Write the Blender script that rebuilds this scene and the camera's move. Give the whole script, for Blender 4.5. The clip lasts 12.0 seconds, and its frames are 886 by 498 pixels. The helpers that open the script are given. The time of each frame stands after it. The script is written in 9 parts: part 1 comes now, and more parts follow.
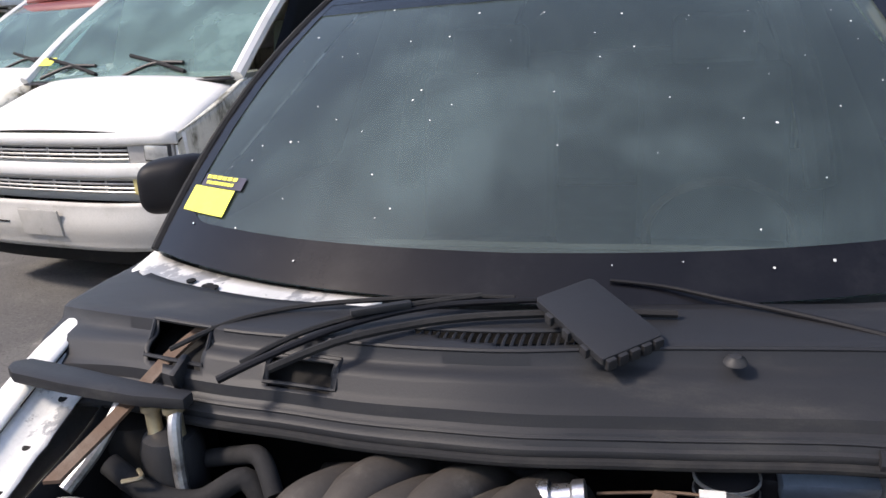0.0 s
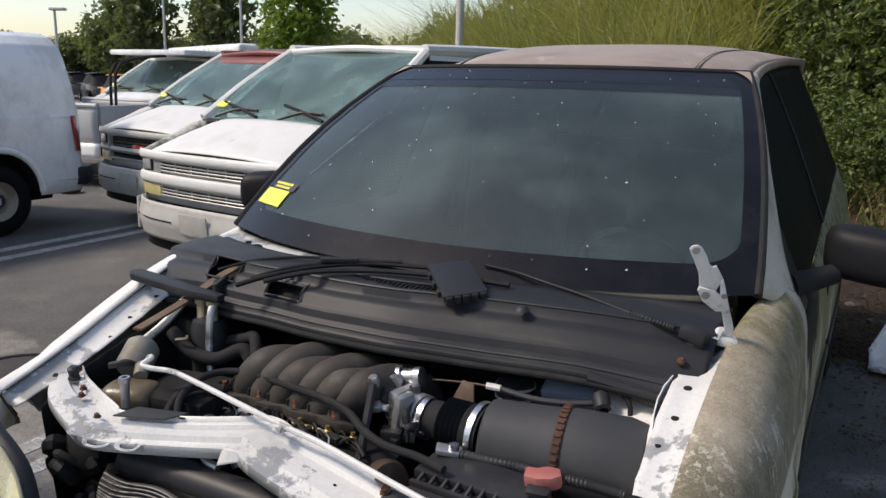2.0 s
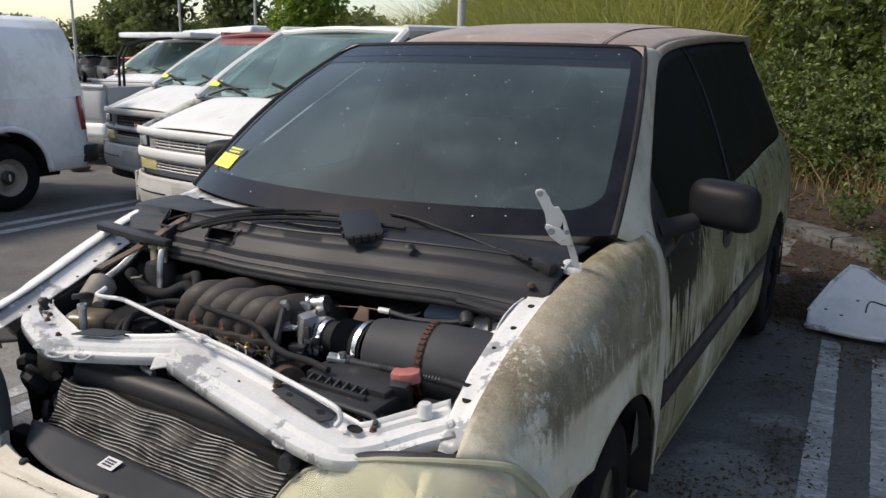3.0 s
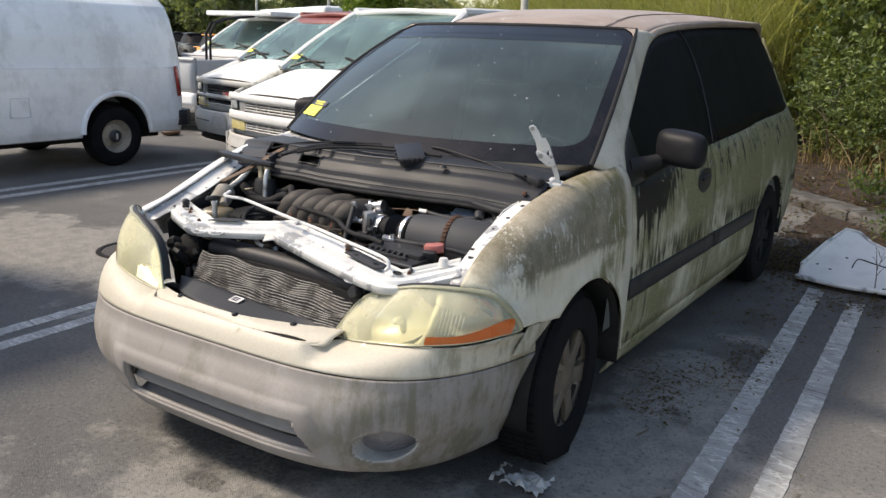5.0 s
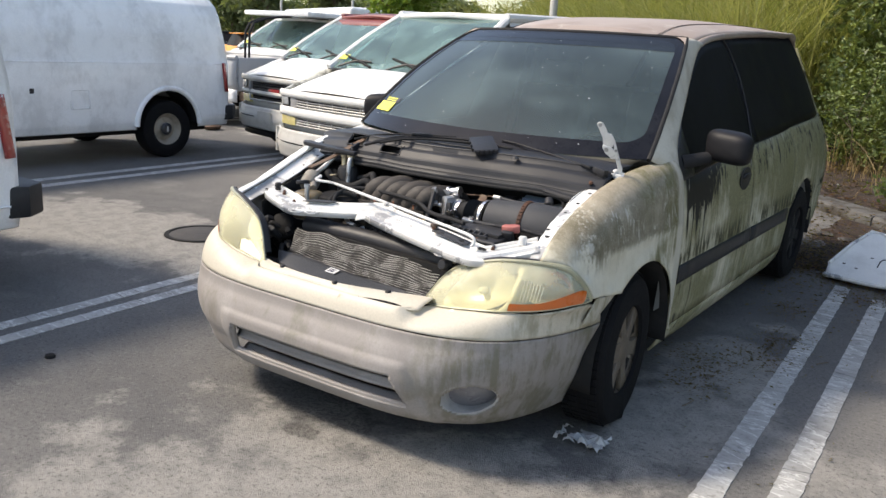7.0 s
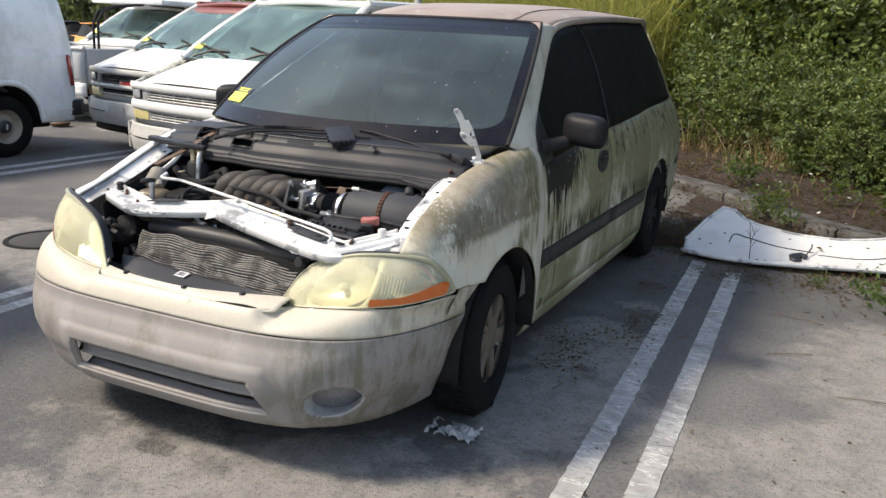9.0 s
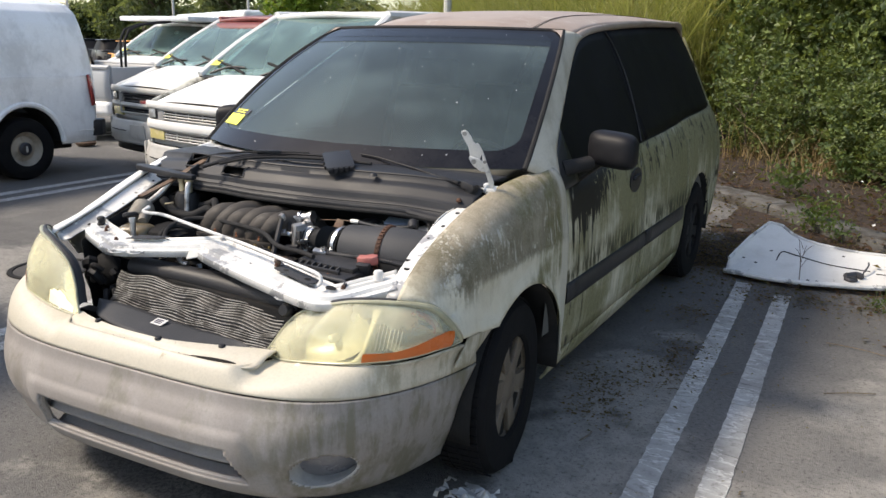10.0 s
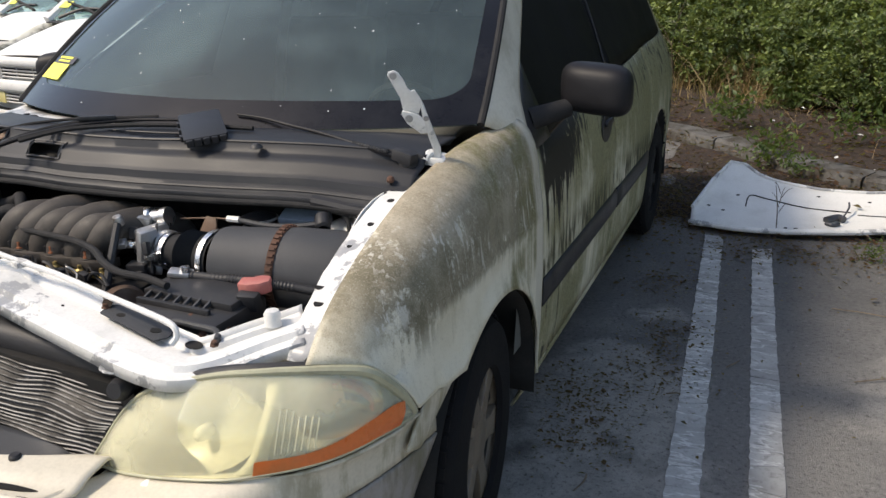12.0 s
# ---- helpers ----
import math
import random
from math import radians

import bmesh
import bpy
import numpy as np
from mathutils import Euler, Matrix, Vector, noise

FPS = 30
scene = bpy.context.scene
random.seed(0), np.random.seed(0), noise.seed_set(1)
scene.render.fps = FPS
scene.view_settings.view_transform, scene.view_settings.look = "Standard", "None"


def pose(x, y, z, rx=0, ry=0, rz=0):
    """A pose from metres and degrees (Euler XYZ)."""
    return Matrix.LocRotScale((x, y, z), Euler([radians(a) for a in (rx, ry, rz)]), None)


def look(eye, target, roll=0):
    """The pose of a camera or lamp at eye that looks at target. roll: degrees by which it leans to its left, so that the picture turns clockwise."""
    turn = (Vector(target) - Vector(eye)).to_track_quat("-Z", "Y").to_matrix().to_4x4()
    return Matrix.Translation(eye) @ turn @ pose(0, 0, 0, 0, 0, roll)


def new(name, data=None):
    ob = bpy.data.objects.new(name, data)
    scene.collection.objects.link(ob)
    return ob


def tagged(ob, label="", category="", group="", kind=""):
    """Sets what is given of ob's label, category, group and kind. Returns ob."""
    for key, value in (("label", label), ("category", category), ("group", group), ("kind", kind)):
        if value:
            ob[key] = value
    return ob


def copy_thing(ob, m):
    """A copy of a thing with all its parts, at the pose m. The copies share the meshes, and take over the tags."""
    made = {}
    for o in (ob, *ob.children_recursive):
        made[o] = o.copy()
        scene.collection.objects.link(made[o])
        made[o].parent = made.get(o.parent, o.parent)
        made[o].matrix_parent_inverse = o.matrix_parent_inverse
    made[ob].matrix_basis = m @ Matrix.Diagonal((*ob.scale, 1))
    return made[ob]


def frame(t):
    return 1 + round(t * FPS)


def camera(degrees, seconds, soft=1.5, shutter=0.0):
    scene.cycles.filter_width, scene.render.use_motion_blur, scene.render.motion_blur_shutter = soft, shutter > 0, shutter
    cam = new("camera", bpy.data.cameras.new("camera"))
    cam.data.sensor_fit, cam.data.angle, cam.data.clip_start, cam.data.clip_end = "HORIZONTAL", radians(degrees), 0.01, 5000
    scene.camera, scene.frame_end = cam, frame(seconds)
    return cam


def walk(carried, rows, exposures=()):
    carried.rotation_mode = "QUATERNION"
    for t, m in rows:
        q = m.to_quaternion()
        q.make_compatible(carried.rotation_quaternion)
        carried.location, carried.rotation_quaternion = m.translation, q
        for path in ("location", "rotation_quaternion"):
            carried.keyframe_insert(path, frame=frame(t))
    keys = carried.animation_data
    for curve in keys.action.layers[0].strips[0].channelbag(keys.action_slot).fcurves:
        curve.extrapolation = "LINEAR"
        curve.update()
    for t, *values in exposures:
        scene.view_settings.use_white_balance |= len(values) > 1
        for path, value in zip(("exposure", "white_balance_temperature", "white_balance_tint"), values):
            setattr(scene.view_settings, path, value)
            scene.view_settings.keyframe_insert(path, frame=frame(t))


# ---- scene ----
cam = camera(58.0, 12.0)
PATH = [
    (0, (0.295, -0.132, 1.602), (-0.279, 1.686, 0.996), -4.1),
    (0.5, (0.554, -0.213, 1.561), (-0.098, 1.581, 0.961), -1.9),
    (1, (0.731, -0.32, 1.556), (-0.049, 1.413, 0.934), -1.8),
    (1.5, (0.885, -0.54, 1.567), (0.013, 1.16, 0.976), -0.7),
    (2, (1.049, -0.702, 1.605), (0.123, 1.02, 1.186), 1.3),
    (2.5, (1.324, -0.769, 1.578), (0.36, 0.926, 1.135), 1.7),
    (2.7, (1.41, -0.796, 1.593), (0.456, 0.896, 1.118), 0.9),
    (4.3, (1.937, -1.413, 1.59), (0.926, 0.274, 1.228), 1.9),
    (4.5, (2.024, -1.472, 1.57), (0.993, 0.179, 1.111), 0.8),
    (5, (2.125, -1.613, 1.567), (1.04, -0.011, 1.06), 2.0),
    (5.5, (2.102, -1.828, 1.564), (0.987, -0.252, 1.04), 0.5),
    (6, (2.091, -2.016, 1.566), (0.982, -0.427, 1.073), 3.1),
    (6.5, (2.099, -2.071, 1.557), (0.956, -0.509, 1.052), 3.2),
    (7, (2.132, -2.061, 1.559), (1.019, -0.477, 1.057), 3.2),
    (7.5, (2.169, -2.044, 1.555), (1.136, -0.407, 1.052), 2.2),
    (7.7, (2.168, -2.032, 1.557), (1.183, -0.365, 1.056), 2.4),
    (9.3, (2.121, -1.851, 1.546), (1.279, -0.112, 1.032), 2.4),
    (9.5, (2.087, -1.742, 1.537), (1.22, -0.015, 1.021), 1.2),
    (10, (2.063, -1.541, 1.571), (1.123, 0.154, 1.074), 1.2),
    (10.5, (1.946, -1.343, 1.561), (1.205, 0.415, 0.961), 3.4),
    (11, (1.771, -1.151, 1.554), (1.187, 0.674, 0.981), 2.3),
    (11.5, (1.639, -0.92, 1.483), (1.039, 0.873, 0.834), 0.8),
    (12, (1.552, -0.693, 1.464), (0.826, 1.061, 0.833), -0.9),
]
walk(cam, [(t, look(eye, target, roll)) for t, eye, target, roll in PATH],
     exposures=[(0, 0.42, 7000, 17), (1, 0.50, 7200, 15), (2, -0.12, 7200, 14), (4.3, 0.2, 7400, 11), (5.5, 0.5, 7600, 13), (7, 0.58, 7400, 12), (9.3, 0.52, 7450, 12), (12, 0.33, 7450, 12)])

# ---- light ----
SUN_AZ, SUN_EL = radians(212), radians(48)   # azimuth counted from +x towards +y
world = bpy.data.worlds.new("sky")
scene.world = world
world.use_nodes = True
wn = world.node_tree
sky = wn.nodes.new("ShaderNodeTexSky")
sky.sky_type = "NISHITA"
sky.sun_disc = False
sky.sun_elevation = SUN_EL
sky.sun_rotation = radians(90) - SUN_AZ
sky.air_density, sky.dust_density, sky.ozone_density = 1.0, 1.2, 1.0
wn.nodes["Background"].inputs[1].default_value = 0.205
wn.links.new(sky.outputs[0], wn.nodes["Background"].inputs[0])
sun_data = bpy.data.lights.new("sun", "SUN")
sun_data.energy, sun_data.angle, sun_data.color = 3.35, radians(9), (1.0, 0.95, 0.87)
sun = new("sun", sun_data)
to_sun = Vector((math.cos(SUN_AZ) * math.cos(SUN_EL), math.sin(SUN_AZ) * math.cos(SUN_EL), math.sin(SUN_EL)))
sun.matrix_world = look(to_sun * 60, (0, 0, 0))

# ---- building kit ----
def lerp(a, b, t):
    return a + (b - a) * t


def curve1(points, s):
    """Smooth value through a few (place, value) pairs."""
    if s <= points[0][0]:
        return points[0][1]
    for n in range(len(points) - 1):
        (a, va), (b, vb) = points[n], points[n + 1]
        if s <= b:
            t = (s - a) / (b - a)
            pa, pb = points[max(n - 1, 0)], points[min(n + 2, len(points) - 1)]
            ma = (vb - pa[1]) / max(b - pa[0], 1e-6) * (b - a)
            mb = (pb[1] - va) / max(pb[0] - a, 1e-6) * (b - a)
            h = t * t * (3 - 2 * t)
            return va + (vb - va) * h + ma * t * (1 - t) ** 2 - mb * t * t * (1 - t)
    return points[-1][1]


def spline(pts, n=8):
    pts = [Vector(p) for p in pts]
    if len(pts) == 2:
        return [pts[0].lerp(pts[1], i / n) for i in range(n + 1)]
    out = []
    for i in range(len(pts) - 1):
        p0, p1, p2, p3 = pts[max(i - 1, 0)], pts[i], pts[i + 1], pts[min(i + 2, len(pts) - 1)]
        for k in range(n):
            t = k / n
            out.append(0.5 * (2 * p1 + (p2 - p0) * t + (2 * p0 - 5 * p1 + 4 * p2 - p3) * t * t + (3 * p1 - p0 - 3 * p2 + p3) * t ** 3))
    out.append(pts[-1])
    return out


def thing(name, label, category, at=(0, 0, 0), group="", kind=""):
    ob = new(name)
    ob.empty_display_size = 0.1
    ob.location = at
    return tagged(ob, label, category, group, kind)


def link(name, bm, material, smooth=True, sharp=35):
    me = bpy.data.meshes.new(name)
    bm.normal_update()
    bm.to_mesh(me)
    bm.free()
    for m in material if isinstance(material, (list, tuple)) else [material]:
        me.materials.append(m)
    if smooth:
        me.shade_smooth()
        me.set_sharp_from_angle(angle=radians(sharp))
    return new(name, me)


def part(name, bm, material, parent, label="", thick=0.0, smooth=True, sharp=35, offset=-1.0):
    """One mesh under a thing (an Empty) or under a part. thick: sheet thickness."""
    ob = link(name, bm, material, smooth, sharp)
    ob.parent = parent
    if parent.type == "EMPTY":
        ob.matrix_parent_inverse = Matrix.Translation(-parent.location)
    if thick:
        mod = ob.modifiers.new("sheet", "SOLIDIFY")
        mod.thickness, mod.offset = thick, offset
    if label:
        tagged(ob, label)
    return ob


def single(name, bm, material, label, category, group="", kind="", thick=0.0, smooth=True, sharp=35):
    ob = link(name, bm, material, smooth, sharp)
    if thick:
        mod = ob.modifiers.new("sheet", "SOLIDIFY")
        mod.thickness, mod.offset = thick, -1.0
    return tagged(ob, label, category, group, kind)


def grid(f, nu, nv, bm=None, close_u=False, flip=False, keep=None, mat=None):
    """A sheet from f(u, v), u and v from 0 to 1."""
    bm = bm or bmesh.new()
    rows = [[bm.verts.new(f(i / nu, j / nv)) for j in range(nv + 1)] for i in range(nu if close_u else nu + 1)]
    for i in range(nu):
        a, b = rows[i], rows[(i + 1) % len(rows)]
        for j in range(nv):
            if keep and not keep((i + 0.5) / nu, (j + 0.5) / nv):
                continue
            loop = (a[j], b[j], b[j + 1], a[j + 1])
            if len({id(v) for v in loop}) == 4:
                fc = bm.faces.new(loop[::-1] if flip else loop)
                if mat:
                    fc.material_index = mat((i + 0.5) / nu, (j + 0.5) / nv)
    if keep:
        bmesh.ops.delete(bm, geom=[v for v in bm.verts if not v.link_faces], context="VERTS")
    return bm


def tube(pts, r, bm=None, sides=10, smooth_n=6, cap=True, ridged=0.0):
    """A round bar along a smooth line. r: a number or a function of 0..1."""
    bm = bm or bmesh.new()
    line = spline(pts, smooth_n) if smooth_n else [Vector(p) for p in pts]
    rings, up = [], Vector((0.13, 0.21, 0.97))
    for i, p in enumerate(line):
        d = (line[min(i + 1, len(line) - 1)] - line[max(i - 1, 0)]).normalized()
        a = d.cross(up)
        if a.length < 0.05:
            a = d.cross(Vector((1, 0, 0)))
        a.normalize()
        up = a.cross(d).normalized()
        rad = r(i / (len(line) - 1)) if callable(r) else r
        if ridged and i % 2:
            rad *= 1 - ridged
        rings.append([bm.verts.new(p + rad * (math.cos(t) * a + math.sin(t) * up)) for t in (2 * math.pi * k / sides for k in range(sides))])
    for a, b in zip(rings, rings[1:]):
        for k in range(sides):
            bm.faces.new((a[k], a[(k + 1) % sides], b[(k + 1) % sides], b[k]))
    if cap:
        bm.faces.new(rings[0][::-1])
        bm.faces.new(rings[-1])
    return bm


def box(size, m=None, bevel=0.0, bm=None, segments=2):
    """A box of that size, centred at the pose m, with rounded edges."""
    one = bmesh.new()
    bmesh.ops.create_cube(one, size=1.0)
    bmesh.ops.scale(one, vec=size, verts=one.verts)
    if bevel:
        bmesh.ops.bevel(one, geom=one.edges[:], offset=bevel, segments=segments, profile=0.6, affect="EDGES")
    if m is not None:
        bmesh.ops.transform(one, matrix=m, verts=one.verts)
    return join(bm, one)


def join(bm, one):
    if bm is None:
        return one
    me = bpy.data.meshes.new("joined")
    one.to_mesh(me)
    one.free()
    bm.from_mesh(me)
    bpy.data.meshes.remove(me)
    return bm


def lathe(profile, m=None, n=32, bm=None, squash=None):
    """A turned body: profile of (radius, height) along the local z of m."""
    one = bmesh.new()
    rings = []
    for r, h in profile:
        rings.append([one.verts.new((max(r, 1e-4) * math.cos(t), max(r, 1e-4) * math.sin(t), h)) for t in (2 * math.pi * k / n for k in range(n))])
    for a, b in zip(rings, rings[1:]):
        for k in range(n):
            one.faces.new((a[k], a[(k + 1) % n], b[(k + 1) % n], b[k]))
    if squash:
        bmesh.ops.scale(one, vec=squash, verts=one.verts)
    if m is not None:
        bmesh.ops.transform(one, matrix=m, verts=one.verts)
    bmesh.ops.recalc_face_normals(one, faces=one.faces)
    return join(bm, one)


def slab(outline, depth, m=None, bevel=0.0, bm=None):
    """A flat outline in local x, y, given depth along local z, placed by m."""
    one = bmesh.new()
    lower = one.faces.new([one.verts.new((x, y, 0)) for x, y in outline])
    if lower.normal.z > 0:
        lower.normal_flip()
    one.normal_update()
    made = bmesh.ops.extrude_face_region(one, geom=[lower])
    bmesh.ops.translate(one, vec=(0, 0, depth), verts=[v for v in made["geom"] if isinstance(v, bmesh.types.BMVert)])
    bmesh.ops.recalc_face_normals(one, faces=one.faces)
    if bevel:
        bmesh.ops.bevel(one, geom=one.edges[:], offset=bevel, segments=2, profile=0.6, affect="EDGES")
    if m is not None:
        bmesh.ops.transform(one, matrix=m, verts=one.verts)
    return join(bm, one)


def along(a, b, roll_up=(0, 0, 1)):
    """The pose at a whose local z points to b."""
    d = (Vector(b) - Vector(a)).normalized()
    x = Vector(roll_up).cross(d)
    if x.length < 0.05:
        x = Vector((1, 0, 0)).cross(d)
    x.normalize()
    y = d.cross(x)
    return Matrix.Translation(a) @ Matrix((x, y, d)).transposed().to_4x4()


def circle(r, n=24, c=(0, 0), sx=1.0, sy=1.0):
    return [(c[0] + r * sx * math.cos(2 * math.pi * k / n), c[1] + r * sy * math.sin(2 * math.pi * k / n)) for k in range(n)]


# ---- materials ----
def nodes_of(name):
    m = bpy.data.materials.new(name)
    m.use_nodes = True
    t = m.node_tree
    return m, t, t.nodes["Principled BSDF"]


def tex(t, kind, scale, coords, detail=6.0, rough=0.6, stretch=(1, 1, 1), off=(0, 0, 0), distort=0.0):
    mp = t.nodes.new("ShaderNodeMapping")
    mp.inputs["Scale"].default_value = stretch
    mp.inputs["Location"].default_value = off
    t.links.new(coords, mp.inputs[0])
    n = t.nodes.new("ShaderNodeTexNoise" if kind == "noise" else "ShaderNodeTexVoronoi")
    n.inputs["Scale"].default_value = scale
    if kind == "noise":
        n.inputs["Detail"].default_value, n.inputs["Roughness"].default_value, n.inputs["Distortion"].default_value = detail, rough, distort
    t.links.new(mp.outputs[0], n.inputs["Vector"])
    return n.outputs[0]


def ramp(t, fac, lo, hi):
    r = t.nodes.new("ShaderNodeMapRange")
    r.interpolation_type = "SMOOTHSTEP"
    r.inputs["From Min"].default_value, r.inputs["From Max"].default_value = lo, hi
    t.links.new(fac, r.inputs["Value"])
    return r.outputs["Result"]


def math_node(t, op, a, b):
    n = t.nodes.new("ShaderNodeMath")
    n.operation = op
    for k, v in enumerate((a, b)):
        if isinstance(v, (int, float)):
            n.inputs[k].default_value = v
        else:
            t.links.new(v, n.inputs[k])
    return n.outputs[0]


def blend(t, fac, a, b):
    mx = t.nodes.new("ShaderNodeMix")
    mx.data_type = "RGBA"
    if isinstance(fac, (int, float)):
        mx.inputs[0].default_value = fac
    else:
        t.links.new(fac, mx.inputs[0])
    for k, v in ((6, a), (7, b)):
        if isinstance(v, (tuple, list)):
            mx.inputs[k].default_value = (*v, 1)
        else:
            t.links.new(v, mx.inputs[k])
    return mx.outputs[2]


def bumped(t, bsdf, height, strength, dist=0.01):
    b = t.nodes.new("ShaderNodeBump")
    b.inputs["Strength"].default_value, b.inputs["Distance"].default_value = strength, dist
    t.links.new(height, b.inputs["Height"])
    t.links.new(b.outputs[0], bsdf.inputs["Normal"])


def coords_of(t):
    return t.nodes.new("ShaderNodeTexCoord").outputs["Object"]


def stuff_mat(name, base, other, rough=0.6, metal=0.0, scale=8.0, fine=120.0, bump=0.15, mix=(0.45, 0.7), rough_var=0.15, dirt=None, dirt_at=(0.55, 0.72), dirt_scale=3.0, stretch=(1, 1, 1), coat=0.0):
    """A surface of two tones at two scales, with optional dirt patches."""
    m, t, p = nodes_of(name)
    c = coords_of(t)
    big, small = tex(t, "noise", scale, c, stretch=stretch), tex(t, "noise", fine, c, detail=3)
    col = blend(t, ramp(t, big, *mix), base, other)
    if dirt:
        col = blend(t, ramp(t, tex(t, "noise", dirt_scale, c, stretch=stretch, off=(3.1, 1.7, 0.4), detail=8, rough=0.7), *dirt_at), col, dirt)
    col = blend(t, math_node(t, "MULTIPLY", ramp(t, small, 0.35, 0.75), 0.25), col, tuple(0.6 * v for v in base))
    t.links.new(col, p.inputs["Base Color"])
    r = math_node(t, "ADD", math_node(t, "MULTIPLY", math_node(t, "SUBTRACT", big, 0.5), rough_var * 2), rough)
    t.links.new(r, p.inputs["Roughness"])
    p.inputs["Metallic"].default_value = metal
    p.inputs["Coat Weight"].default_value = coat
    if bump:
        bumped(t, p, math_node(t, "ADD", small, math_node(t, "MULTIPLY", big, 0.6)), bump, 0.004)
    return m

def glass_mat(name, tint, film, dust_light=(0.42, 0.43, 0.40)):
    m, t, p = nodes_of(name)
    t.nodes.remove(p)
    out = t.nodes["Material Output"]
    tr, gl, fr, mx = (t.nodes.new(k) for k in ("ShaderNodeBsdfTransparent", "ShaderNodeBsdfGlossy", "ShaderNodeFresnel", "ShaderNodeMixShader"))
    tr.inputs[0].default_value = (*tint, 1)
    gl.inputs["Roughness"].default_value = 0.03
    fr.inputs["IOR"].default_value = 1.52
    t.links.new(fr.outputs[0], mx.inputs[0])
    t.links.new(tr.outputs[0], mx.inputs[1])
    t.links.new(gl.outputs[0], mx.inputs[2])
    last = mx
    if film:
        # thin film on the pane: dust, and on windscreens a painted sky sheen
        c = coords_of(t)
        df, m2 = t.nodes.new("ShaderNodeBsdfDiffuse"), t.nodes.new("ShaderNodeMixShader")
        df.inputs[0].default_value = (*dust_light, 1)
        d = ramp(t, tex(t, "noise", 2.2, c, detail=5), 0.35, 0.75)
        t.links.new(math_node(t, "ADD", math_node(t, "MULTIPLY", d, film), film * 0.6), m2.inputs[0])
        t.links.new(mx.outputs[0], m2.inputs[1])
        t.links.new(df.outputs[0], m2.inputs[2])
        last = m2
    t.links.new(last.outputs[0], out.inputs[0])
    return m


def leaf_mat(name, a, b, c3, sparse=1.0, thin=0.48):
    m, t, p = nodes_of(name)
    rnd = t.nodes.new("ShaderNodeNewGeometry").outputs["Random Per Island"]
    c = coords_of(t)
    col = blend(t, math_node(t, "POWER", rnd, sparse), a, b)
    col = blend(t, math_node(t, "MULTIPLY", ramp(t, tex(t, "noise", 1.3, c), 0.45, 0.65), 0.6), col, c3)
    t.links.new(col, p.inputs["Base Color"])
    p.inputs["Roughness"].default_value = 0.5
    out = t.nodes["Material Output"]
    tl, mx = t.nodes.new("ShaderNodeBsdfTranslucent"), t.nodes.new("ShaderNodeMixShader")
    t.links.new(blend(t, 0.5, col, (0.26, 0.30, 0.04)), tl.inputs[0])
    mx.inputs[0].default_value = thin
    t.links.new(p.outputs[0], mx.inputs[1])
    t.links.new(tl.outputs[0], mx.inputs[2])
    t.links.new(mx.outputs[0], out.inputs[0])
    return m


def spot(t, c, cx, cy, rx, ry, ragged=1.2, scale=2.2):
    """A stain with an uneven edge: 1 inside, 0 outside."""
    mp = t.nodes.new("ShaderNodeMapping")
    mp.vector_type = "TEXTURE"
    mp.inputs["Location"].default_value = (cx, cy, 0)
    mp.inputs["Scale"].default_value = (rx, ry, 1)
    t.links.new(c, mp.inputs[0])
    ln = t.nodes.new("ShaderNodeVectorMath")
    ln.operation = "LENGTH"
    t.links.new(mp.outputs[0], ln.inputs[0])
    rag = tex(t, "noise", scale, c, detail=8, rough=0.65, off=(cx, cy * 2, 0))
    d = math_node(t, "ADD", ln.outputs["Value"], math_node(t, "MULTIPLY", math_node(t, "SUBTRACT", rag, 0.5), ragged * 2))
    return ramp(t, d, 1.05, 0.75)


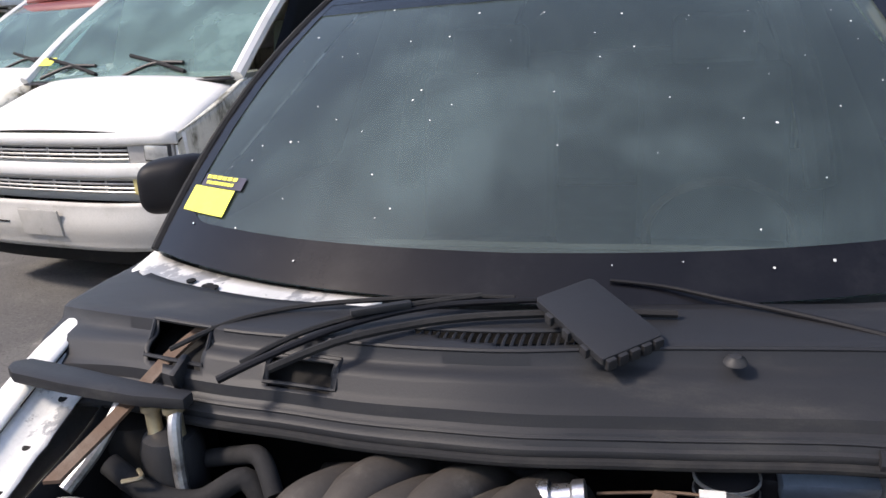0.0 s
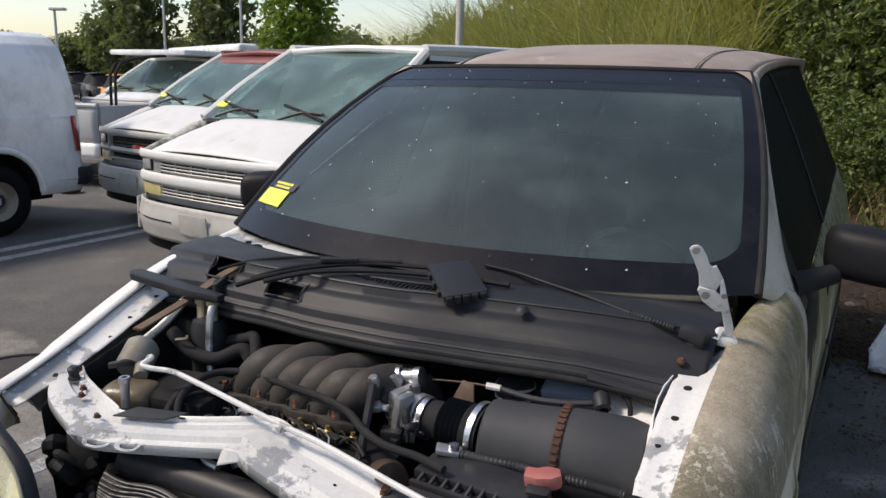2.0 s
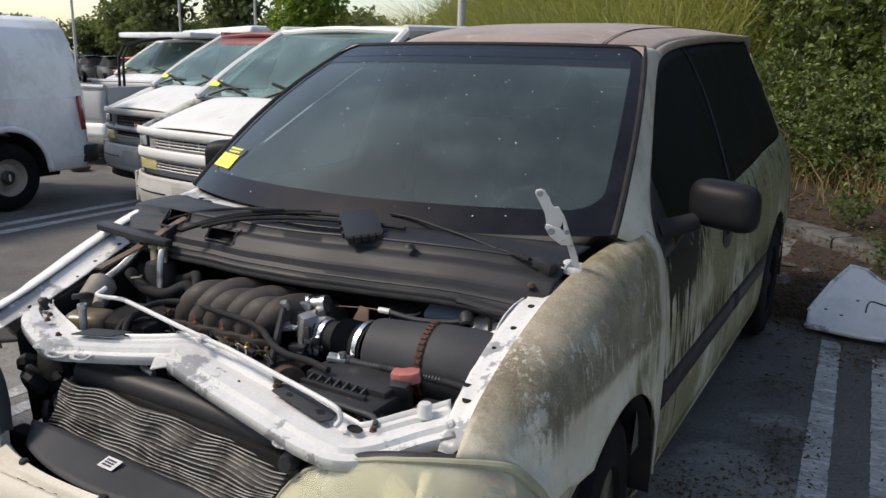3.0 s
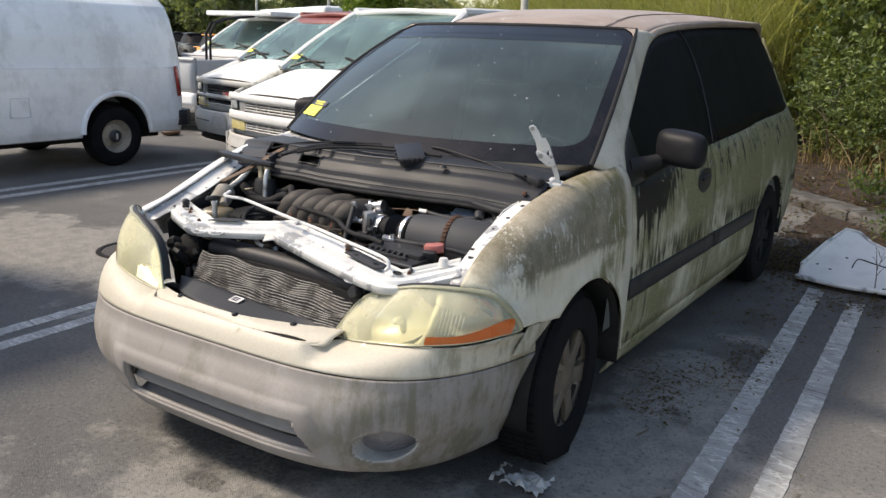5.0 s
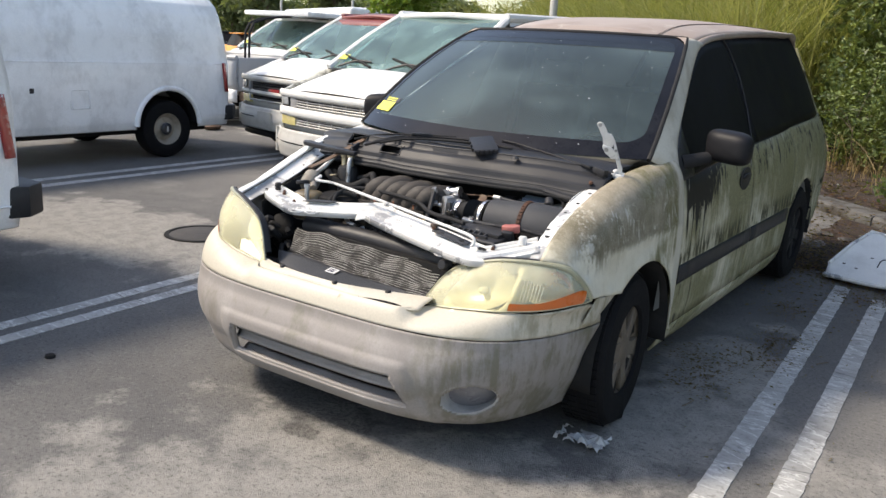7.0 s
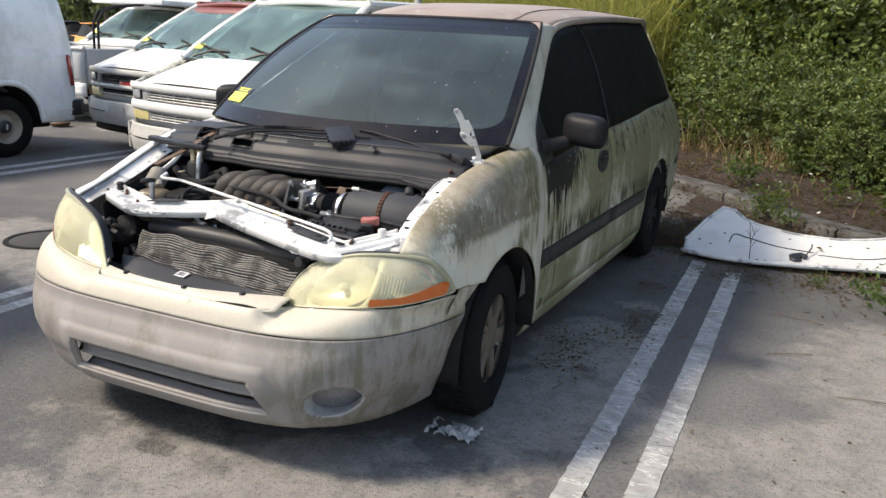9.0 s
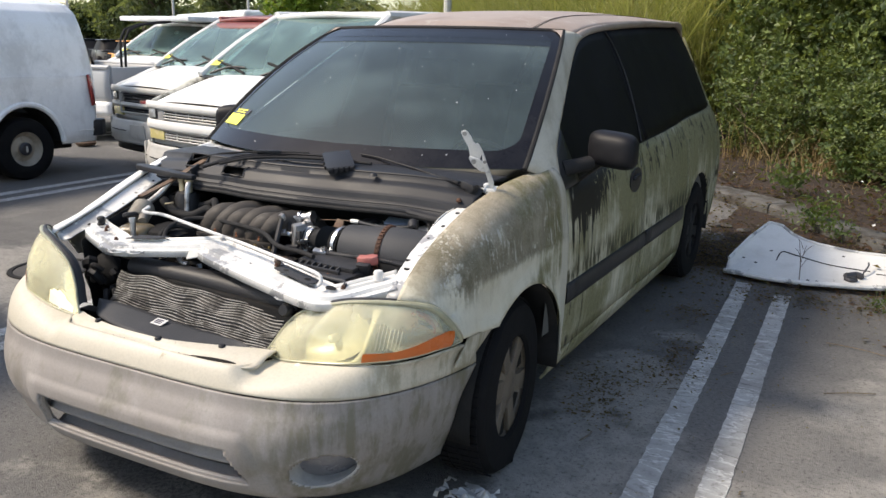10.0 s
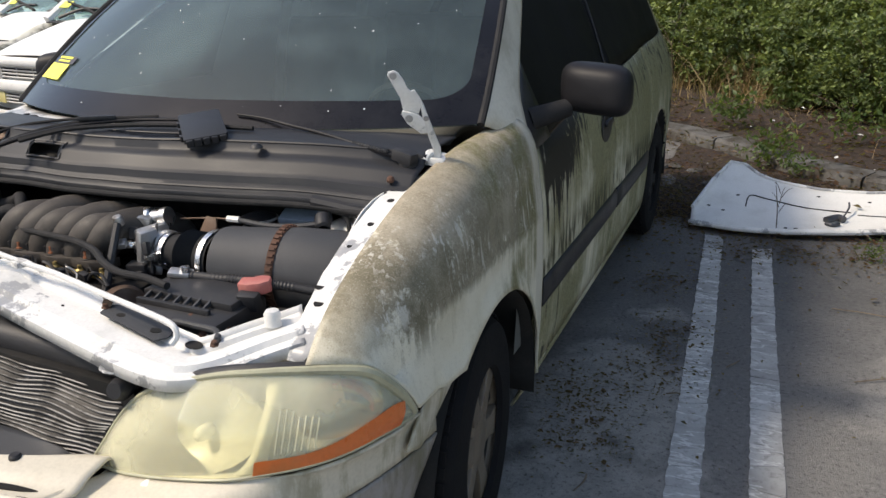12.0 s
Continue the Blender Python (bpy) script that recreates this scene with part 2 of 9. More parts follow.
def asphalt_mat():
    m, t, p = nodes_of("asphalt")
    c = coords_of(t)
    grit = tex(t, "voronoi", 170, c)
    fine = tex(t, "noise", 260, c, detail=3)
    mid = tex(t, "noise", 9, c, detail=8, rough=0.7)
    big = tex(t, "noise", 0.55, c, detail=7, rough=0.62, off=(2.3, 0.9, 0))
    sand = tex(t, "noise", 0.9, c, detail=9, rough=0.7, off=(7.7, 4.1, 0), distort=0.1)
    speck = tex(t, "noise", 55, c, detail=6, rough=0.8)
    col = blend(t, ramp(t, big, 0.36, 0.66), (0.096, 0.094, 0.092), (0.155, 0.150, 0.143))
    # dust and painted-in sunlight in front of the car, in the aisle and on the open side
    dust_light = spot(t, c, 0.95, -0.45, 1.55, 1.0)
    for at in ((-3.55, 1.4, 1.5, 0.75), (1.15, 1.6, 0.35, 1.1), (3.4, 0.6, 1.75, 3.2, 1.1, 0.9), (-3.9, -1.8, 0.8, 2.0), (-7.2, 6.9, 1.2, 0.6), (-2.0, 2.2, 0.9, 1.3)):
        dust_light = math_node(t, "MAXIMUM", dust_light, spot(t, c, *at))
    col = blend(t, math_node(t, "MULTIPLY", dust_light, 0.72), col, blend(t, ramp(t, mid, 0.36, 0.66), (0.235, 0.225, 0.205), (0.37, 0.35, 0.315)))
    col = blend(t, math_node(t, "MULTIPLY", ramp(t, sand, 0.52, 0.68), 0.45), col, (0.235, 0.225, 0.205))
    col = blend(t, math_node(t, "MULTIPLY", ramp(t, mid, 0.40, 0.75), 0.30), col, (0.17, 0.165, 0.155))
    col = blend(t, math_node(t, "MULTIPLY", ramp(t, fine, 0.60, 0.72), 0.55), col, (0.21, 0.20, 0.19))
    col = blend(t, math_node(t, "MULTIPLY", ramp(t, fine, 0.42, 0.30), 0.6), col, (0.022, 0.022, 0.024))
    col = blend(t, math_node(t, "MULTIPLY", ramp(t, speck, 0.48, 0.36), 0.7), col, (0.03, 0.029, 0.028))
    col = blend(t, math_node(t, "MULTIPLY", ramp(t, speck, 0.57, 0.68), 0.65), col, (0.32, 0.31, 0.29))
    # dark oil stains, and mould and debris under the bumper
    oil = ramp(t, tex(t, "noise", 0.7, c, detail=6, off=(11.0, 3.0, 0)), 0.68, 0.76)
    for at in ((-0.15, 0.28, 0.42, 0.16), (0.0, 0.05, 0.10, 0.06)):
        oil = math_node(t, "MAXIMUM", oil, math_node(t, "MULTIPLY", spot(t, c, *at, 1.3, 7.0), ramp(t, speck, 0.36, 0.60)))
    col = blend(t, math_node(t, "MULTIPLY", oil, 0.8), col, (0.020, 0.019, 0.018))
    t.links.new(col, p.inputs["Base Color"])
    p.inputs["Roughness"].default_value = 0.88
    p.inputs["Specular IOR Level"].default_value = 0.3
    bumped(t, p, math_node(t, "ADD", math_node(t, "ADD", grit, fine), math_node(t, "MULTIPLY", mid, 2.0)), 0.5, 0.006)
    return m


def stripe_mat():
    """Worn white road paint, dirty, with fine cracks."""
    m, t, p = nodes_of("road_paint")
    c = coords_of(t)
    tone = t.nodes.new("ShaderNodeObjectInfo").outputs["Random"]
    wear = tex(t, "noise", 26, c, detail=8, rough=0.75)
    big = tex(t, "noise", 5.5, c, detail=6, off=(3, 1, 0))
    fine = tex(t, "noise", 160, c, detail=3)
    col = blend(t, tone, (0.40, 0.40, 0.385), (0.33, 0.33, 0.317))
    col = blend(t, math_node(t, "MULTIPLY", ramp(t, big, 0.45, 0.66), 0.6), col, (0.23, 0.226, 0.215))
    col = blend(t, math_node(t, "MULTIPLY", ramp(t, wear, 0.50, 0.66), 0.75), col, (0.165, 0.16, 0.153))
    col = blend(t, math_node(t, "MULTIPLY", ramp(t, fine, 0.52, 0.70), 0.4), col, (0.22, 0.215, 0.20))
    # pale ridges across the line
    wave = tex(t, "noise", 11, c, detail=4, rough=0.6, stretch=(0.30, 1, 1), off=(5, 2, 0))
    far = math_node(t, "ABSOLUTE", math_node(t, "SUBTRACT", wave, 0.5), 0.0)
    col = blend(t, math_node(t, "MULTIPLY", ramp(t, far, 0.022, 0.004), 0.7), col, (0.60, 0.60, 0.58))
    t.links.new(col, p.inputs["Base Color"])
    p.inputs["Roughness"].default_value = 0.8
    bumped(t, p, math_node(t, "ADD", wear, fine), 0.25, 0.003)
    return m


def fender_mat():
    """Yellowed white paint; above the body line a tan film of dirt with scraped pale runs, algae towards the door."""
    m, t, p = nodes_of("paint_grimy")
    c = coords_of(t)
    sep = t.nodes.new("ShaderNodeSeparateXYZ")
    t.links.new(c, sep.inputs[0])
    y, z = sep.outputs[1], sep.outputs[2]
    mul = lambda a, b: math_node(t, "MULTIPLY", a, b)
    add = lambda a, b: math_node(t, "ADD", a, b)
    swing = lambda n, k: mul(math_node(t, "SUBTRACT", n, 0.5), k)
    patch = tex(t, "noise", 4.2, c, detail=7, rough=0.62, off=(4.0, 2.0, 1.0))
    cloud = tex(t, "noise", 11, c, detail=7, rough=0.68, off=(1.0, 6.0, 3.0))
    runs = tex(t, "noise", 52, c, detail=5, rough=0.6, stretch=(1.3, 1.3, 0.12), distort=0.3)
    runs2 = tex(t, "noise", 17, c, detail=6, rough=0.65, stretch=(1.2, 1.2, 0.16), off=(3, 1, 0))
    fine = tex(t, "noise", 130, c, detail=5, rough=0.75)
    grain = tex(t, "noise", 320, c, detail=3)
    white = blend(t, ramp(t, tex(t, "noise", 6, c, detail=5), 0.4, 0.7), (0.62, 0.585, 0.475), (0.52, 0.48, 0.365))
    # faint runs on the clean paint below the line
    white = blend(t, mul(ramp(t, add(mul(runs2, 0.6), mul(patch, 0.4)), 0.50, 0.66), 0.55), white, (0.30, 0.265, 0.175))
    # film: pale and speckled on the crest, dark olive on the flank with its shade painted in
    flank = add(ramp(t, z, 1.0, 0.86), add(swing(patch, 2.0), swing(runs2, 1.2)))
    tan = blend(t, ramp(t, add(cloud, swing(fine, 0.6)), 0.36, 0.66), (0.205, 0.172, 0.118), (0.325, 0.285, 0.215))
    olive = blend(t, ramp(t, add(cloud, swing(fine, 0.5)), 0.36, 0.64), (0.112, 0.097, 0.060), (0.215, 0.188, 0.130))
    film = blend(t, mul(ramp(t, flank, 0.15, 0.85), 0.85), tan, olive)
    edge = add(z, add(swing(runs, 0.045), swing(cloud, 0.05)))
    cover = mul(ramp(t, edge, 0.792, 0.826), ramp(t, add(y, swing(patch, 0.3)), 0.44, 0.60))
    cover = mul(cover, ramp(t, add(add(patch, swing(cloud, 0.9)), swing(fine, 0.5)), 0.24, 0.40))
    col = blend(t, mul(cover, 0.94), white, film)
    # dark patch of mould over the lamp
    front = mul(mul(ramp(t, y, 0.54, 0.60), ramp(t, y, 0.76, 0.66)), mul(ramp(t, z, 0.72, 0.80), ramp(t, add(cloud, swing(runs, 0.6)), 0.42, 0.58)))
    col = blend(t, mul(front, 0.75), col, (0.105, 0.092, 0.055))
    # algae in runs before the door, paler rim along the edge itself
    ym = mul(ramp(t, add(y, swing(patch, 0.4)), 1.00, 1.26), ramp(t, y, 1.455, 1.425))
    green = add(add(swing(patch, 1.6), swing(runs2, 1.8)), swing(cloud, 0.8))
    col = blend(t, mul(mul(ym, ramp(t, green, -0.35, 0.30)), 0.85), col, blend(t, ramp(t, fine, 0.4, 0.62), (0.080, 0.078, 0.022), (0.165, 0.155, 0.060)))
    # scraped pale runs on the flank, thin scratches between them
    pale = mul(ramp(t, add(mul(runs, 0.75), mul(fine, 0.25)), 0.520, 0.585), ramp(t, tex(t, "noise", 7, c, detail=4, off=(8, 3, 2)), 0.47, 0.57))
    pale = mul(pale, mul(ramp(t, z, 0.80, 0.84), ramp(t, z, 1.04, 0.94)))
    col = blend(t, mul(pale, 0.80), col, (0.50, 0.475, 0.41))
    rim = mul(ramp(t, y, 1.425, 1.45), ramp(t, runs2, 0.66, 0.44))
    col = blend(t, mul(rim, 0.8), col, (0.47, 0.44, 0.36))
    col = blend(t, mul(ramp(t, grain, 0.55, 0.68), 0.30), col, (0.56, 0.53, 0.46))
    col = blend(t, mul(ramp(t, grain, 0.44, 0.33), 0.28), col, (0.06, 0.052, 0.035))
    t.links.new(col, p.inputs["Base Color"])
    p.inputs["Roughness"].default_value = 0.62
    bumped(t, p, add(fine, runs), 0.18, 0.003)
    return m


def door_mat():
    """Yellowed white paint, algae in soft patches, black mould under the window and above the strip."""
    m, t, p = nodes_of("paint_algae")
    c = coords_of(t)
    sep = t.nodes.new("ShaderNodeSeparateXYZ")
    t.links.new(c, sep.inputs[0])
    y, z = sep.outputs[1], sep.outputs[2]
    patch = tex(t, "noise", 2.4, c, detail=7, rough=0.6, off=(4.0, 2.0, 1.0))
    runs = tex(t, "noise", 26, c, detail=6, rough=0.65, stretch=(1.0, 1.0, 0.16), distort=0.4)
    fine = tex(t, "noise", 120, c, detail=4, rough=0.7)
    white = blend(t, ramp(t, patch, 0.4, 0.65), (0.62, 0.58, 0.46), (0.50, 0.46, 0.34))
    g = math_node(t, "ADD", math_node(t, "MULTIPLY", ramp(t, z, 0.60, 1.0), 0.42), math_node(t, "MULTIPLY", math_node(t, "SUBTRACT", tex(t, "noise", 2.1, c, detail=6, off=(1.2, 7.0, 3.0)), 0.5), 2.6))
    g = math_node(t, "ADD", g, math_node(t, "MULTIPLY", math_node(t, "SUBTRACT", runs, 0.5), 1.1))
    col = blend(t, math_node(t, "MULTIPLY", ramp(t, g, -0.50, 0.34), 0.88), white, blend(t, ramp(t, fine, 0.38, 0.64), (0.085, 0.083, 0.030), (0.22, 0.205, 0.095)))
    # mould running down below the window corner
    my = ramp(t, y, 1.545, 1.58)
    mz = math_node(t, "ADD", ramp(t, z, 0.70, 1.0), math_node(t, "MULTIPLY", math_node(t, "SUBTRACT", runs, 0.5), 3.2))
    mz = math_node(t, "SUBTRACT", mz, math_node(t, "MULTIPLY", ramp(t, y, 1.70, 2.30), 0.95))
    col = blend(t, math_node(t, "MULTIPLY", my, ramp(t, mz, 0.22, 0.36)), col, (0.022, 0.020, 0.016))
    # dark growth sitting on the rubbing strip
    sz = math_node(t, "MULTIPLY", ramp(t, z, 0.74, 0.65), ramp(t, z, 0.58, 0.62))
    col = blend(t, math_node(t, "MULTIPLY", sz, ramp(t, math_node(t, "ADD", math_node(t, "MULTIPLY", runs, 0.6), math_node(t, "MULTIPLY", patch, 0.5)), 0.50, 0.60)), col, (0.05, 0.048, 0.025))
    pale = math_node(t, "MULTIPLY", ramp(t, runs, 0.62, 0.70), ramp(t, tex(t, "noise", 3.0, c, off=(5, 9, 2)), 0.48, 0.60))
    col = blend(t, math_node(t, "MULTIPLY", pale, 0.75), col, (0.58, 0.56, 0.47))
    t.links.new(col, p.inputs["Base Color"])
    p.inputs["Roughness"].default_value = 0.68
    bumped(t, p, math_node(t, "ADD", fine, runs), 0.10, 0.003)
    return m


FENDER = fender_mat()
DOOR = door_mat()
ROOF = stuff_mat("paint_roof", (0.35, 0.28, 0.232), (0.265, 0.202, 0.164), 0.5, scale=2.2, dirt=(0.52, 0.48, 0.42), dirt_at=(0.58, 0.70), dirt_scale=5, bump=0.08)
PILLAR = stuff_mat("paint_pillar", (0.56, 0.52, 0.43), (0.42, 0.38, 0.30), 0.65, scale=6, dirt=(0.16, 0.14, 0.11), dirt_at=(0.6, 0.72), dirt_scale=9)
WHITE = stuff_mat("paint_white", (0.80, 0.79, 0.75), (0.70, 0.69, 0.65), 0.4, scale=7, dirt=(0.48, 0.44, 0.36), dirt_at=(0.60, 0.74), dirt_scale=6, bump=0.05)
RAIL = stuff_mat("paint_chipped", (0.66, 0.655, 0.635), (0.54, 0.54, 0.52), 0.38, scale=7, dirt=(0.27, 0.275, 0.28), dirt_at=(0.535, 0.575), dirt_scale=6, bump=0.10)
BUMP_W = stuff_mat("bumper_cream", (0.52, 0.48, 0.395), (0.43, 0.388, 0.30), 0.55, scale=5, dirt=(0.25, 0.205, 0.125), dirt_at=(0.60, 0.74), dirt_scale=8, stretch=(1, 1, 0.5), bump=0.06)
BUMP_G = stuff_mat("bumper_grey", (0.25, 0.228, 0.212), (0.305, 0.282, 0.264), 0.6, scale=6, dirt=(0.16, 0.148, 0.115), dirt_at=(0.54, 0.72), dirt_scale=4.5, stretch=(1, 1, 0.35), bump=0.08)
BLACK = stuff_mat("black_plastic", (0.022, 0.022, 0.024), (0.034, 0.034, 0.035), 0.5, scale=6, fine=260, bump=0.12, dirt=(0.055, 0.053, 0.05), dirt_at=(0.56, 0.75), dirt_scale=9)
COWL = stuff_mat("cowl_plastic", (0.022, 0.023, 0.026), (0.032, 0.032, 0.034), 0.5, scale=3.5, fine=300, bump=0.10, dirt=(0.055, 0.053, 0.05), dirt_at=(0.55, 0.78), dirt_scale=5, stretch=(0.35, 1.5, 1.5))
# near-black for grimy parts, holes, gaps and bay depths; shade sits in the colour
DARK = stuff_mat("dark_grime_shade", (0.014, 0.014, 0.014), (0.026, 0.024, 0.022), 0.75, scale=10, bump=0.2)
INTAKE = stuff_mat("intake_plastic", (0.055, 0.048, 0.042), (0.030, 0.027, 0.025), 0.62, scale=9, dirt=(0.10, 0.09, 0.077), dirt_at=(0.52, 0.72), dirt_scale=12, bump=0.15)
AIRBOX = stuff_mat("airbox_plastic", (0.042, 0.044, 0.048), (0.056, 0.057, 0.061), 0.6, scale=5, fine=350, bump=0.2)
RUBBER = stuff_mat("rubber", (0.020, 0.020, 0.021), (0.032, 0.031, 0.030), 0.8, scale=14, bump=0.25)
TYRE = stuff_mat("tyre_rubber", (0.006, 0.006, 0.007), (0.010, 0.010, 0.010), 0.9, scale=12, bump=0.3, dirt=(0.018, 0.017, 0.016), dirt_at=(0.62, 0.8))
RUST = stuff_mat("rust", (0.085, 0.038, 0.022), (0.055, 0.030, 0.021), 0.85, scale=16, bump=0.5)
RUSTY = stuff_mat("rusty_steel", (0.12, 0.075, 0.05), (0.20, 0.16, 0.125), 0.7, metal=0.3, scale=7, bump=0.3)
ALU = stuff_mat("cast_aluminium", (0.55, 0.55, 0.55), (0.36, 0.35, 0.33), 0.42, metal=0.85, scale=14, bump=0.25, dirt=(0.12, 0.10, 0.08), dirt_at=(0.6, 0.72))
STEEL = stuff_mat("bright_steel", (0.65, 0.65, 0.66), (0.48, 0.47, 0.46), 0.28, metal=0.95, scale=20, bump=0.1)
BRASS = stuff_mat("dull_brass", (0.42, 0.31, 0.12), (0.28, 0.20, 0.09), 0.4, metal=0.7, scale=18)
HUBCAP = stuff_mat("wheel_cover", (0.19, 0.155, 0.118), (0.125, 0.097, 0.072), 0.45, metal=0.25, scale=7, dirt=(0.17, 0.13, 0.09), dirt_at=(0.52, 0.7), dirt_scale=8)
FINS = stuff_mat("fins", (0.028, 0.027, 0.026), (0.018, 0.017, 0.016), 0.6, metal=0.4, scale=18, bump=0.3, dirt=(0.10, 0.096, 0.09), dirt_at=(0.6, 0.7), dirt_scale=22)
FINTUBE = stuff_mat("fin_tubes", (0.21, 0.206, 0.197), (0.09, 0.087, 0.08), 0.6, metal=0.2, scale=18, dirt=(0.035, 0.032, 0.03), dirt_at=(0.50, 0.60), dirt_scale=12)
RED = stuff_mat("faded_red", (0.36, 0.11, 0.095), (0.44, 0.19, 0.16), 0.6, scale=14, bump=0.15)
ORANGE = stuff_mat("amber_plastic", (0.60, 0.125, 0.018), (0.46, 0.13, 0.03), 0.3, scale=9, bump=0.03, coat=0.5)
MARKER = stuff_mat("yellowed_marker", (0.62, 0.54, 0.24), (0.52, 0.43, 0.19), 0.25, scale=8, bump=0.03, coat=0.5)
LAMPGLASS = stuff_mat("lamp_glass", (0.46, 0.47, 0.46), (0.30, 0.31, 0.31), 0.12, metal=0.3, scale=14, coat=0.8)
LAMPGREY = stuff_mat("lamp_surround_grey", (0.34, 0.335, 0.325), (0.24, 0.235, 0.23), 0.5, scale=9)
YELLOW = stuff_mat("yellow_sticker", (0.86, 0.84, 0.10), (0.78, 0.78, 0.12), 0.6, scale=20, bump=0)
INK = stuff_mat("dark_ink", (0.03, 0.03, 0.06), (0.04, 0.04, 0.07), 0.6, bump=0)
SIDEGLASS = stuff_mat("black_window_film", (0.005, 0.005, 0.006), (0.008, 0.008, 0.009), 0.6, scale=3, fine=60, bump=0.03)
FRIT = stuff_mat("frit_black", (0.008, 0.008, 0.010), (0.012, 0.012, 0.014), 0.16, bump=0, rough_var=0.05, dirt=(0.022, 0.022, 0.024), dirt_at=(0.5, 0.75))
# windscreen film colours hold sky reflection along with the dust
GLASS = glass_mat("windscreen_glass", (0.33, 0.40, 0.39), 0.185, (0.25, 0.345, 0.355))
SHADEBAND = glass_mat("shade_band", (0.10, 0.12, 0.14), 0.10, (0.10, 0.12, 0.15))
VANGLASS = glass_mat("van_glass", (0.50, 0.68, 0.63), 0.27, (0.30, 0.48, 0.455))
LENS = glass_mat("clouded_lens", (0.93, 0.92, 0.81), 0.32, (0.76, 0.75, 0.60))
REFLECTOR = stuff_mat("dulled_reflector", (0.66, 0.65, 0.53), (0.54, 0.53, 0.42), 0.35, metal=0.15, scale=9, bump=0.05)
# bowl tone includes the orange reflections inside the signal lamp
AMBERREF = stuff_mat("amber_reflector", (0.58, 0.36, 0.17), (0.52, 0.46, 0.32), 0.30, metal=0.5, scale=9, bump=0.05)
LENSEDGE = stuff_mat("lens_edge", (0.36, 0.35, 0.24), (0.27, 0.26, 0.18), 0.35, scale=12, bump=0.05)
LENSD = stuff_mat("lamp_ring", (0.84, 0.825, 0.70), (0.74, 0.725, 0.60), 0.4, bump=0.05)
INTERIOR = stuff_mat("interior_trim", (0.10, 0.105, 0.10), (0.14, 0.14, 0.135), 0.8, scale=5)
SEATM = stuff_mat("seat_cloth", (0.16, 0.165, 0.16), (0.21, 0.21, 0.20), 0.9, scale=9, fine=300)
VANW = stuff_mat("van_white", (0.90, 0.905, 0.90), (0.82, 0.82, 0.81), 0.25, scale=1.6, dirt=(0.70, 0.70, 0.69), dirt_at=(0.46, 0.62), dirt_scale=1.5, stretch=(1, 1, 0.8), bump=0.01, coat=0.3)
VANMOULD = stuff_mat("van_white_mouldy", (0.58, 0.57, 0.50), (0.48, 0.46, 0.38), 0.55, scale=5, dirt=(0.085, 0.08, 0.05), dirt_at=(0.46, 0.62), dirt_scale=5, stretch=(1, 1, 0.35), bump=0.06)
VANDIRT = stuff_mat("van_white_worn", (0.72, 0.715, 0.69), (0.64, 0.635, 0.60), 0.5, scale=3, dirt=(0.45, 0.42, 0.35), dirt_at=(0.62, 0.76), dirt_scale=4, bump=0.06)
CHROMEG = stuff_mat("grille_grey", (0.42, 0.42, 0.41), (0.34, 0.34, 0.33), 0.4, metal=0.3, scale=12)
VANBUMP = stuff_mat("van_bumper", (0.47, 0.46, 0.43), (0.38, 0.37, 0.34), 0.5, scale=4, dirt=(0.27, 0.25, 0.2), bump=0.05)
TAILRED = stuff_mat("tail_lamp_red", (0.33, 0.028, 0.025), (0.26, 0.03, 0.03), 0.25, bump=0.02, coat=0.5)
MAROON = stuff_mat("maroon_paint", (0.17, 0.035, 0.03), (0.22, 0.06, 0.05), 0.45, scale=3)
BUSY = stuff_mat("bus_yellow", (0.75, 0.30, 0.03), (0.68, 0.27, 0.04), 0.45, scale=3)
SILVER = stuff_mat("grey_paint", (0.42, 0.43, 0.44), (0.36, 0.37, 0.38), 0.4, scale=3)
DARKCAR = stuff_mat("dark_paint", (0.03, 0.03, 0.035), (0.05, 0.05, 0.055), 0.3, scale=3)
CONC = stuff_mat("concrete", (0.105, 0.103, 0.098), (0.065, 0.063, 0.060), 0.9, scale=4, fine=90, bump=0.4, dirt=(0.035, 0.028, 0.02), dirt_at=(0.41, 0.62), dirt_scale=5)
SOIL = stuff_mat("leaf_litter", (0.024, 0.015, 0.010), (0.042, 0.026, 0.017), 0.95, scale=9, fine=60, bump=0.9, dirt=(0.050, 0.028, 0.017), dirt_at=(0.5, 0.65), dirt_scale=5)
BARK = stuff_mat("bark", (0.15, 0.115, 0.08), (0.09, 0.07, 0.05), 0.9, scale=20, bump=0.6)
NEEDLE = leaf_mat("dead_needles", (0.095, 0.038, 0.020), (0.040, 0.020, 0.012), (0.11, 0.056, 0.030))
WEED = leaf_mat("weed_leaves", (0.045, 0.085, 0.022), (0.105, 0.165, 0.045), (0.065, 0.10, 0.028))
LEAF = leaf_mat("leaves", (0.036, 0.066, 0.020), (0.24, 0.305, 0.09), (0.080, 0.108, 0.032), 2.0, 0.36)
LEAF2 = leaf_mat("leaves_bright", (0.10, 0.20, 0.02), (0.17, 0.28, 0.035), (0.12, 0.20, 0.03))
LEAFFAR = leaf_mat("leaves_far", (0.09, 0.13, 0.06), (0.13, 0.17, 0.08), (0.09, 0.115, 0.07))
CANE = leaf_mat("cane_grass", (0.12, 0.15, 0.035), (0.46, 0.45, 0.15), (0.40, 0.34, 0.15), 1.2)
STRAW = leaf_mat("straw", (0.44, 0.33, 0.17), (0.20, 0.125, 0.06), (0.25, 0.17, 0.085), 1.0, 0.25)
ASPHALT = asphalt_mat()
PAINTLINE = stripe_mat()
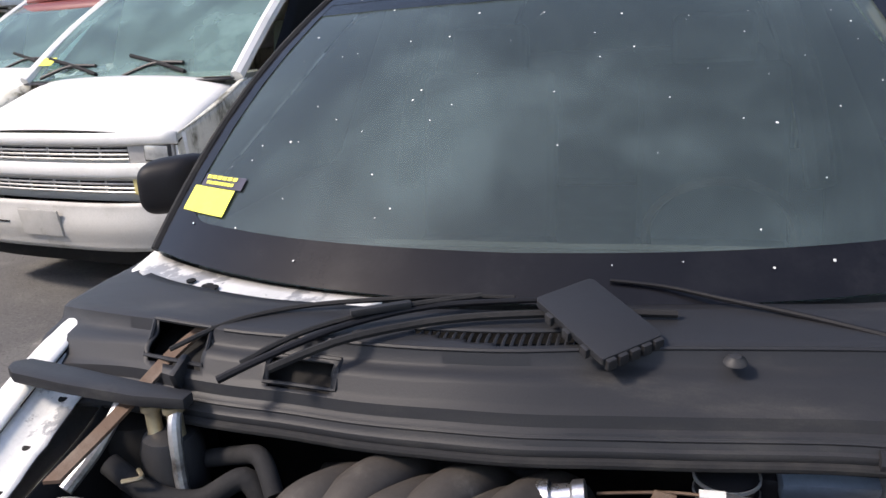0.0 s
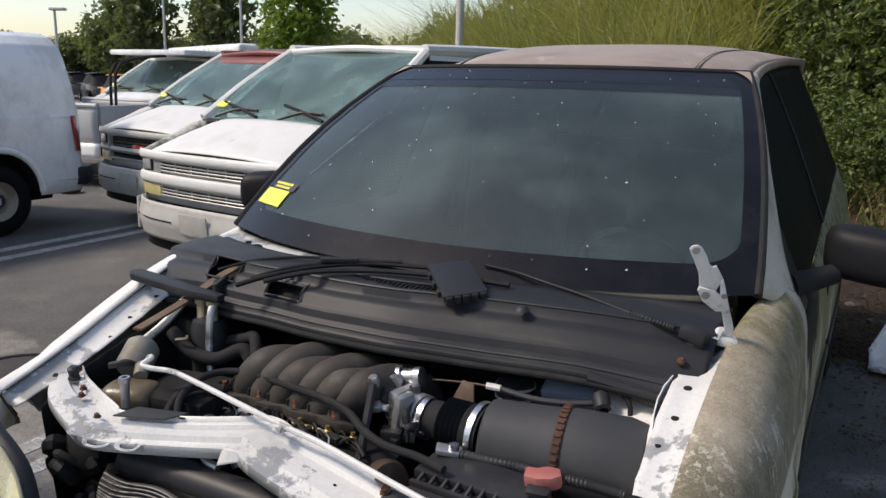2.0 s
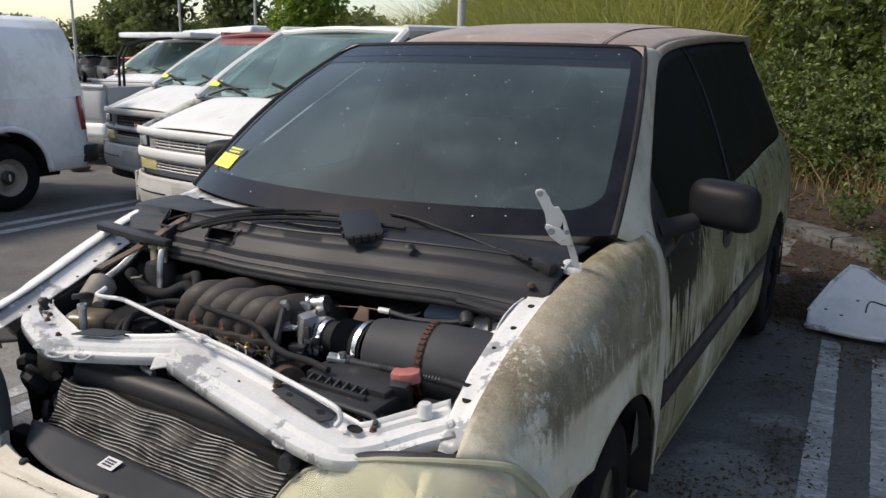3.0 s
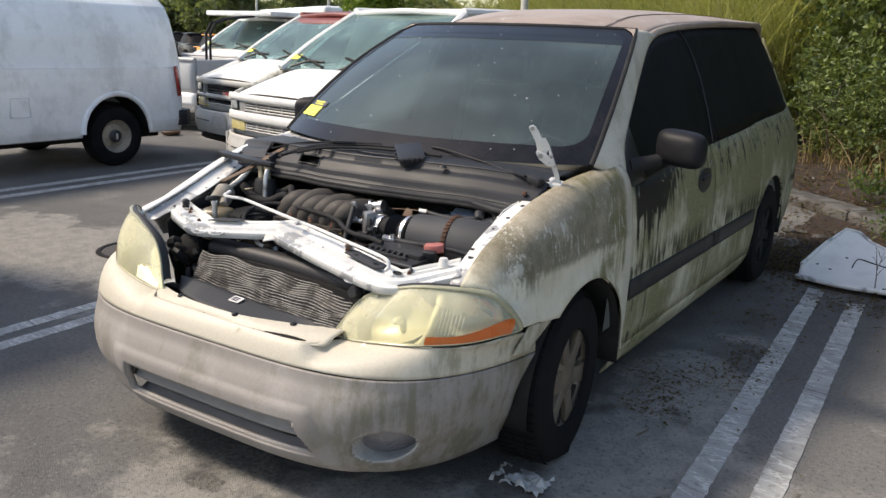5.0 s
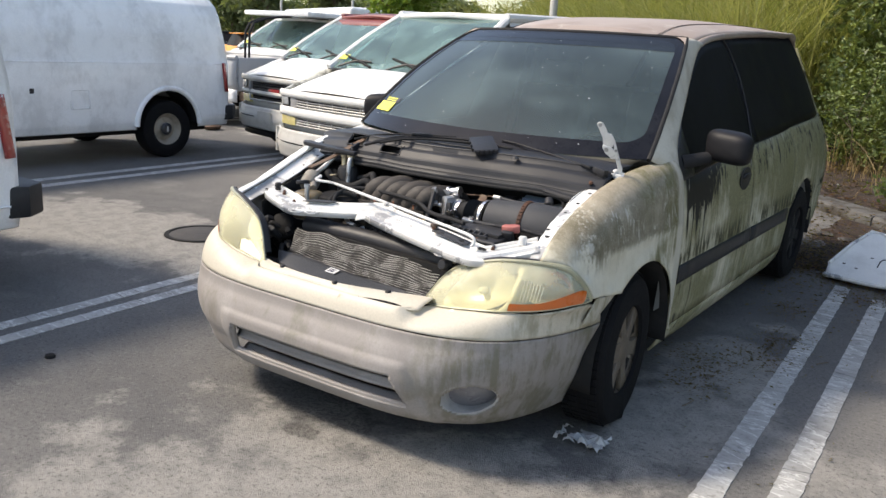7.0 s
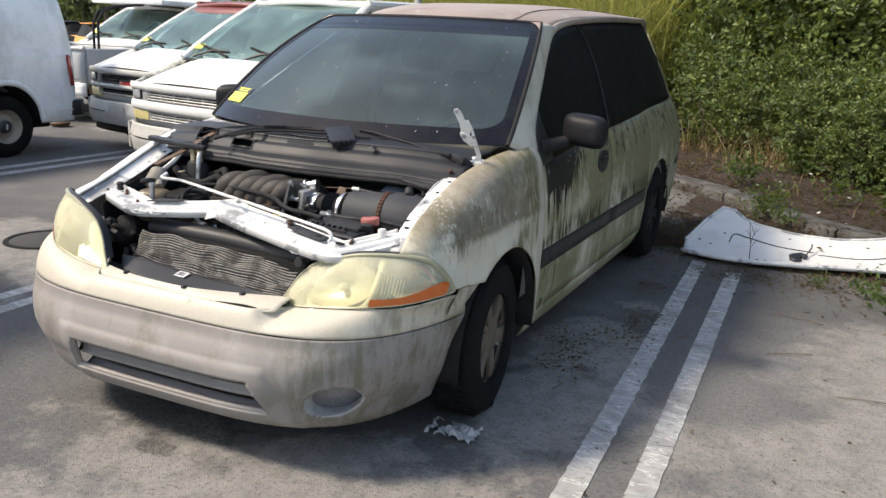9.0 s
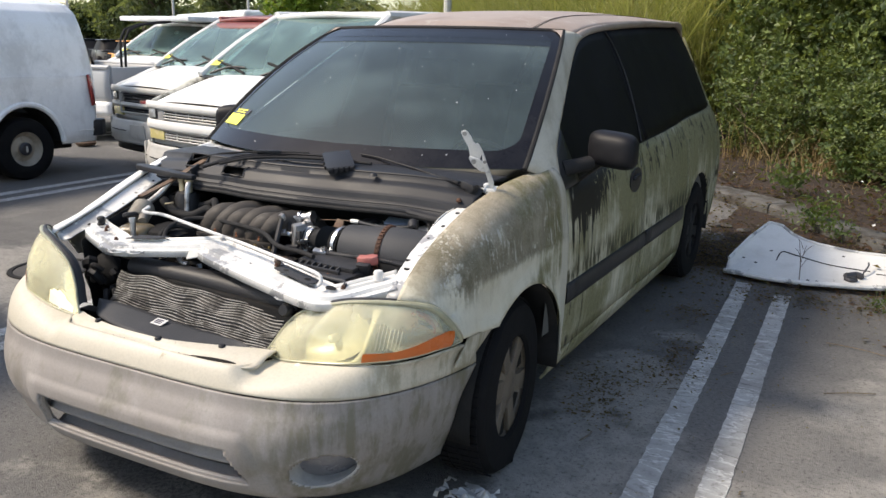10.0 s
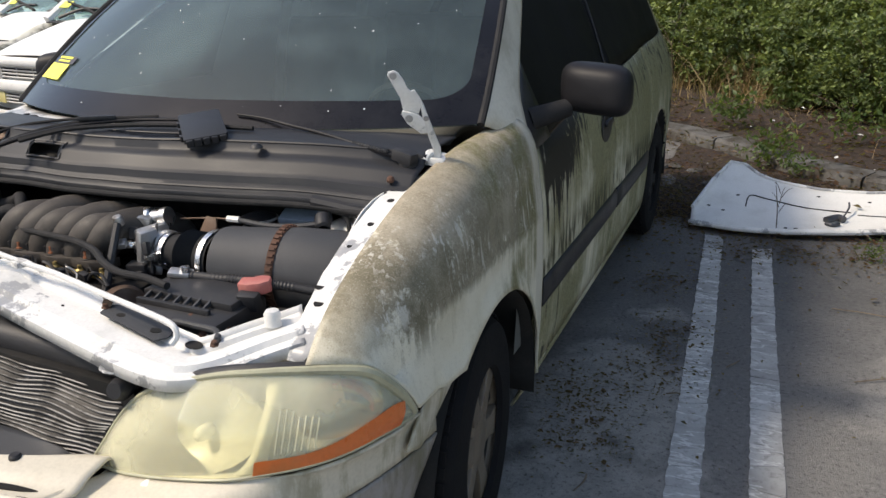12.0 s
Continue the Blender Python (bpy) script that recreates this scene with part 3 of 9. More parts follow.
POLE = stuff_mat("pole_grey", (0.50, 0.49, 0.46), (0.42, 0.41, 0.38), 0.7, scale=5)
SPECK = stuff_mat("white_specks", (0.75, 0.75, 0.72), (0.65, 0.65, 0.62), 0.8, bump=0)
SIDEGLASS.node_tree.nodes["Principled BSDF"].inputs["Specular IOR Level"].default_value = 0.12
MIRRORB = stuff_mat("mirror_black", (0.010, 0.010, 0.012), (0.015, 0.015, 0.017), 0.55, scale=5, fine=200, bump=0.08)

for m, level in ((COWL, 0.27), (AIRBOX, 0.25), (INTAKE, 0.25), (BLACK, 0.3), (RUBBER, 0.2), (DARK, 0.15), (MIRRORB, 0.2), (DOOR, 0.2), (FENDER, 0.25), (TYRE, 0.2), (PILLAR, 0.15), (FRIT, 0.25)):
    m.node_tree.nodes["Principled BSDF"].inputs["Specular IOR Level"].default_value = level


def stain(m, lo, hi, colour, amount):
    """Dark green growth in runs, towards one end along x."""
    t = m.node_tree
    p = t.nodes["Principled BSDF"]
    old = p.inputs["Base Color"].links[0].from_socket
    c = coords_of(t)
    sep = t.nodes.new("ShaderNodeSeparateXYZ")
    t.links.new(c, sep.inputs[0])
    runs = math_node(t, "ADD", math_node(t, "MULTIPLY", tex(t, "noise", 24, c, detail=6, rough=0.65, stretch=(1, 1, 0.2)), 0.5), math_node(t, "MULTIPLY", tex(t, "noise", 5, c, detail=6, off=(2, 6, 1)), 0.5))
    f = math_node(t, "MULTIPLY", ramp(t, sep.outputs[0], lo, hi), ramp(t, runs, 0.44, 0.58))
    t.links.new(blend(t, math_node(t, "MULTIPLY", f, amount), old, colour), p.inputs["Base Color"])


stain(BUMP_G, 0.40, 0.68, (0.095, 0.088, 0.042), 0.65)
stain(BUMP_W, 0.74, 0.84, (0.13, 0.12, 0.055), 0.6)

# ---- ground ----
KERB = [(-30.0, 36.0), (-12.0, 19.5), (-4.0, 12.1), (-0.6, 8.5), (0.35, 7.45), (0.65, 7.2), (1.05, 6.85), (1.47, 6.32), (1.93, 5.78), (2.4, 5.5), (4.5, 5.0), (9.0, 4.3), (20.0, 3.0)]


def kerb_y(x):
    return curve1(KERB, x)


def ground_sheet():
    bm = bmesh.new()
    xs = [-3000, -800, -200, -80, -40] + [-30 + 2 * i for i in range(36)] + [60, 200, 800, 3000]
    ys = [-3000, -800, -200, -60, -30] + [-20 + 2 * i for i in range(41)] + [90, 250, 800, 3000]
    rows = [[bm.verts.new((x, y, 0)) for y in ys] for x in xs]
    for a, b in zip(rows, rows[1:]):
        for j in range(len(ys) - 1):
            bm.faces.new((a[j], b[j], b[j + 1], a[j + 1]))
    return single("ground", bm, ASPHALT, "worn dark grey asphalt of a parking lot with sandy stains", "ground", kind="structure")


ground_sheet()


def verge(u, v):
    x = lerp(-30, 20, u)
    d = 0.24 + 14 * v ** 2
    n = Vector((0.62, 0.78, 0)).normalized()
    z = 0.10 + 0.05 * noise.noise(Vector((x * 0.9, d * 0.9, 0))) * min(1, d) + 0.05 * v
    return Vector((x, kerb_y(x), 0)) + n * d + Vector((0, 0, z))


single("planting_bed", grid(verge, 160, 24), SOIL, "brown leaf litter and soil behind the kerb", "ground", kind="structure")


def kerb_piece(x0, x1, seed):
    rnd = random.Random(seed)
    bm = bmesh.new()
    prof = [(-0.005, -0.02), (0.0, 0.085), (0.02, 0.108), (0.24, 0.118), (0.27, 0.10), (0.27, -0.02)]
    rings = []
    for k in range(9):
        x = lerp(x0 + 0.008, x1 - 0.008, k / 8)
        y = kerb_y(x)
        n = Vector((kerb_y(x - 0.05) - kerb_y(x + 0.05), 0.1, 0)).normalized()
        rings.append([bm.verts.new(Vector((x, y, 0)) + n * d + Vector((0, 0, h + rnd.uniform(-0.006, 0.006)))) for d, h in prof])
    for a, b in zip(rings, rings[1:]):
        for j in range(len(prof) - 1):
            bm.faces.new((a[j], b[j], b[j + 1], a[j + 1]))
    bm.faces.new(rings[0][::-1])
    bm.faces.new(rings[-1])
    bmesh.ops.recalc_face_normals(bm, faces=bm.faces)
    return bm


kerb = thing("kerb", "weathered concrete parking kerb with dirt", "kerb", (1.4, 6.3, 0), kind="structure")
kx = -6.0
while kx < 9:
    step = 1.1 if kx > -1 else 2.0
    part("kerbstone", kerb_piece(kx, kx + step, int(kx * 10)), CONC, kerb)
    kx += step


def stripe(x0, y0, x1, y1, width, seed, near=True):
    """A painted line of cracked patches, 4 mm proud."""
    rnd = random.Random(seed)
    a, b = Vector((x0, y0, 0.004)), Vector((x1, y1, 0.004))
    d = (b - a).normalized()
    side = Vector((-d.y, d.x, 0)) * width / 2
    owner = thing("parking_line", "worn white painted parking line cracked across into patches", "road marking", (x0, y0, 0), "parking lines")
    at, total = 0.0, (b - a).length
    skew, gap = rnd.uniform(-0.015, 0.015), 0.0
    while at < total - 0.02:
        ln = (rnd.uniform(0.05, 0.17) if near else rnd.uniform(0.15, 0.5))
        end = min(at + ln, total)
        skew2, gap2 = rnd.uniform(-0.018, 0.018), rnd.choice((0.0004, 0.0006, 0.001, 0.003))
        bm = bmesh.new()
        left, right = [], []
        for k in range(5):
            t = lerp(at + gap, end - gap2, k / 4)
            sk = lerp(skew, skew2, k / 4)
            le, re = rnd.uniform(-0.10, 0.03), rnd.uniform(-0.10, 0.03)
            left.append(bm.verts.new(a + d * (t + sk) + side * (1 + le)))
            right.append(bm.verts.new(a + d * (t - sk) - side * (1 + re)))
        top = [bm.faces.new((left[k], right[k], right[k + 1], left[k + 1])) for k in range(4)]
        bmesh.ops.recalc_face_normals(bm, faces=bm.faces)
        if top[0].normal.z < 0:
            bmesh.ops.reverse_faces(bm, faces=bm.faces)
        made = bmesh.ops.extrude_face_region(bm, geom=bm.faces[:])
        bmesh.ops.translate(bm, vec=(0, 0, -0.005), verts=[v for v in bm.verts if v not in made["geom"]])
        part("paint_patch", bm, PAINTLINE, owner, smooth=False)
        at, skew, gap = end, skew2, gap2
    return owner


stripe(1.52, -0.9, 1.31, 4.15, 0.105, 1)
stripe(1.74, -0.9, 1.58, 3.98, 0.105, 2)
stripe(-1.74, -1.2, -1.98, 4.6, 0.10, 3)
stripe(-1.93, -1.2, -2.17, 4.8, 0.10, 4)
stripe(-5.36, -0.5, -5.48, 5.6, 0.13, 5, False)
stripe(-5.66, -0.5, -5.80, 5.8, 0.13, 6, False)
stripe(-9.2, 2.0, -9.3, 8.6, 0.13, 7, False)
stripe(-9.5, 2.0, -9.6, 8.8, 0.13, 8, False)

# ---- the derelict minivan ----
van = thing("minivan", "derelict white minivan with no bonnet, grimy green-stained paint", "minivan", (0, 2.5, 0))


NOSE_R, NOSE_L = 0.957, 1.035   # half-widths; the passenger side is knocked outwards


def nose_s(s):
    """How far back the front end lies, s from -1 to 1 across."""
    w = NOSE_R if s > 0 else NOSE_L
    return 0.087 + 0.0317 * s * w + 1.3355 * (1 - (1 - abs(s) ** 3.967) ** 0.25)


def nose(x):
    return nose_s(max(-0.995, min(0.995, x / (NOSE_R if x > 0 else NOSE_L))))


SIDE = [(0.16, 0.885), (0.24, 0.925), (0.34, 0.945), (0.55, 0.957), (0.75, 0.957), (0.88, 0.949), (1.0, 0.927), (1.2, 0.838), (1.4, 0.746), (1.6, 0.652), (1.75, 0.58)]


def half(y, z):
    """Half-width of the body side."""
    w = curve1(SIDE, z)
    if y > 4.2:
        w -= 0.065 * ((y - 4.2) / 0.75) ** 2
    if y < 1.0:
        w -= 0.045 * ((1.0 - y) / 0.6) ** 2
    return w


ARCH_F, ARCH_R, ARCH_RAD = (1.08, 0.305), (4.07, 0.35), 0.405
EDGE_Z = [(0.36, 0.775), (0.41, 0.808), (0.46, 0.846), (0.52, 0.880), (0.58, 0.908), (0.70, 0.958), (0.85, 1.008), (0.92, 1.024), (1.16, 1.060), (1.36, 1.080), (1.56, 1.112)]
EDGE_ZL = [(0.36, 0.775), (0.44, 0.806), (0.66, 0.888), (0.85, 0.966), (1.05, 1.036), (1.2, 1.056), (1.56, 1.105)]
EDGE_X = [(0.36, 0.822), (0.56, 0.810), (0.89, 0.812), (1.16, 0.815), (1.36, 0.835), (1.56, 0.868)]


def arch(y, c, low, flare=0.0):
    d = (ARCH_RAD + flare) ** 2 - (y - c[0]) ** 2
    return max(low, c[1] + math.sqrt(d)) if d > 0 else low


def fender_low(y):
    if y < 0.61:
        return curve1([(0.36, 0.775), (0.41, 0.800), (0.455, 0.800), (0.495, 0.785), (0.54, 0.748), (0.57, 0.715), (0.61, 0.662)], y)
    if y < 0.84:
        return lerp(0.662, 0.628, (y - 0.61) / 0.23)
    return arch(y, ARCH_F, 0.30)


# headlamp: plan of the lens, its upper and lower edge along the plan
LENS_PLAN = spline([(0.36, 0.31, 0), (0.42, 0.295, 0), (0.50, 0.278, 0), (0.60, 0.27, 0), (0.70, 0.275, 0), (0.765, 0.297, 0), (0.86, 0.355, 0), (0.92, 0.43, 0), (0.955, 0.52, 0), (0.955, 0.62, 0), (0.95, 0.70, 0)], 12)
LENS_AT = [0.0]
for a, b in zip(LENS_PLAN, LENS_PLAN[1:]):
    LENS_AT.append(LENS_AT[-1] + (b - a).length)
LENS_TOP = [(0.035, 0.592), (0.063, 0.632), (0.088, 0.673), (0.135, 0.726), (0.187, 0.757), (0.25, 0.780), (0.333, 0.802), (0.405, 0.808), (0.48, 0.806), (0.54, 0.800), (0.60, 0.783), (0.657, 0.745), (0.70, 0.709), (0.757, 0.658)]
LENS_LOW = [(0.035, 0.586), (0.10, 0.590), (0.19, 0.602), (0.30, 0.618), (0.40, 0.630), (0.47, 0.637), (0.53, 0.643), (0.60, 0.650), (0.66, 0.656), (0.757, 0.655)]


def lens_plan(q):
    for n in range(len(LENS_AT) - 1):
        if q <= LENS_AT[n + 1]:
            break
    return LENS_PLAN[n].lerp(LENS_PLAN[n + 1], (q - LENS_AT[n]) / (LENS_AT[n + 1] - LENS_AT[n]))


def lamp_pt(s, u, v, out=0.0):
    """u from the inner tip to the outer tip, v from the lower to the upper edge."""
    q = lerp(0.035, 0.757, u)
    zb, zt = curve1(LENS_LOW, q), curve1(LENS_TOP, q)
    z = lerp(zb, zt, v)
    p = lens_plan(q)
    d = lens_plan(min(q + 0.01, 0.85)) - lens_plan(q - 0.01)
    n = Vector((d.y, -d.x, 0)).normalized()
    grow = out + 0.020 * math.sin(math.pi * min(1, max(0, v))) * math.sin(math.pi * min(1, max(0, u))) ** 0.7
    p = Vector((p.x, p.y + 0.42 * (z - 0.6), z)) + n * grow + Vector((0, 0, out * 0.3))
    if s < 0:
        # the passenger lamp is pushed in, raised and turned
        p = Vector((-p.x + 0.393, p.y - 0.299, (p.z - 0.592) * 1.10))
        p.x *= 0.95
        c, k = math.cos(-0.072), math.sin(-0.072)
        p = Vector((p.x * c - p.y * k - 0.37 + 0.069 * p.z, p.x * k + p.y * c + 0.19, p.z + 0.615))
    return p


def fender_at(s):
    def f(u, v):
        y = lerp(0.415 + 0.20 * v ** 1.2, 1.462 + 0.05 * min(1, v / 0.5), u)
        zt, zl, xt = curve1(EDGE_Z if s > 0 else EDGE_ZL, y), fender_low(y), curve1(EDGE_X, y)
        # v from the inner edge over the shoulder and down
        knee = 0.16
        if v < 0.45:
            a = v / 0.45
            sh = min(knee, max(zt - zl, 0.004))
            x = lerp(xt, half(y, zt - sh), math.sin(a * math.pi / 2))
            z = zt - sh * (1 - math.cos(a * math.pi / 2)) + 0.012 * math.sin(a * math.pi)
        else:
            a = (v - 0.45) / 0.55
            z0 = zt - min(knee, max(zt - zl, 0.004))
            z = lerp(z0, zl, a)
            x = half(y, z) + 0.004 * max(0, 1 - abs(z - 0.815) / 0.03)
            near = abs(z - zl)
            if y > 0.72 and near < 0.05:
                x += 0.012 * (1 - near / 0.05)
        if s < 0:
            x = xt + (x - xt) * min(1, max(0.25, (y - 0.33) / 0.30))
        return Vector((s * x, y, z))
    return f


def fender_skin(s):
    """The fender, its front edge drawn to the upper edge of the lamp."""
    f = fender_at(s)
    def g(u, v):
        p = f(u, v)
        if s < 0:
            return p
        edge = lamp_pt(1, lerp(0.605, 1.0, v), 1.0) + Vector((0.002, 0.008, 0.004))
        return p + (edge - f(0, v)) * max(0, 1 - u / 0.22) ** 1.6
    return g


def fender(s):
    return grid(fender_skin(s), 64, 24, flip=s < 0)


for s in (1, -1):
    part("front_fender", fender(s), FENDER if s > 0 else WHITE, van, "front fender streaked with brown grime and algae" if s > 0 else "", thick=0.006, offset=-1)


def belt(y):
    return curve1([(1.40, 1.0), (1.52, 1.006), (1.67, 1.014), (1.97, 1.036), (2.73, 1.080), (3.4, 1.108), (3.95, 1.140), (4.95, 1.165)], y)


def side_panel(s, y0, y1, low, top, lean=0.0, nu=20, nv=14):
    def f(u, v):
        y = lerp(y0, y1, u) + lean * (1 - v)
        z = lerp(low(y), top(y) - 0.006, v)
        x = half(y, z)
        # rolled edge at the shut lines
        e = min(u, 1 - u) * (y1 - y0)
        x -= 0.008 * max(0, 1 - e / 0.012)
        return Vector((s * x, y, z))
    return grid(f, nu, nv, flip=s < 0)


for s in (1, -1):
    m = DOOR if s > 0 else WHITE
    door = part("front_door", side_panel(s, 1.492, 2.715, lambda y: 0.30, belt, 0.0), m, van, "front door with black mould streaks" if s > 0 else "", thick=0.01)
    slide = part("sliding_door", side_panel(s, 2.727, 3.72, lambda y: 0.30, belt, 0.0), m, van, thick=0.01)
    part("rear_quarter", side_panel(s, 3.732, 5.0, lambda y: arch(y, ARCH_R, 0.30), belt, 0.0, 30), m, van, thick=0.01)
    # rocker below the doors
    part("rocker_panel", grid(lambda u, v, s=s: Vector((s * (half(2, lerp(0.165, 0.292, v)) - 0.012 * (1 - v)), lerp(1.50, 3.66, u), lerp(0.165, 0.292, v))), 12, 4, flip=s < 0), m, van, thick=0.01)
    # dark rubbing strip
    bm = bmesh.new()
    for y0, y1 in ((1.525, 2.71), (2.735, 3.60)):
        one = grid(lambda u, v: Vector((s * (half(2, lerp(0.515, 0.605, v)) + 0.012 * math.sin(math.pi * (0.08 + 0.84 * v)) ** 0.5), lerp(y0, y1, u), lerp(0.515, 0.605, v))), 8, 6, flip=s < 0)
        join(bm, one)
    part("side_moulding", bm, BLACK, van, "faded dark grey rubbing strip", thick=0.01)
    # door handle: round dark recess
    for nm, hy, hz, dr in (("door_handle", 2.495, 0.916, door),):
        hm = Matrix.Translation((s * (half(hy, hz) + 0.002), hy, hz)) @ Matrix.Rotation(s * radians(90), 4, "Y") @ Matrix.Rotation(radians(90), 4, "Z")
        bm = slab(circle(0.064, 24, sx=1.55, sy=1.0), 0.005, hm)
        bm = slab([(-0.06, 0.004), (0.055, 0.004), (0.06, 0.016), (0.05, 0.028), (-0.05, 0.028), (-0.062, 0.016)], 0.018, hm, 0.003, bm)
        part(nm, bm, BLACK, dr, "dark recessed door handle")

GL_TOP = [(1.49, 1.008), (1.505, 1.045), (1.55, 1.125), (1.65, 1.205), (1.83, 1.318), (2.0, 1.423), (2.24, 1.559), (2.38, 1.610), (2.58, 1.642), (2.85, 1.664), (3.5, 1.696), (4.3, 1.716), (4.62, 1.705), (4.85, 1.52)]


def glass_band(s, y0, y1, proud=0.0):
    def f(u, v):
        y = lerp(y0, y1, u)
        a, b = belt(y), max(curve1(GL_TOP, y), belt(y) + 0.004)
        if y > 4.60:
            k = (y - 4.60) / 0.2
            b = lerp(1.705, 1.34, min(1, k * 0.55) ** 1.7)
        z = lerp(a, b, v)
        return Vector((s * (half(y, z) - 0.004 + proud), y, z))
    return grid(f, 26, 12, flip=s < 0)


for s in (1, -1):
    part("front_side_window", glass_band(s, 1.493, 2.84), SIDEGLASS, van, "black tinted side window", thick=0.004)
    part("rear_side_window", glass_band(s, 2.84, 4.965), SIDEGLASS, van, "black tinted side window", thick=0.004)
    bl = [(2.79, 1.660), (2.86, 1.60), (2.89, 1.50), (2.888, 1.40), (2.84, 1.25), (2.745, 1.085)]
    part("window_pillar", tube([(s * (half(y, z) + 0.001), y, z) for y, z in bl], 0.0045, sides=6), BLACK, van, "thin dark seam between the side windows")

# windscreen
def screen(u, v):
    a = 2 * u - 1
    x0, y0, z0 = 0.835 * a, 1.115 + 0.20 * abs(a) ** 2.6, 1.088 + 0.015 * abs(a)
    x1, y1, z1 = 0.655 * a, 1.985 + 0.13 * abs(a) ** 2.2, 1.648 - 0.008 * abs(a) ** 2.2
    bow = 0.055 * math.sin(math.pi * v) * (1 - 0.35 * a * a)
    return Vector((lerp(x0, x1, v) + 0.026 * a ** 5 * math.sin(math.pi * v) ** 0.8, lerp(y0, y1, v) - bow * 0.5, lerp(z0, z1, v) + bow * 0.85))


windscreen = part("windscreen", grid(screen, 36, 24), GLASS, van, "dusty tinted windscreen flecked with white specks")
windscreen.visible_shadow = False


def frit(u0, u1, v0, v1):
    return grid(lambda u, v: screen(lerp(u0, u1, u), lerp(v0, v1, v)) + Vector((0, -0.0015, 0.003)), 30, 6)


bm = bmesh.new()
for a in ((0, 1, 0, 0.095), (0, 1, 0.955, 1.0), (0, 0.026, 0.095, 0.955), (0.972, 1, 0.095, 0.955)):
    join(bm, frit(*a))
# rounded inner corners
for u0, su in ((0.026, 1), (0.972, -1)):
    for v0, sv in ((0.095, 1), (0.955, -1)):
        def corner(u, v, u0=u0, su=su, v0=v0, sv=sv):
            th = math.pi / 2 * u
            arc = (u0 + su * 0.055 * (1 - math.cos(th)), v0 + sv * 0.085 * (1 - math.sin(th)))
            return screen(lerp(u0, arc[0], v), lerp(v0, arc[1], v)) + Vector((0, -0.0015, 0.003))
        join(bm, grid(corner, 10, 3, flip=su * sv > 0))
part("screen_border", bm, FRIT, windscreen, "black printed border of the windscreen")
for v0, v1 in ((0.83, 0.955), (0.885, 0.955)):
    band = part("shade_band", grid(lambda u, v: screen(lerp(0.026, 0.974, u), lerp(v0, v1, v)) + Vector((0, -0.001, 0.002 + 0.001 * (v0 > 0.85))), 30, 4), SHADEBAND, windscreen, "dark tinted band along the top of the glass")
    band.visible_shadow = False
# rubber gasket round the glass
gl = [screen(0, v / 12) for v in range(13)] + [screen(u / 16, 1) for u in range(1, 17)] + [screen(1, 1 - v / 12) for v in range(1, 13)]
part("screen_gasket", tube(gl, 0.011, smooth_n=0, sides=8), RUBBER, windscreen)
# specks of dirt on the glass
rnd = random.Random(5)
bm = bmesh.new()
for k in range(75):
    u, v, r = rnd.uniform(0.05, 0.95), rnd.uniform(0.03, 0.97), rnd.uniform(0.0012, 0.0030)
    p = screen(u, v) + Vector((0, -0.003, 0.005))
    e1 = (screen(u + 0.01, v) - screen(u, v)).normalized()
    e2 = (screen(u, min(v + 0.01, 1)) - screen(u, v - 0.01)).normalized()
    bm.faces.new([bm.verts.new(p + r * (math.cos(t) * e1 + math.sin(t) * e2) * rnd.uniform(0.7, 1.2)) for t in (k2 * 1.0472 for k2 in range(6))])
tagged(part("dirt_specks", bm, SPECK, windscreen, smooth=False), kind="stuff")


def decal(u0, u1, v0, v1, mat, name, lift=0.005, label=""):
    return part(name, grid(lambda u, v: screen(lerp(u0, u1, u), lerp(v0, v1, v)) + Vector((0, -lift * 0.5, lift)), 3, 2), mat, windscreen, label, smooth=False)


decal(0.020, 0.102, 0.115, 0.184, YELLOW, "yellow_sticker", label="bright yellow sticker on the glass")
decal(0.030, 0.112, 0.186, 0.220, INK, "dark_sticker", 0.0045, "dark printed sticker with yellow lettering")
ink = bmesh.new()
for k in range(6):
    join(ink, grid(lambda u, v, k=k: screen(0.036 + 0.0105 * k + 0.0085 * u, 0.206 + 0.010 * v) + Vector((0, -0.003, 0.0065)), 1, 1))
for k in range(9):
    join(ink, grid(lambda u, v, k=k: screen(0.040 + 0.0062 * k + 0.0048 * u, 0.191 + 0.009 * v) + Vector((0, -0.003, 0.0065)), 1, 1))
part("sticker_lettering", ink, YELLOW, windscreen, smooth=False)

# roof and pillars
def roof_z(y):
    return curve1([(1.9, 1.64), (2.1, 1.68), (2.5, 1.74), (2.8, 1.762), (3.4, 1.785), (4.2, 1.785), (4.6, 1.765), (4.9, 1.715)], y)


def roof(u, v):
    a = 2 * u - 1
    y = lerp(1.985 + 0.13 * abs(a) ** 2.2, 4.90 - 0.06 * a * a, v)
    yy = max(y, 2.0)
    edge_z = curve1(GL_TOP, max(2.19, yy)) + 0.03 if yy > 2.1 else 1.60
    z = roof_z(yy)
    w = max(half(yy, 1.63), 0.60)
    fall = abs(a) ** 3.4
    z = z - (z - edge_z) * fall
    if v < 0.03:
        z = min(z, screen(u, 1).z + 0.004)
    return Vector((a * (w - 0.012), y, z))


rf = part("roof", grid(roof, 40, 48), ROOF, van, "roof with brown weathered and peeling paint", thick=0.012)
for s in (1, -1):
    bm = grid(lambda u, v: roof(0.5 + s * 0.5 * 0.74, lerp(0.012, 0.97, u)) + Vector((s * lerp(-0.006, 0.006, v), 0, 0.0025 - 0.004 * (1 - abs(2 * v - 1)))), 30, 2, flip=s < 0)
    part("roof_ditch", bm, RUBBER, rf)


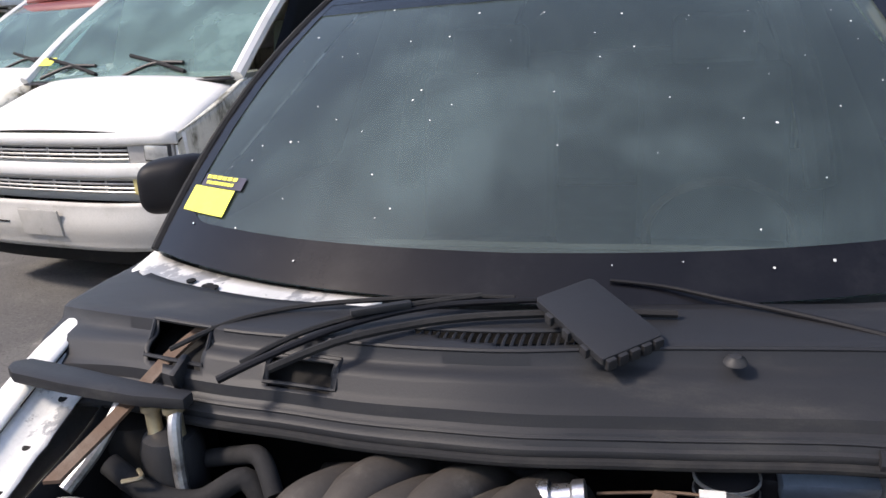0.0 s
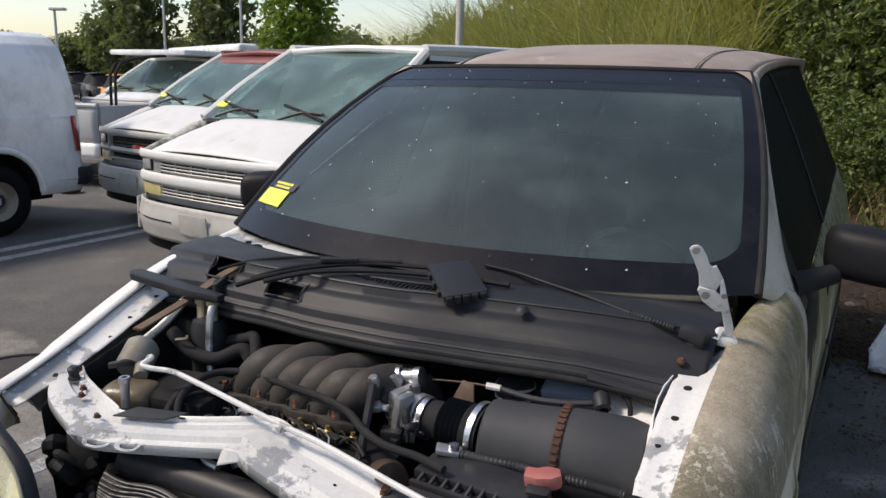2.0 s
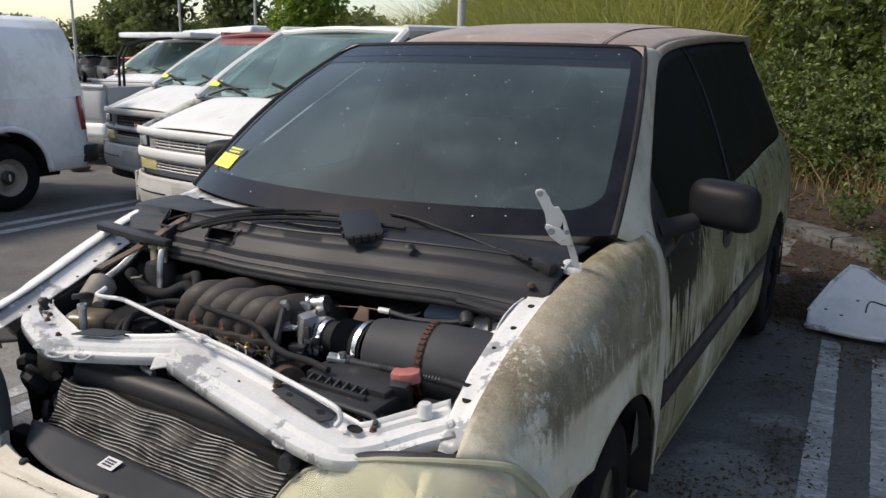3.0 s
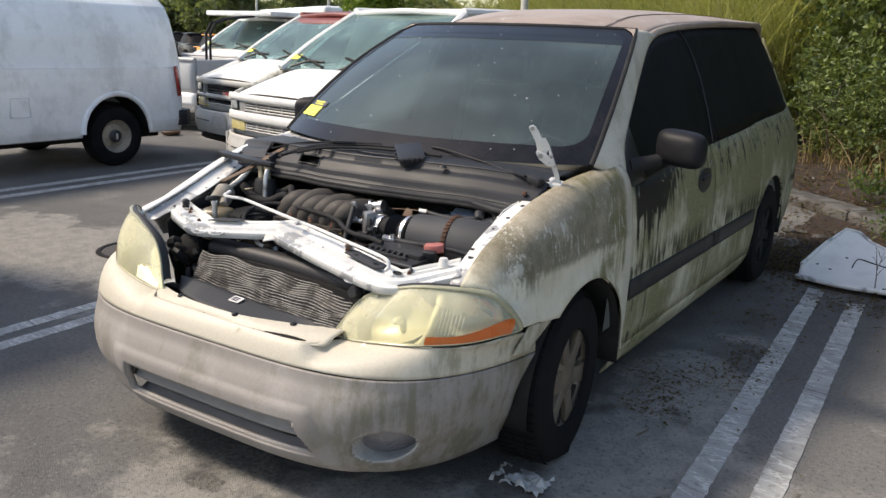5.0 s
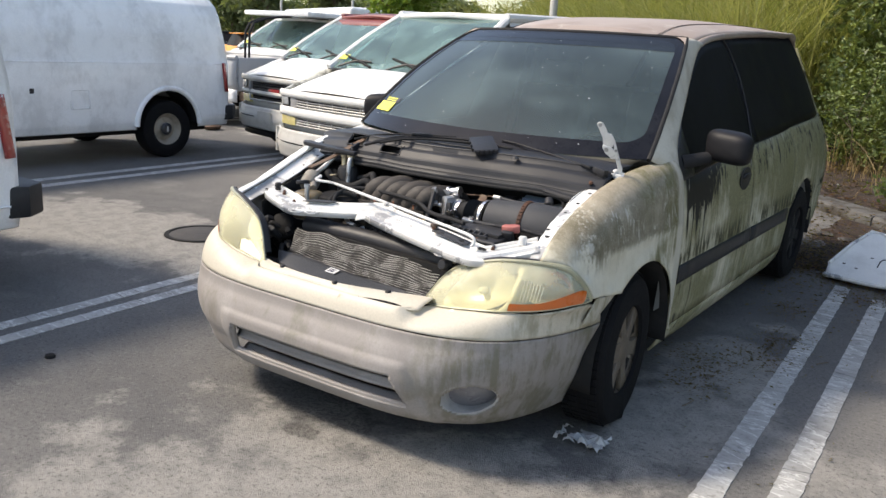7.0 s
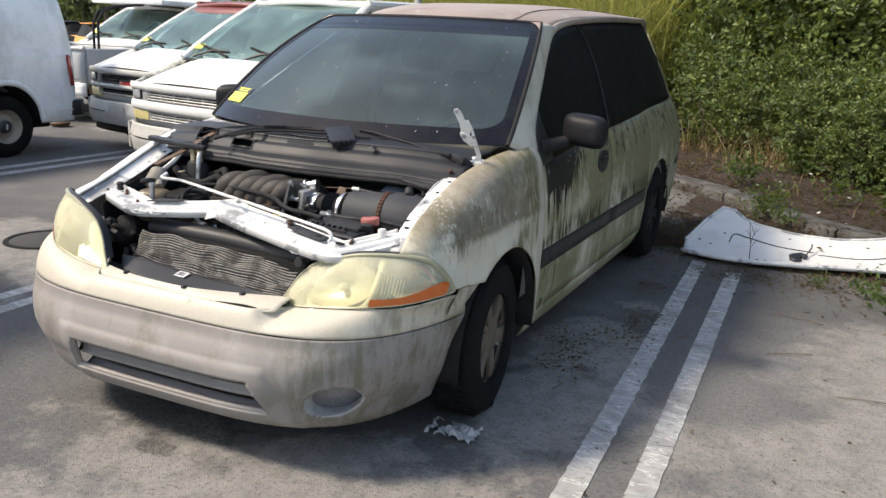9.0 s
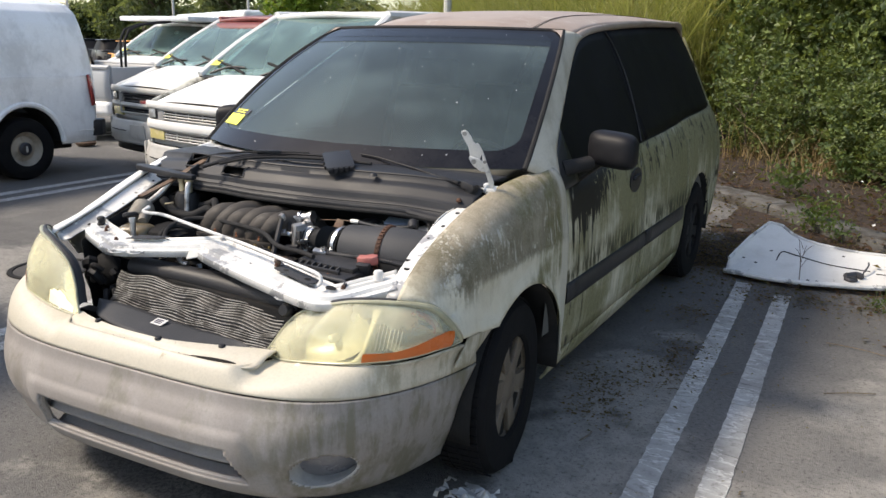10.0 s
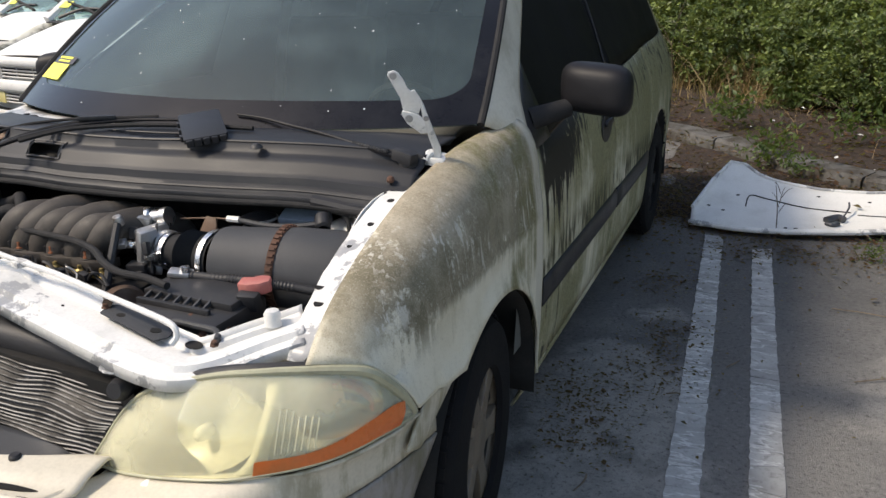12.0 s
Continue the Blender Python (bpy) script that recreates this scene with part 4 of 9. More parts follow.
def pillar_at(s):
    def f(u, v):
        # along the pillar, from screen edge to window edge
        a = screen(0.5 + s * 0.5, u)
        y = lerp(1.475, 2.40, u)
        z = curve1(GL_TOP, max(y, 1.492)) + 0.006
        b = Vector((s * (half(y, z) + 0.001), y, z))
        p = a.lerp(b, v)
        p += Vector((s * 0.5, -0.25, 0.6)).normalized() * 0.007 * math.sin(math.pi * v)
        return p
    return f


def pillar(s):
    return grid(pillar_at(s), 24, 8, flip=s > 0)


for s in (1, -1):
    part("windscreen_pillar", pillar(s), PILLAR, van, thick=0.006, offset=1)
    # black moulding between glass and pillar
    pf = pillar_at(s)
    part("screen_moulding", grid(lambda u, v: pf(u, lerp(0.0, lerp(0.30, 0.12, u), v)) + Vector((s * 0.002, -0.003, 0.004)), 24, 3, flip=s > 0), FRIT, van)
    # rounded upper corner of the glass
    def corner(u, v, s=s):
        th = u * math.pi / 2
        a = Vector((1 - 0.055 + 0.055 * math.cos(th), 0.87 + 0.13 * math.sin(th))).lerp(Vector((1.0, 1.0)), v)
        return screen(0.5 + s * (a.x - 0.5), a.y) + Vector((0, -0.003, 0.008))
    part("glass_corner", grid(corner, 10, 3, flip=s < 0), ROOF, van)
    # body-coloured rail above the side windows
    def rail_f(u, v, s=s):
        y = lerp(2.2, 4.66, u)
        z0 = curve1(GL_TOP, y) - 0.004
        z1 = curve1(GL_TOP, min(max(2.19, y), 4.62)) + 0.032
        z = lerp(z0, z1, v)
        return Vector((s * (lerp(half(y, z0), max(half(y, 1.63), 0.60) - 0.012, v) + 0.008 * math.sin(math.pi * v)), y, z))
    part("roof_rail", grid(rail_f, 30, 5, flip=s < 0), ROOF, van, thick=0.008)
    # black cheater panel below the pillar
    def cheat(u, v, s=s):
        y = lerp(1.497, 1.70, u)
        top = max(curve1(GL_TOP, y) + 0.002, belt(y) + 0.01)
        z = lerp(belt(y) - 0.004, top, v)
        return Vector((s * (half(y, z) + 0.004), y, z))
    part("window_corner_trim", grid(cheat, 6, 6, flip=s < 0), BLACK, van, thick=0.006)

# tail
def tail(u, v):
    a = 2 * u - 1
    z = lerp(0.32, 1.66, v)
    y = 5.0 - 0.06 * abs(a) ** 3 + 0.10 * math.sin(math.pi * min(1, v * 1.6)) - 0.06 * max(0, v - 0.6)
    return Vector((a * half(4.9, z) * 0.995, y, z))


part("tailgate", grid(tail, 20, 20), DOOR, van, thick=0.01)
part("tailgate_trim", grid(lambda u, v: tail(u, v) * 1.0 - Vector((0, 0.12, 0)), 12, 10), INTERIOR, van)
part("rear_bumper", grid(lambda u, v: Vector(((2 * u - 1) * 0.90, 4.96 + 0.10 * math.sin(math.pi * v) - 0.22 * abs(2 * u - 1) ** 4, lerp(0.28, 0.62, v))), 24, 8), BUMP_G, van, thick=0.01)
part("underbody", box((1.64, 3.7, 0.06), pose(0, 2.95, 0.24), 0.01), DARK, van)

# wing mirrors
for s in (1, -1):
    bm = bmesh.new()
    def shell(u, v, s=s):
        th, ph = 2 * math.pi * u, math.pi * v
        e = lambda c, p: math.copysign(abs(c) ** p, c)
        x = 0.113 * e(math.cos(th), 0.50) * e(math.sin(ph), 0.6)
        z = 0.076 * e(math.sin(th), 0.55) * e(math.sin(ph), 0.6)
        y = -0.075 * e(math.cos(ph), 0.8)
        return Vector((s * ((1.062 if s > 0 else 1.030) + x * (1 if s > 0 else 0.72)), 1.705 + y - 0.03 * x / 0.112, 1.160 + z - 0.006 * x / 0.112))
    bm = grid(shell, 28, 14, close_u=True)
    bmesh.ops.remove_doubles(bm, verts=bm.verts, dist=0.0008)
    bmesh.ops.recalc_face_normals(bm, faces=bm.faces)
    mir = part("wing_mirror", bm, MIRRORB, van, "black plastic wing mirror")
    part("mirror_arm", tube([(s * 0.885, 1.60, 1.075), (s * 0.93, 1.635, 1.088), (s * 0.985, 1.68, 1.105)], lambda t: lerp(0.036, 0.028, t), sides=12), RUBBER, mir)


# wheels
def wheel(c, s, steer=0.0, face=None):
    cx, cy, cz = c
    w = part("wheel", lathe([(0.19, -0.085), (0.20, -0.10), (0.262, -0.108), (0.312, -0.098), (0.332, -0.072), (0.336, -0.03), (0.336, 0.03), (0.332, 0.072), (0.312, 0.098), (0.262, 0.108), (0.20, 0.10), (0.19, 0.085)], n=48), TYRE, van, "black tyre" )
    me = w.data
    m = Matrix.Translation(c) @ Matrix.Rotation(radians(steer), 4, "Z") @ Matrix.Rotation(s * radians(90), 4, "Y")
    me.transform(m)
    for v in me.vertices:
        if v.co.z < 0.012:
            v.co.z = 0.012
            v.co.x += 0.012 * (1 if v.co.x > cx else -1)
    grooves = bmesh.new()
    for k in range(60):
        th = 2 * math.pi * k / 60
        for h in (-0.062, -0.022, 0.022, 0.062):
            p = Vector((0.3365 * math.cos(th), 0.3365 * math.sin(th), h))
            q = m @ p
            if q.z > 0.03:
                box((0.006, 0.026, 0.034), m @ (Matrix.Translation(p) @ Matrix.Rotation(th, 4, "Z")), 0, grooves)
    tagged(part("tread", grooves, TYRE, w, smooth=False), kind="stuff")
    # six-spoke wheel cover
    cov = lathe([(0.0, 0.086), (0.05, 0.088), (0.06, 0.082), (0.085, 0.080), (0.10, 0.062), (0.185, 0.054), (0.204, 0.074), (0.216, 0.090), (0.224, 0.090), (0.227, 0.070), (0.21, 0.055)], n=56)
    bmesh.ops.transform(cov, matrix=m, verts=cov.verts)
    face = face or HUBCAP
    cover = part("wheel_cover", cov, face, w, "dirty silver wheel cover with broad spokes and dark openings" if face is HUBCAP else "rear wheel cover coloured near-black for the shade under the body", sharp=50)
    for k in range(6):
        th = 2 * math.pi * k / 6 + 0.3
        rm = m @ Matrix.Rotation(th, 4, "Z")
        part("spoke", slab([(0.06, -0.034), (0.13, -0.030), (0.205, -0.044), (0.212, 0.0), (0.205, 0.044), (0.13, 0.030), (0.06, 0.034)], 0.022, rm @ Matrix.Translation((0, 0, 0.060)), 0.006), face, cover)
        rh = m @ Matrix.Rotation(th + math.pi / 6, 4, "Z")
        part("cover_opening", slab([(0.118, -0.018), (0.196, -0.044), (0.205, 0.0), (0.196, 0.044), (0.118, 0.018)], 0.004, rh @ Matrix.Translation((0, 0, 0.0615)), 0), DARK, cover)
    return w


for s in (1, -1):
    wheel((s * 0.850, 1.03, 0.322), s, 6)
    # rear covers take the near-black rubber to paint in their shade
    wheel((s * 0.845, 4.07, 0.345), s, 0, RUBBER)
    # wheel-arch liners
    for c, nm in ((ARCH_F, 0), (ARCH_R, 1)):
        def liner(u, v, s=s, c=c):
            th = math.pi * (-0.05 + 1.10 * u)
            x = lerp(0.60, half(c[0], 0.6) - 0.006, v)
            return Vector((s * x, c[0] + (ARCH_RAD + 0.004) * math.cos(th), c[1] + (ARCH_RAD + 0.004) * math.sin(th)))
        part("arch_liner", grid(liner, 24, 3, flip=s < 0), DARK, van, thick=0.004)

FOGB = stuff_mat("recess_grey", (0.17, 0.17, 0.185), (0.12, 0.12, 0.135), 0.25, scale=9, coat=0.6)
# front bumper: cream upper, grey lower
PROFILE = [(0.165, 0.075), (0.19, 0.024), (0.215, 0.0), (0.25, -0.016), (0.285, -0.028), (0.33, -0.048), (0.37, -0.054), (0.42, -0.048), (0.46, -0.030), (0.49, -0.012), (0.53, 0.0), (0.56, 0.008)]
WIDE = [(0.165, 0.87), (0.19, 0.885), (0.30, 0.94), (0.37, 0.968), (0.46, 0.992), (0.53, 1.0), (0.66, 1.0)]
END_Y = [(0.165, 0.69), (0.30, 0.68), (0.42, 0.67), (0.49, 0.695), (0.563, 0.755), (0.60, 0.795), (0.625, 0.85)]


def bumper_pt(a, z, push=0.0):
    """a: -1 to 1 from wheel arch to wheel arch, z: height."""
    end = curve1(END_Y, z) if a > 0 else 0.5
    s_end = (1 - (1 - (end - 0.087 - (0.03 if a > 0 else -0.03)) / 1.3355) ** 4) ** (1 / 3.967)
    s = math.sin(a * math.asin(s_end))
    back = curve1(PROFILE, z) * (1 - 0.7 * abs(s) ** 3) + push
    return Vector((s * (NOSE_R if s > 0 else NOSE_L) * curve1(WIDE, z), nose_s(s) + back, z))


FOG_A, FOG_Z, FOG_W, FOG_H = 0.652, 0.296, 0.100, 0.068   # along the bumper, height, half-sizes


def slot_at(a, z):
    for s in (1, -1):
        if ((a - s * FOG_A) / FOG_W) ** 2 + ((z - FOG_Z) / FOG_H) ** 2 < 1:
            return True
    right = lerp(0.44, 0.365, (z - 0.245) / 0.13)
    left = lerp(-0.36, -0.315, (z - 0.245) / 0.13)
    return 0.245 < z < 0.374 and left < a < right


def lower(u, v):
    z = lerp(0.165, 0.528, v)
    a = 2 * u - 1
    p = bumper_pt(a, z)
    # raised surround of the opening
    top = 1 - min(1, max(0, (z - 0.405) / 0.02))
    side = 1 - min(1, max(0, (a - lerp(0.50, 0.40, (z - 0.24) / 0.17)) / 0.025, (-0.36 - a) / 0.03))
    p.y -= 0.010 * top * side
    return p


bump = part("front_bumper", grid(lower, 220, 56, keep=lambda u, v: not slot_at(2 * u - 1, lerp(0.165, 0.528, v))), BUMP_G, van, "front bumper, cream above and faded grey below", thick=0.012, offset=1)


def bumper_rim(a, v):
    """Cream upper bumper, from the seam up to the ledge or the foot of a lamp."""
    low = bumper_pt(a, 0.532, -0.002)
    x = low.x
    rim = Vector((x, max(0.128, nose(x) + 0.035), 0.600))
    if x > 0:
        k = (x - 0.40) / 0.07
        u = curve1([(0.39, 0.0), (0.50, 0.13), (0.66, 0.355), (0.765, 0.50), (0.86, 0.68), (0.905, 0.78), (0.93, 0.87), (0.942, 0.95), (0.948, 1.0)], x)
        foot = lamp_pt(1, u, 0.0) + Vector((0, 0.012, -0.010))
    else:
        k = (-x - 0.34) / 0.06
        foot = lamp_pt(-1, min(1, max(0, (-x - 0.36) / 0.62)), 0.0) + Vector((0, 0.012, -0.008))
    k = min(1, max(0, k))
    top = rim.lerp(foot, k * k * (3 - 2 * k))
    mid = Vector((x, low.y + 0.014, lerp(low.z, top.z, 0.82)))
    return low * (1 - v) ** 2 + mid * 2 * v * (1 - v) + top * v * v


part("bumper_top", grid(lambda u, v: bumper_rim(2 * u - 1, v), 140, 12), BUMP_W, bump, "cream painted upper bumper, cracked and stained", thick=0.008, offset=1)
# strip of upper bumper behind the lamp, under the fender
part("bumper_corner", grid(lambda u, v: Vector((0.952 + 0.006 * math.sin(math.pi * v) - 0.012 * (1 - u), lerp(lerp(0.58, 0.655, u), lerp(0.655, 0.835, u), v), lerp(lerp(0.560, 0.648, u), lerp(0.535, 0.628, u), v))), 10, 10, flip=True), BUMP_W, bump, thick=0.006)
# rounded edge round the opening
slot = [(lerp(-0.36, -0.315, k / 6), lerp(0.245, 0.374, k / 6)) for k in range(7)] + [(lerp(-0.315, 0.365, k / 24), 0.374) for k in range(1, 25)] + [(lerp(0.365, 0.44, k / 6), lerp(0.374, 0.245, k / 6)) for k in range(1, 7)] + [(lerp(0.44, -0.36, k / 24), 0.245) for k in range(1, 25)]
part("slot_edge", tube([bumper_pt(a, z, -0.006) for a, z in slot], 0.011, sides=8, smooth_n=0), BUMP_G, bump)
# slat and lip inside the lower opening
part("bumper_slat", grid(lambda u, v: bumper_pt(lerp(-0.35, 0.41, u), lerp(0.302, 0.330, v), 0.010 + 0.030 * v + 0.004 * math.sin(math.pi * v)), 30, 5), BUMP_G, bump, thick=0.012)
part("bumper_slat", grid(lambda u, v: bumper_pt(lerp(-0.355, 0.435, u), lerp(0.236, 0.256, v), 0.006 + 0.050 * v), 30, 5), BUMP_G, bump, thick=0.01)
# near-black sheet stands in for the shade behind the opening
part("bumper_backing", grid(lambda u, v: bumper_pt(lerp(-0.6, 0.6, u), lerp(0.19, 0.50, v), 0.11), 24, 6), DARK, bump)
for s in (1, -1):
    # oval fog lamp recess, flush with the skin
    def ring(th, grow, deep, f=1.0, s=s):
        a, z = s * (FOG_A + (FOG_W + grow) * f * math.cos(th)), FOG_Z + (FOG_H + grow * 0.9) * f * math.sin(th)
        return bumper_pt(a, z) + Vector((-s * 0.25 * deep, deep, 0.0))
    prof = [(0.018, 0.003), (0.016, -0.008), (0.006, -0.013), (-0.003, -0.008), (-0.007, 0.008), (-0.011, 0.034), (-0.014, 0.048)]
    fog = part("fog_lamp", grid(lambda u, v: ring(2 * math.pi * u, *prof[round(v * 6)]), 44, 6, close_u=True, flip=s > 0), LAMPGREY, bump, "oval fog lamp recess with a grey ring")
    part("fog_lamp_back", grid(lambda u, v: ring(2 * math.pi * u, -0.013, 0.045 - 0.012 * v, 1 - 0.99 * v), 36, 5, close_u=True, flip=s > 0), FOGB, fog)
    # crease from the opening to the recess and beyond it
    part("bumper_crease", tube([bumper_pt(s * q, 0.325 - 0.03 * (q - 0.5), -0.003) for q in (0.47, 0.50, 0.52, 0.535)], 0.007, sides=6), BUMP_G, bump)
    part("bumper_crease", tube([bumper_pt(s * q, 0.306 - 0.10 * (q - 0.77), -0.001) for q in (0.765, 0.81, 0.86, 0.90)], 0.005, sides=6), BUMP_G, bump)


# ledge between the headlamps, where the grille was
def ledge(u, v):
    x = lerp(-0.385, 0.455, u)
    y0 = max(0.128, nose(x) + 0.035) + 0.02 * max(0, (x - 0.40) / 0.055)
    y1 = curve1([(-0.385, 0.222), (-0.30, 0.195), (-0.17, 0.170), (0.0, 0.165), (0.10, 0.177), (0.30, 0.247), (0.40, 0.290), (0.455, 0.30)], x)
    z = 0.5995 - 0.010 * math.sin(math.pi * min(1, v * 2.2)) * (1 - v) + 0.024 * v - 0.016 * max(0, v - 0.85) / 0.15
    return Vector((x, lerp(y0, y1, v), z))


led = part("grille_ledge", grid(ledge, 48, 12), BUMP_W, bump, "cream ledge with dark clips", thick=0.006)
for x in (-0.245, 0.06, 0.285):
    p = ledge((x + 0.385) / 0.84, 0.78)
    part("ledge_clip", lathe([(0.0, 0.007), (0.009, 0.007), (0.012, 0.003), (0.012, -0.002)], Matrix.Translation(p), 12), BLACK, led)
part("ledge_groove", tube([ledge(u, 0.20) + Vector((0, 0, 0.001)) for u in (0.72, 0.80, 0.87, 0.92)], lambda q: 0.001 + 0.006 * math.sin(math.pi * q), sides=6), DARK, led)
# split and flaking edge of the cream skin
rnd = random.Random(21)
for k in range(26):
    u = rnd.choice((rnd.uniform(0.10, 0.45), rnd.uniform(0.5, 0.9), rnd.uniform(0.55, 0.85)))
    p, q = ledge(u, 0.0), ledge(min(1, u + rnd.uniform(0.01, 0.05)), rnd.uniform(0, 0.02))
    off = Vector((0, -rnd.uniform(-0.006, 0.008), 0.002))
    part("skin_crack", tube([p + off, (p + q) / 2 + off + Vector((0, rnd.uniform(-0.003, 0.003), 0.001)), q + off], rnd.uniform(0.0008, 0.0020), sides=4, smooth_n=2), SOIL, led, smooth=False)
part("ledge_fold", tube([ledge(u, 0.10 + 0.05 * math.sin(5 * u)) + Vector((0, 0, 0.0015)) for u in (0.05, 0.2, 0.35, 0.5, 0.62)], 0.0015, sides=5), PILLAR, led)

# headlamps
AMBER_TOP = [(0.40, 0.661), (0.50, 0.669), (0.56, 0.683), (0.61, 0.699), (0.66, 0.709), (0.70, 0.702)]
for s in (1, -1):
    whole = s > 0
    def keep_l(u, v, s=s):
        return s > 0 or not (0.05 < u < 0.22 and 0.03 < v < 0.46 - 1.2 * abs(u - 0.13))
    lamp = part("headlamp", grid(lambda u, v: lamp_pt(s, u, v), 48, 18, flip=s < 0, keep=keep_l), LENS, van, "yellowed headlamp lens" if whole else "yellowed headlamp lens with a broken corner", thick=0.004, offset=-1)
    lamp.visible_shadow = False
    part("lamp_housing", grid(lambda u, v: lamp_pt(s, 0.01 + 0.98 * u, v, -0.085 * (math.sin(math.pi * u) * math.sin(math.pi * v)) ** 0.6 - 0.004), 30, 12, flip=s < 0), LENSD, lamp)
    # main bowl, signal bowl and the wall between them
    def bowl(c, ru, rv, deep):
        def f(a, r):
            th = 2 * math.pi * a
            rr = lerp(0.06, 1.0, r)
            return lamp_pt(s, c[0] + ru * rr * math.cos(th), c[1] + rv * rr * math.sin(th), -0.020 - deep * (1 - rr ** 2))
        return grid(f, 36, 8, close_u=True, flip=s < 0)
    if whole:
        part("reflector_bowl", bowl((0.335, 0.47), 0.20, 0.45, 0.050), REFLECTOR, lamp)
        part("signal_bowl", bowl((0.735, 0.56), 0.13, 0.33, 0.045), AMBERREF, lamp)
        c = lamp_pt(s, 0.34, 0.44, -0.05)
        part("lamp_bulb", lathe([(0.014, -0.02), (0.014, 0.008), (0.009, 0.020), (0.0, 0.024)], along(c, c + Vector((0.05, -1, 0.12))), 14), LENSD, lamp)
        # reflections inside the lens, built as amber and brown arcs
        part("signal_hood", tube([lamp_pt(s, q, v, -0.016) for q, v in ((0.64, 0.84), (0.70, 0.86), (0.76, 0.80), (0.80, 0.66), (0.815, 0.50))], lambda q: 0.003 + 0.006 * math.sin(math.pi * q), sides=8), ORANGE, lamp, "amber reflection shaped as an arc inside the lens")
        part("signal_hood", tube([lamp_pt(s, q, v, -0.018) for q, v in ((0.72, 0.72), (0.77, 0.66), (0.80, 0.60))], 0.007, sides=8), RUSTY, lamp)
        for k in range(7):
            part("lens_flute", tube([lamp_pt(s, 0.565 + 0.016 * k, v, -0.003) for v in (0.22, 0.45, 0.72 - 0.03 * k)], 0.0012, sides=4), LENSD, lamp)
        part("lamp_divider", grid(lambda u, v: lamp_pt(s, lerp(0.508, 0.548, u) + 0.030 * v * v - 0.045 * (1 - u) * (2 * v - 1) ** 4, lerp(0.03, 0.95, v), -0.008 - 0.012 * abs(2 * u - 1) ** 2), 8, 16), LENSD, lamp)
    part("amber_reflector", grid(lambda u, v: (lambda q: lamp_pt(s, (q - 0.035) / 0.722, lerp(0.02, (curve1(AMBER_TOP, q) - curve1(LENS_LOW, q)) / (curve1(LENS_TOP, q) - curve1(LENS_LOW, q)), v), 0.0025))(lerp(0.410, 0.70, u)), 30, 6, flip=s < 0), ORANGE, lamp, "orange side marker")
    part("lens_edge", tube([lamp_pt(s, k / 40, 0.99, 0.0) for k in range(41)], lambda q: 0.004 + 0.007 * min(1, q * 1.3) ** 2 * (1 - max(0, q - 0.9) * 5), sides=8, smooth_n=0), LENSEDGE, lamp)
    part("lens_edge", tube([lamp_pt(s, k / 40, 0.01, 0.0) for k in range(41)], 0.0035, sides=6, smooth_n=0), LENSEDGE, lamp)
    # dark gap and gasket behind the upper edge
    part("lamp_surround", grid(lambda u, v: lamp_pt(s, 0.02 + 0.97 * u, 1.0) + Vector((0, 0.004 + 0.035 * v * (1 - u * 0.8), 0.003 + 0.006 * math.sin(math.pi * v))), 40, 4, flip=s < 0), BLACK, van)
    # shadow gap with pale tabs below the lens
    part("lamp_gap", grid(lambda u, v: lamp_pt(s, 0.03 + 0.40 * u, 0.0) + Vector((0, 0.002 + 0.02 * v, -0.004 - 0.006 * v)), 16, 2, flip=s < 0), DARK, van)
for u, w in ((0.075, 0.022), (0.16, 0.012), (0.24, 0.030)):
    p = lamp_pt(1, u, 0.0)
    part("lamp_tab", box((w, 0.03, 0.009), pose(p.x, p.y - 0.004, p.z - 0.010, 0, 8, 0), 0.003), WHITE, van)

# ---- open engine bay ----
def sweep(center, widths, section, bm=None, n=5):
    """A pressed-metal rail: section of (across, up) pairs, across scaled by width, along a smooth line."""
    bm = bm or bmesh.new()
    line = spline(center, n)
    rings = []
    for i, p in enumerate(line):
        d = line[min(i + 1, len(line) - 1)] - line[max(i - 1, 0)]
        side = Vector((-d.y, d.x, 0)).normalized()
        w = curve1([(k / (len(widths) - 1), v) for k, v in enumerate(widths)], i / (len(line) - 1))
        rings.append([bm.verts.new(p + side * a * w + Vector((0, 0, h))) for a, h in section])
    for a, b in zip(rings, rings[1:]):
        for j in range(len(section) - 1):
            bm.faces.new((a[j], a[j + 1], b[j + 1], b[j]))
    return bm


SUPPORT = [(-0.745, 0.575, 0.825), (-0.63, 0.495, 0.835), (-0.47, 0.435, 0.825), (-0.40, 0.425, 0.818), (-0.23, 0.468, 0.828), (-0.10, 0.51, 0.840), (-0.055, 0.52, 0.846), (0.02, 0.495, 0.838), (0.13, 0.475, 0.826), (0.33, 0.432, 0.812), (0.52, 0.388, 0.800), (0.60, 0.395, 0.798), (0.69, 0.475, 0.822), (0.755, 0.52, 0.842)]
SECT = [(-0.56, -0.034), (-0.545, -0.012), (-0.34, -0.009), (-0.29, 0.003), (0.02, 0.004), (0.07, -0.006), (0.30, -0.007), (0.35, 0.003), (0.50, 0.004), (0.53, 0.018)]
sup = part("radiator_support", sweep(SUPPORT, [0.07, 0.09, 0.095, 0.085, 0.10, 0.115, 0.125, 0.13, 0.12, 0.10, 0.11], SECT), RAIL, van, "bent white steel crossmember with chipped paint", thick=0.003, offset=0, sharp=10)
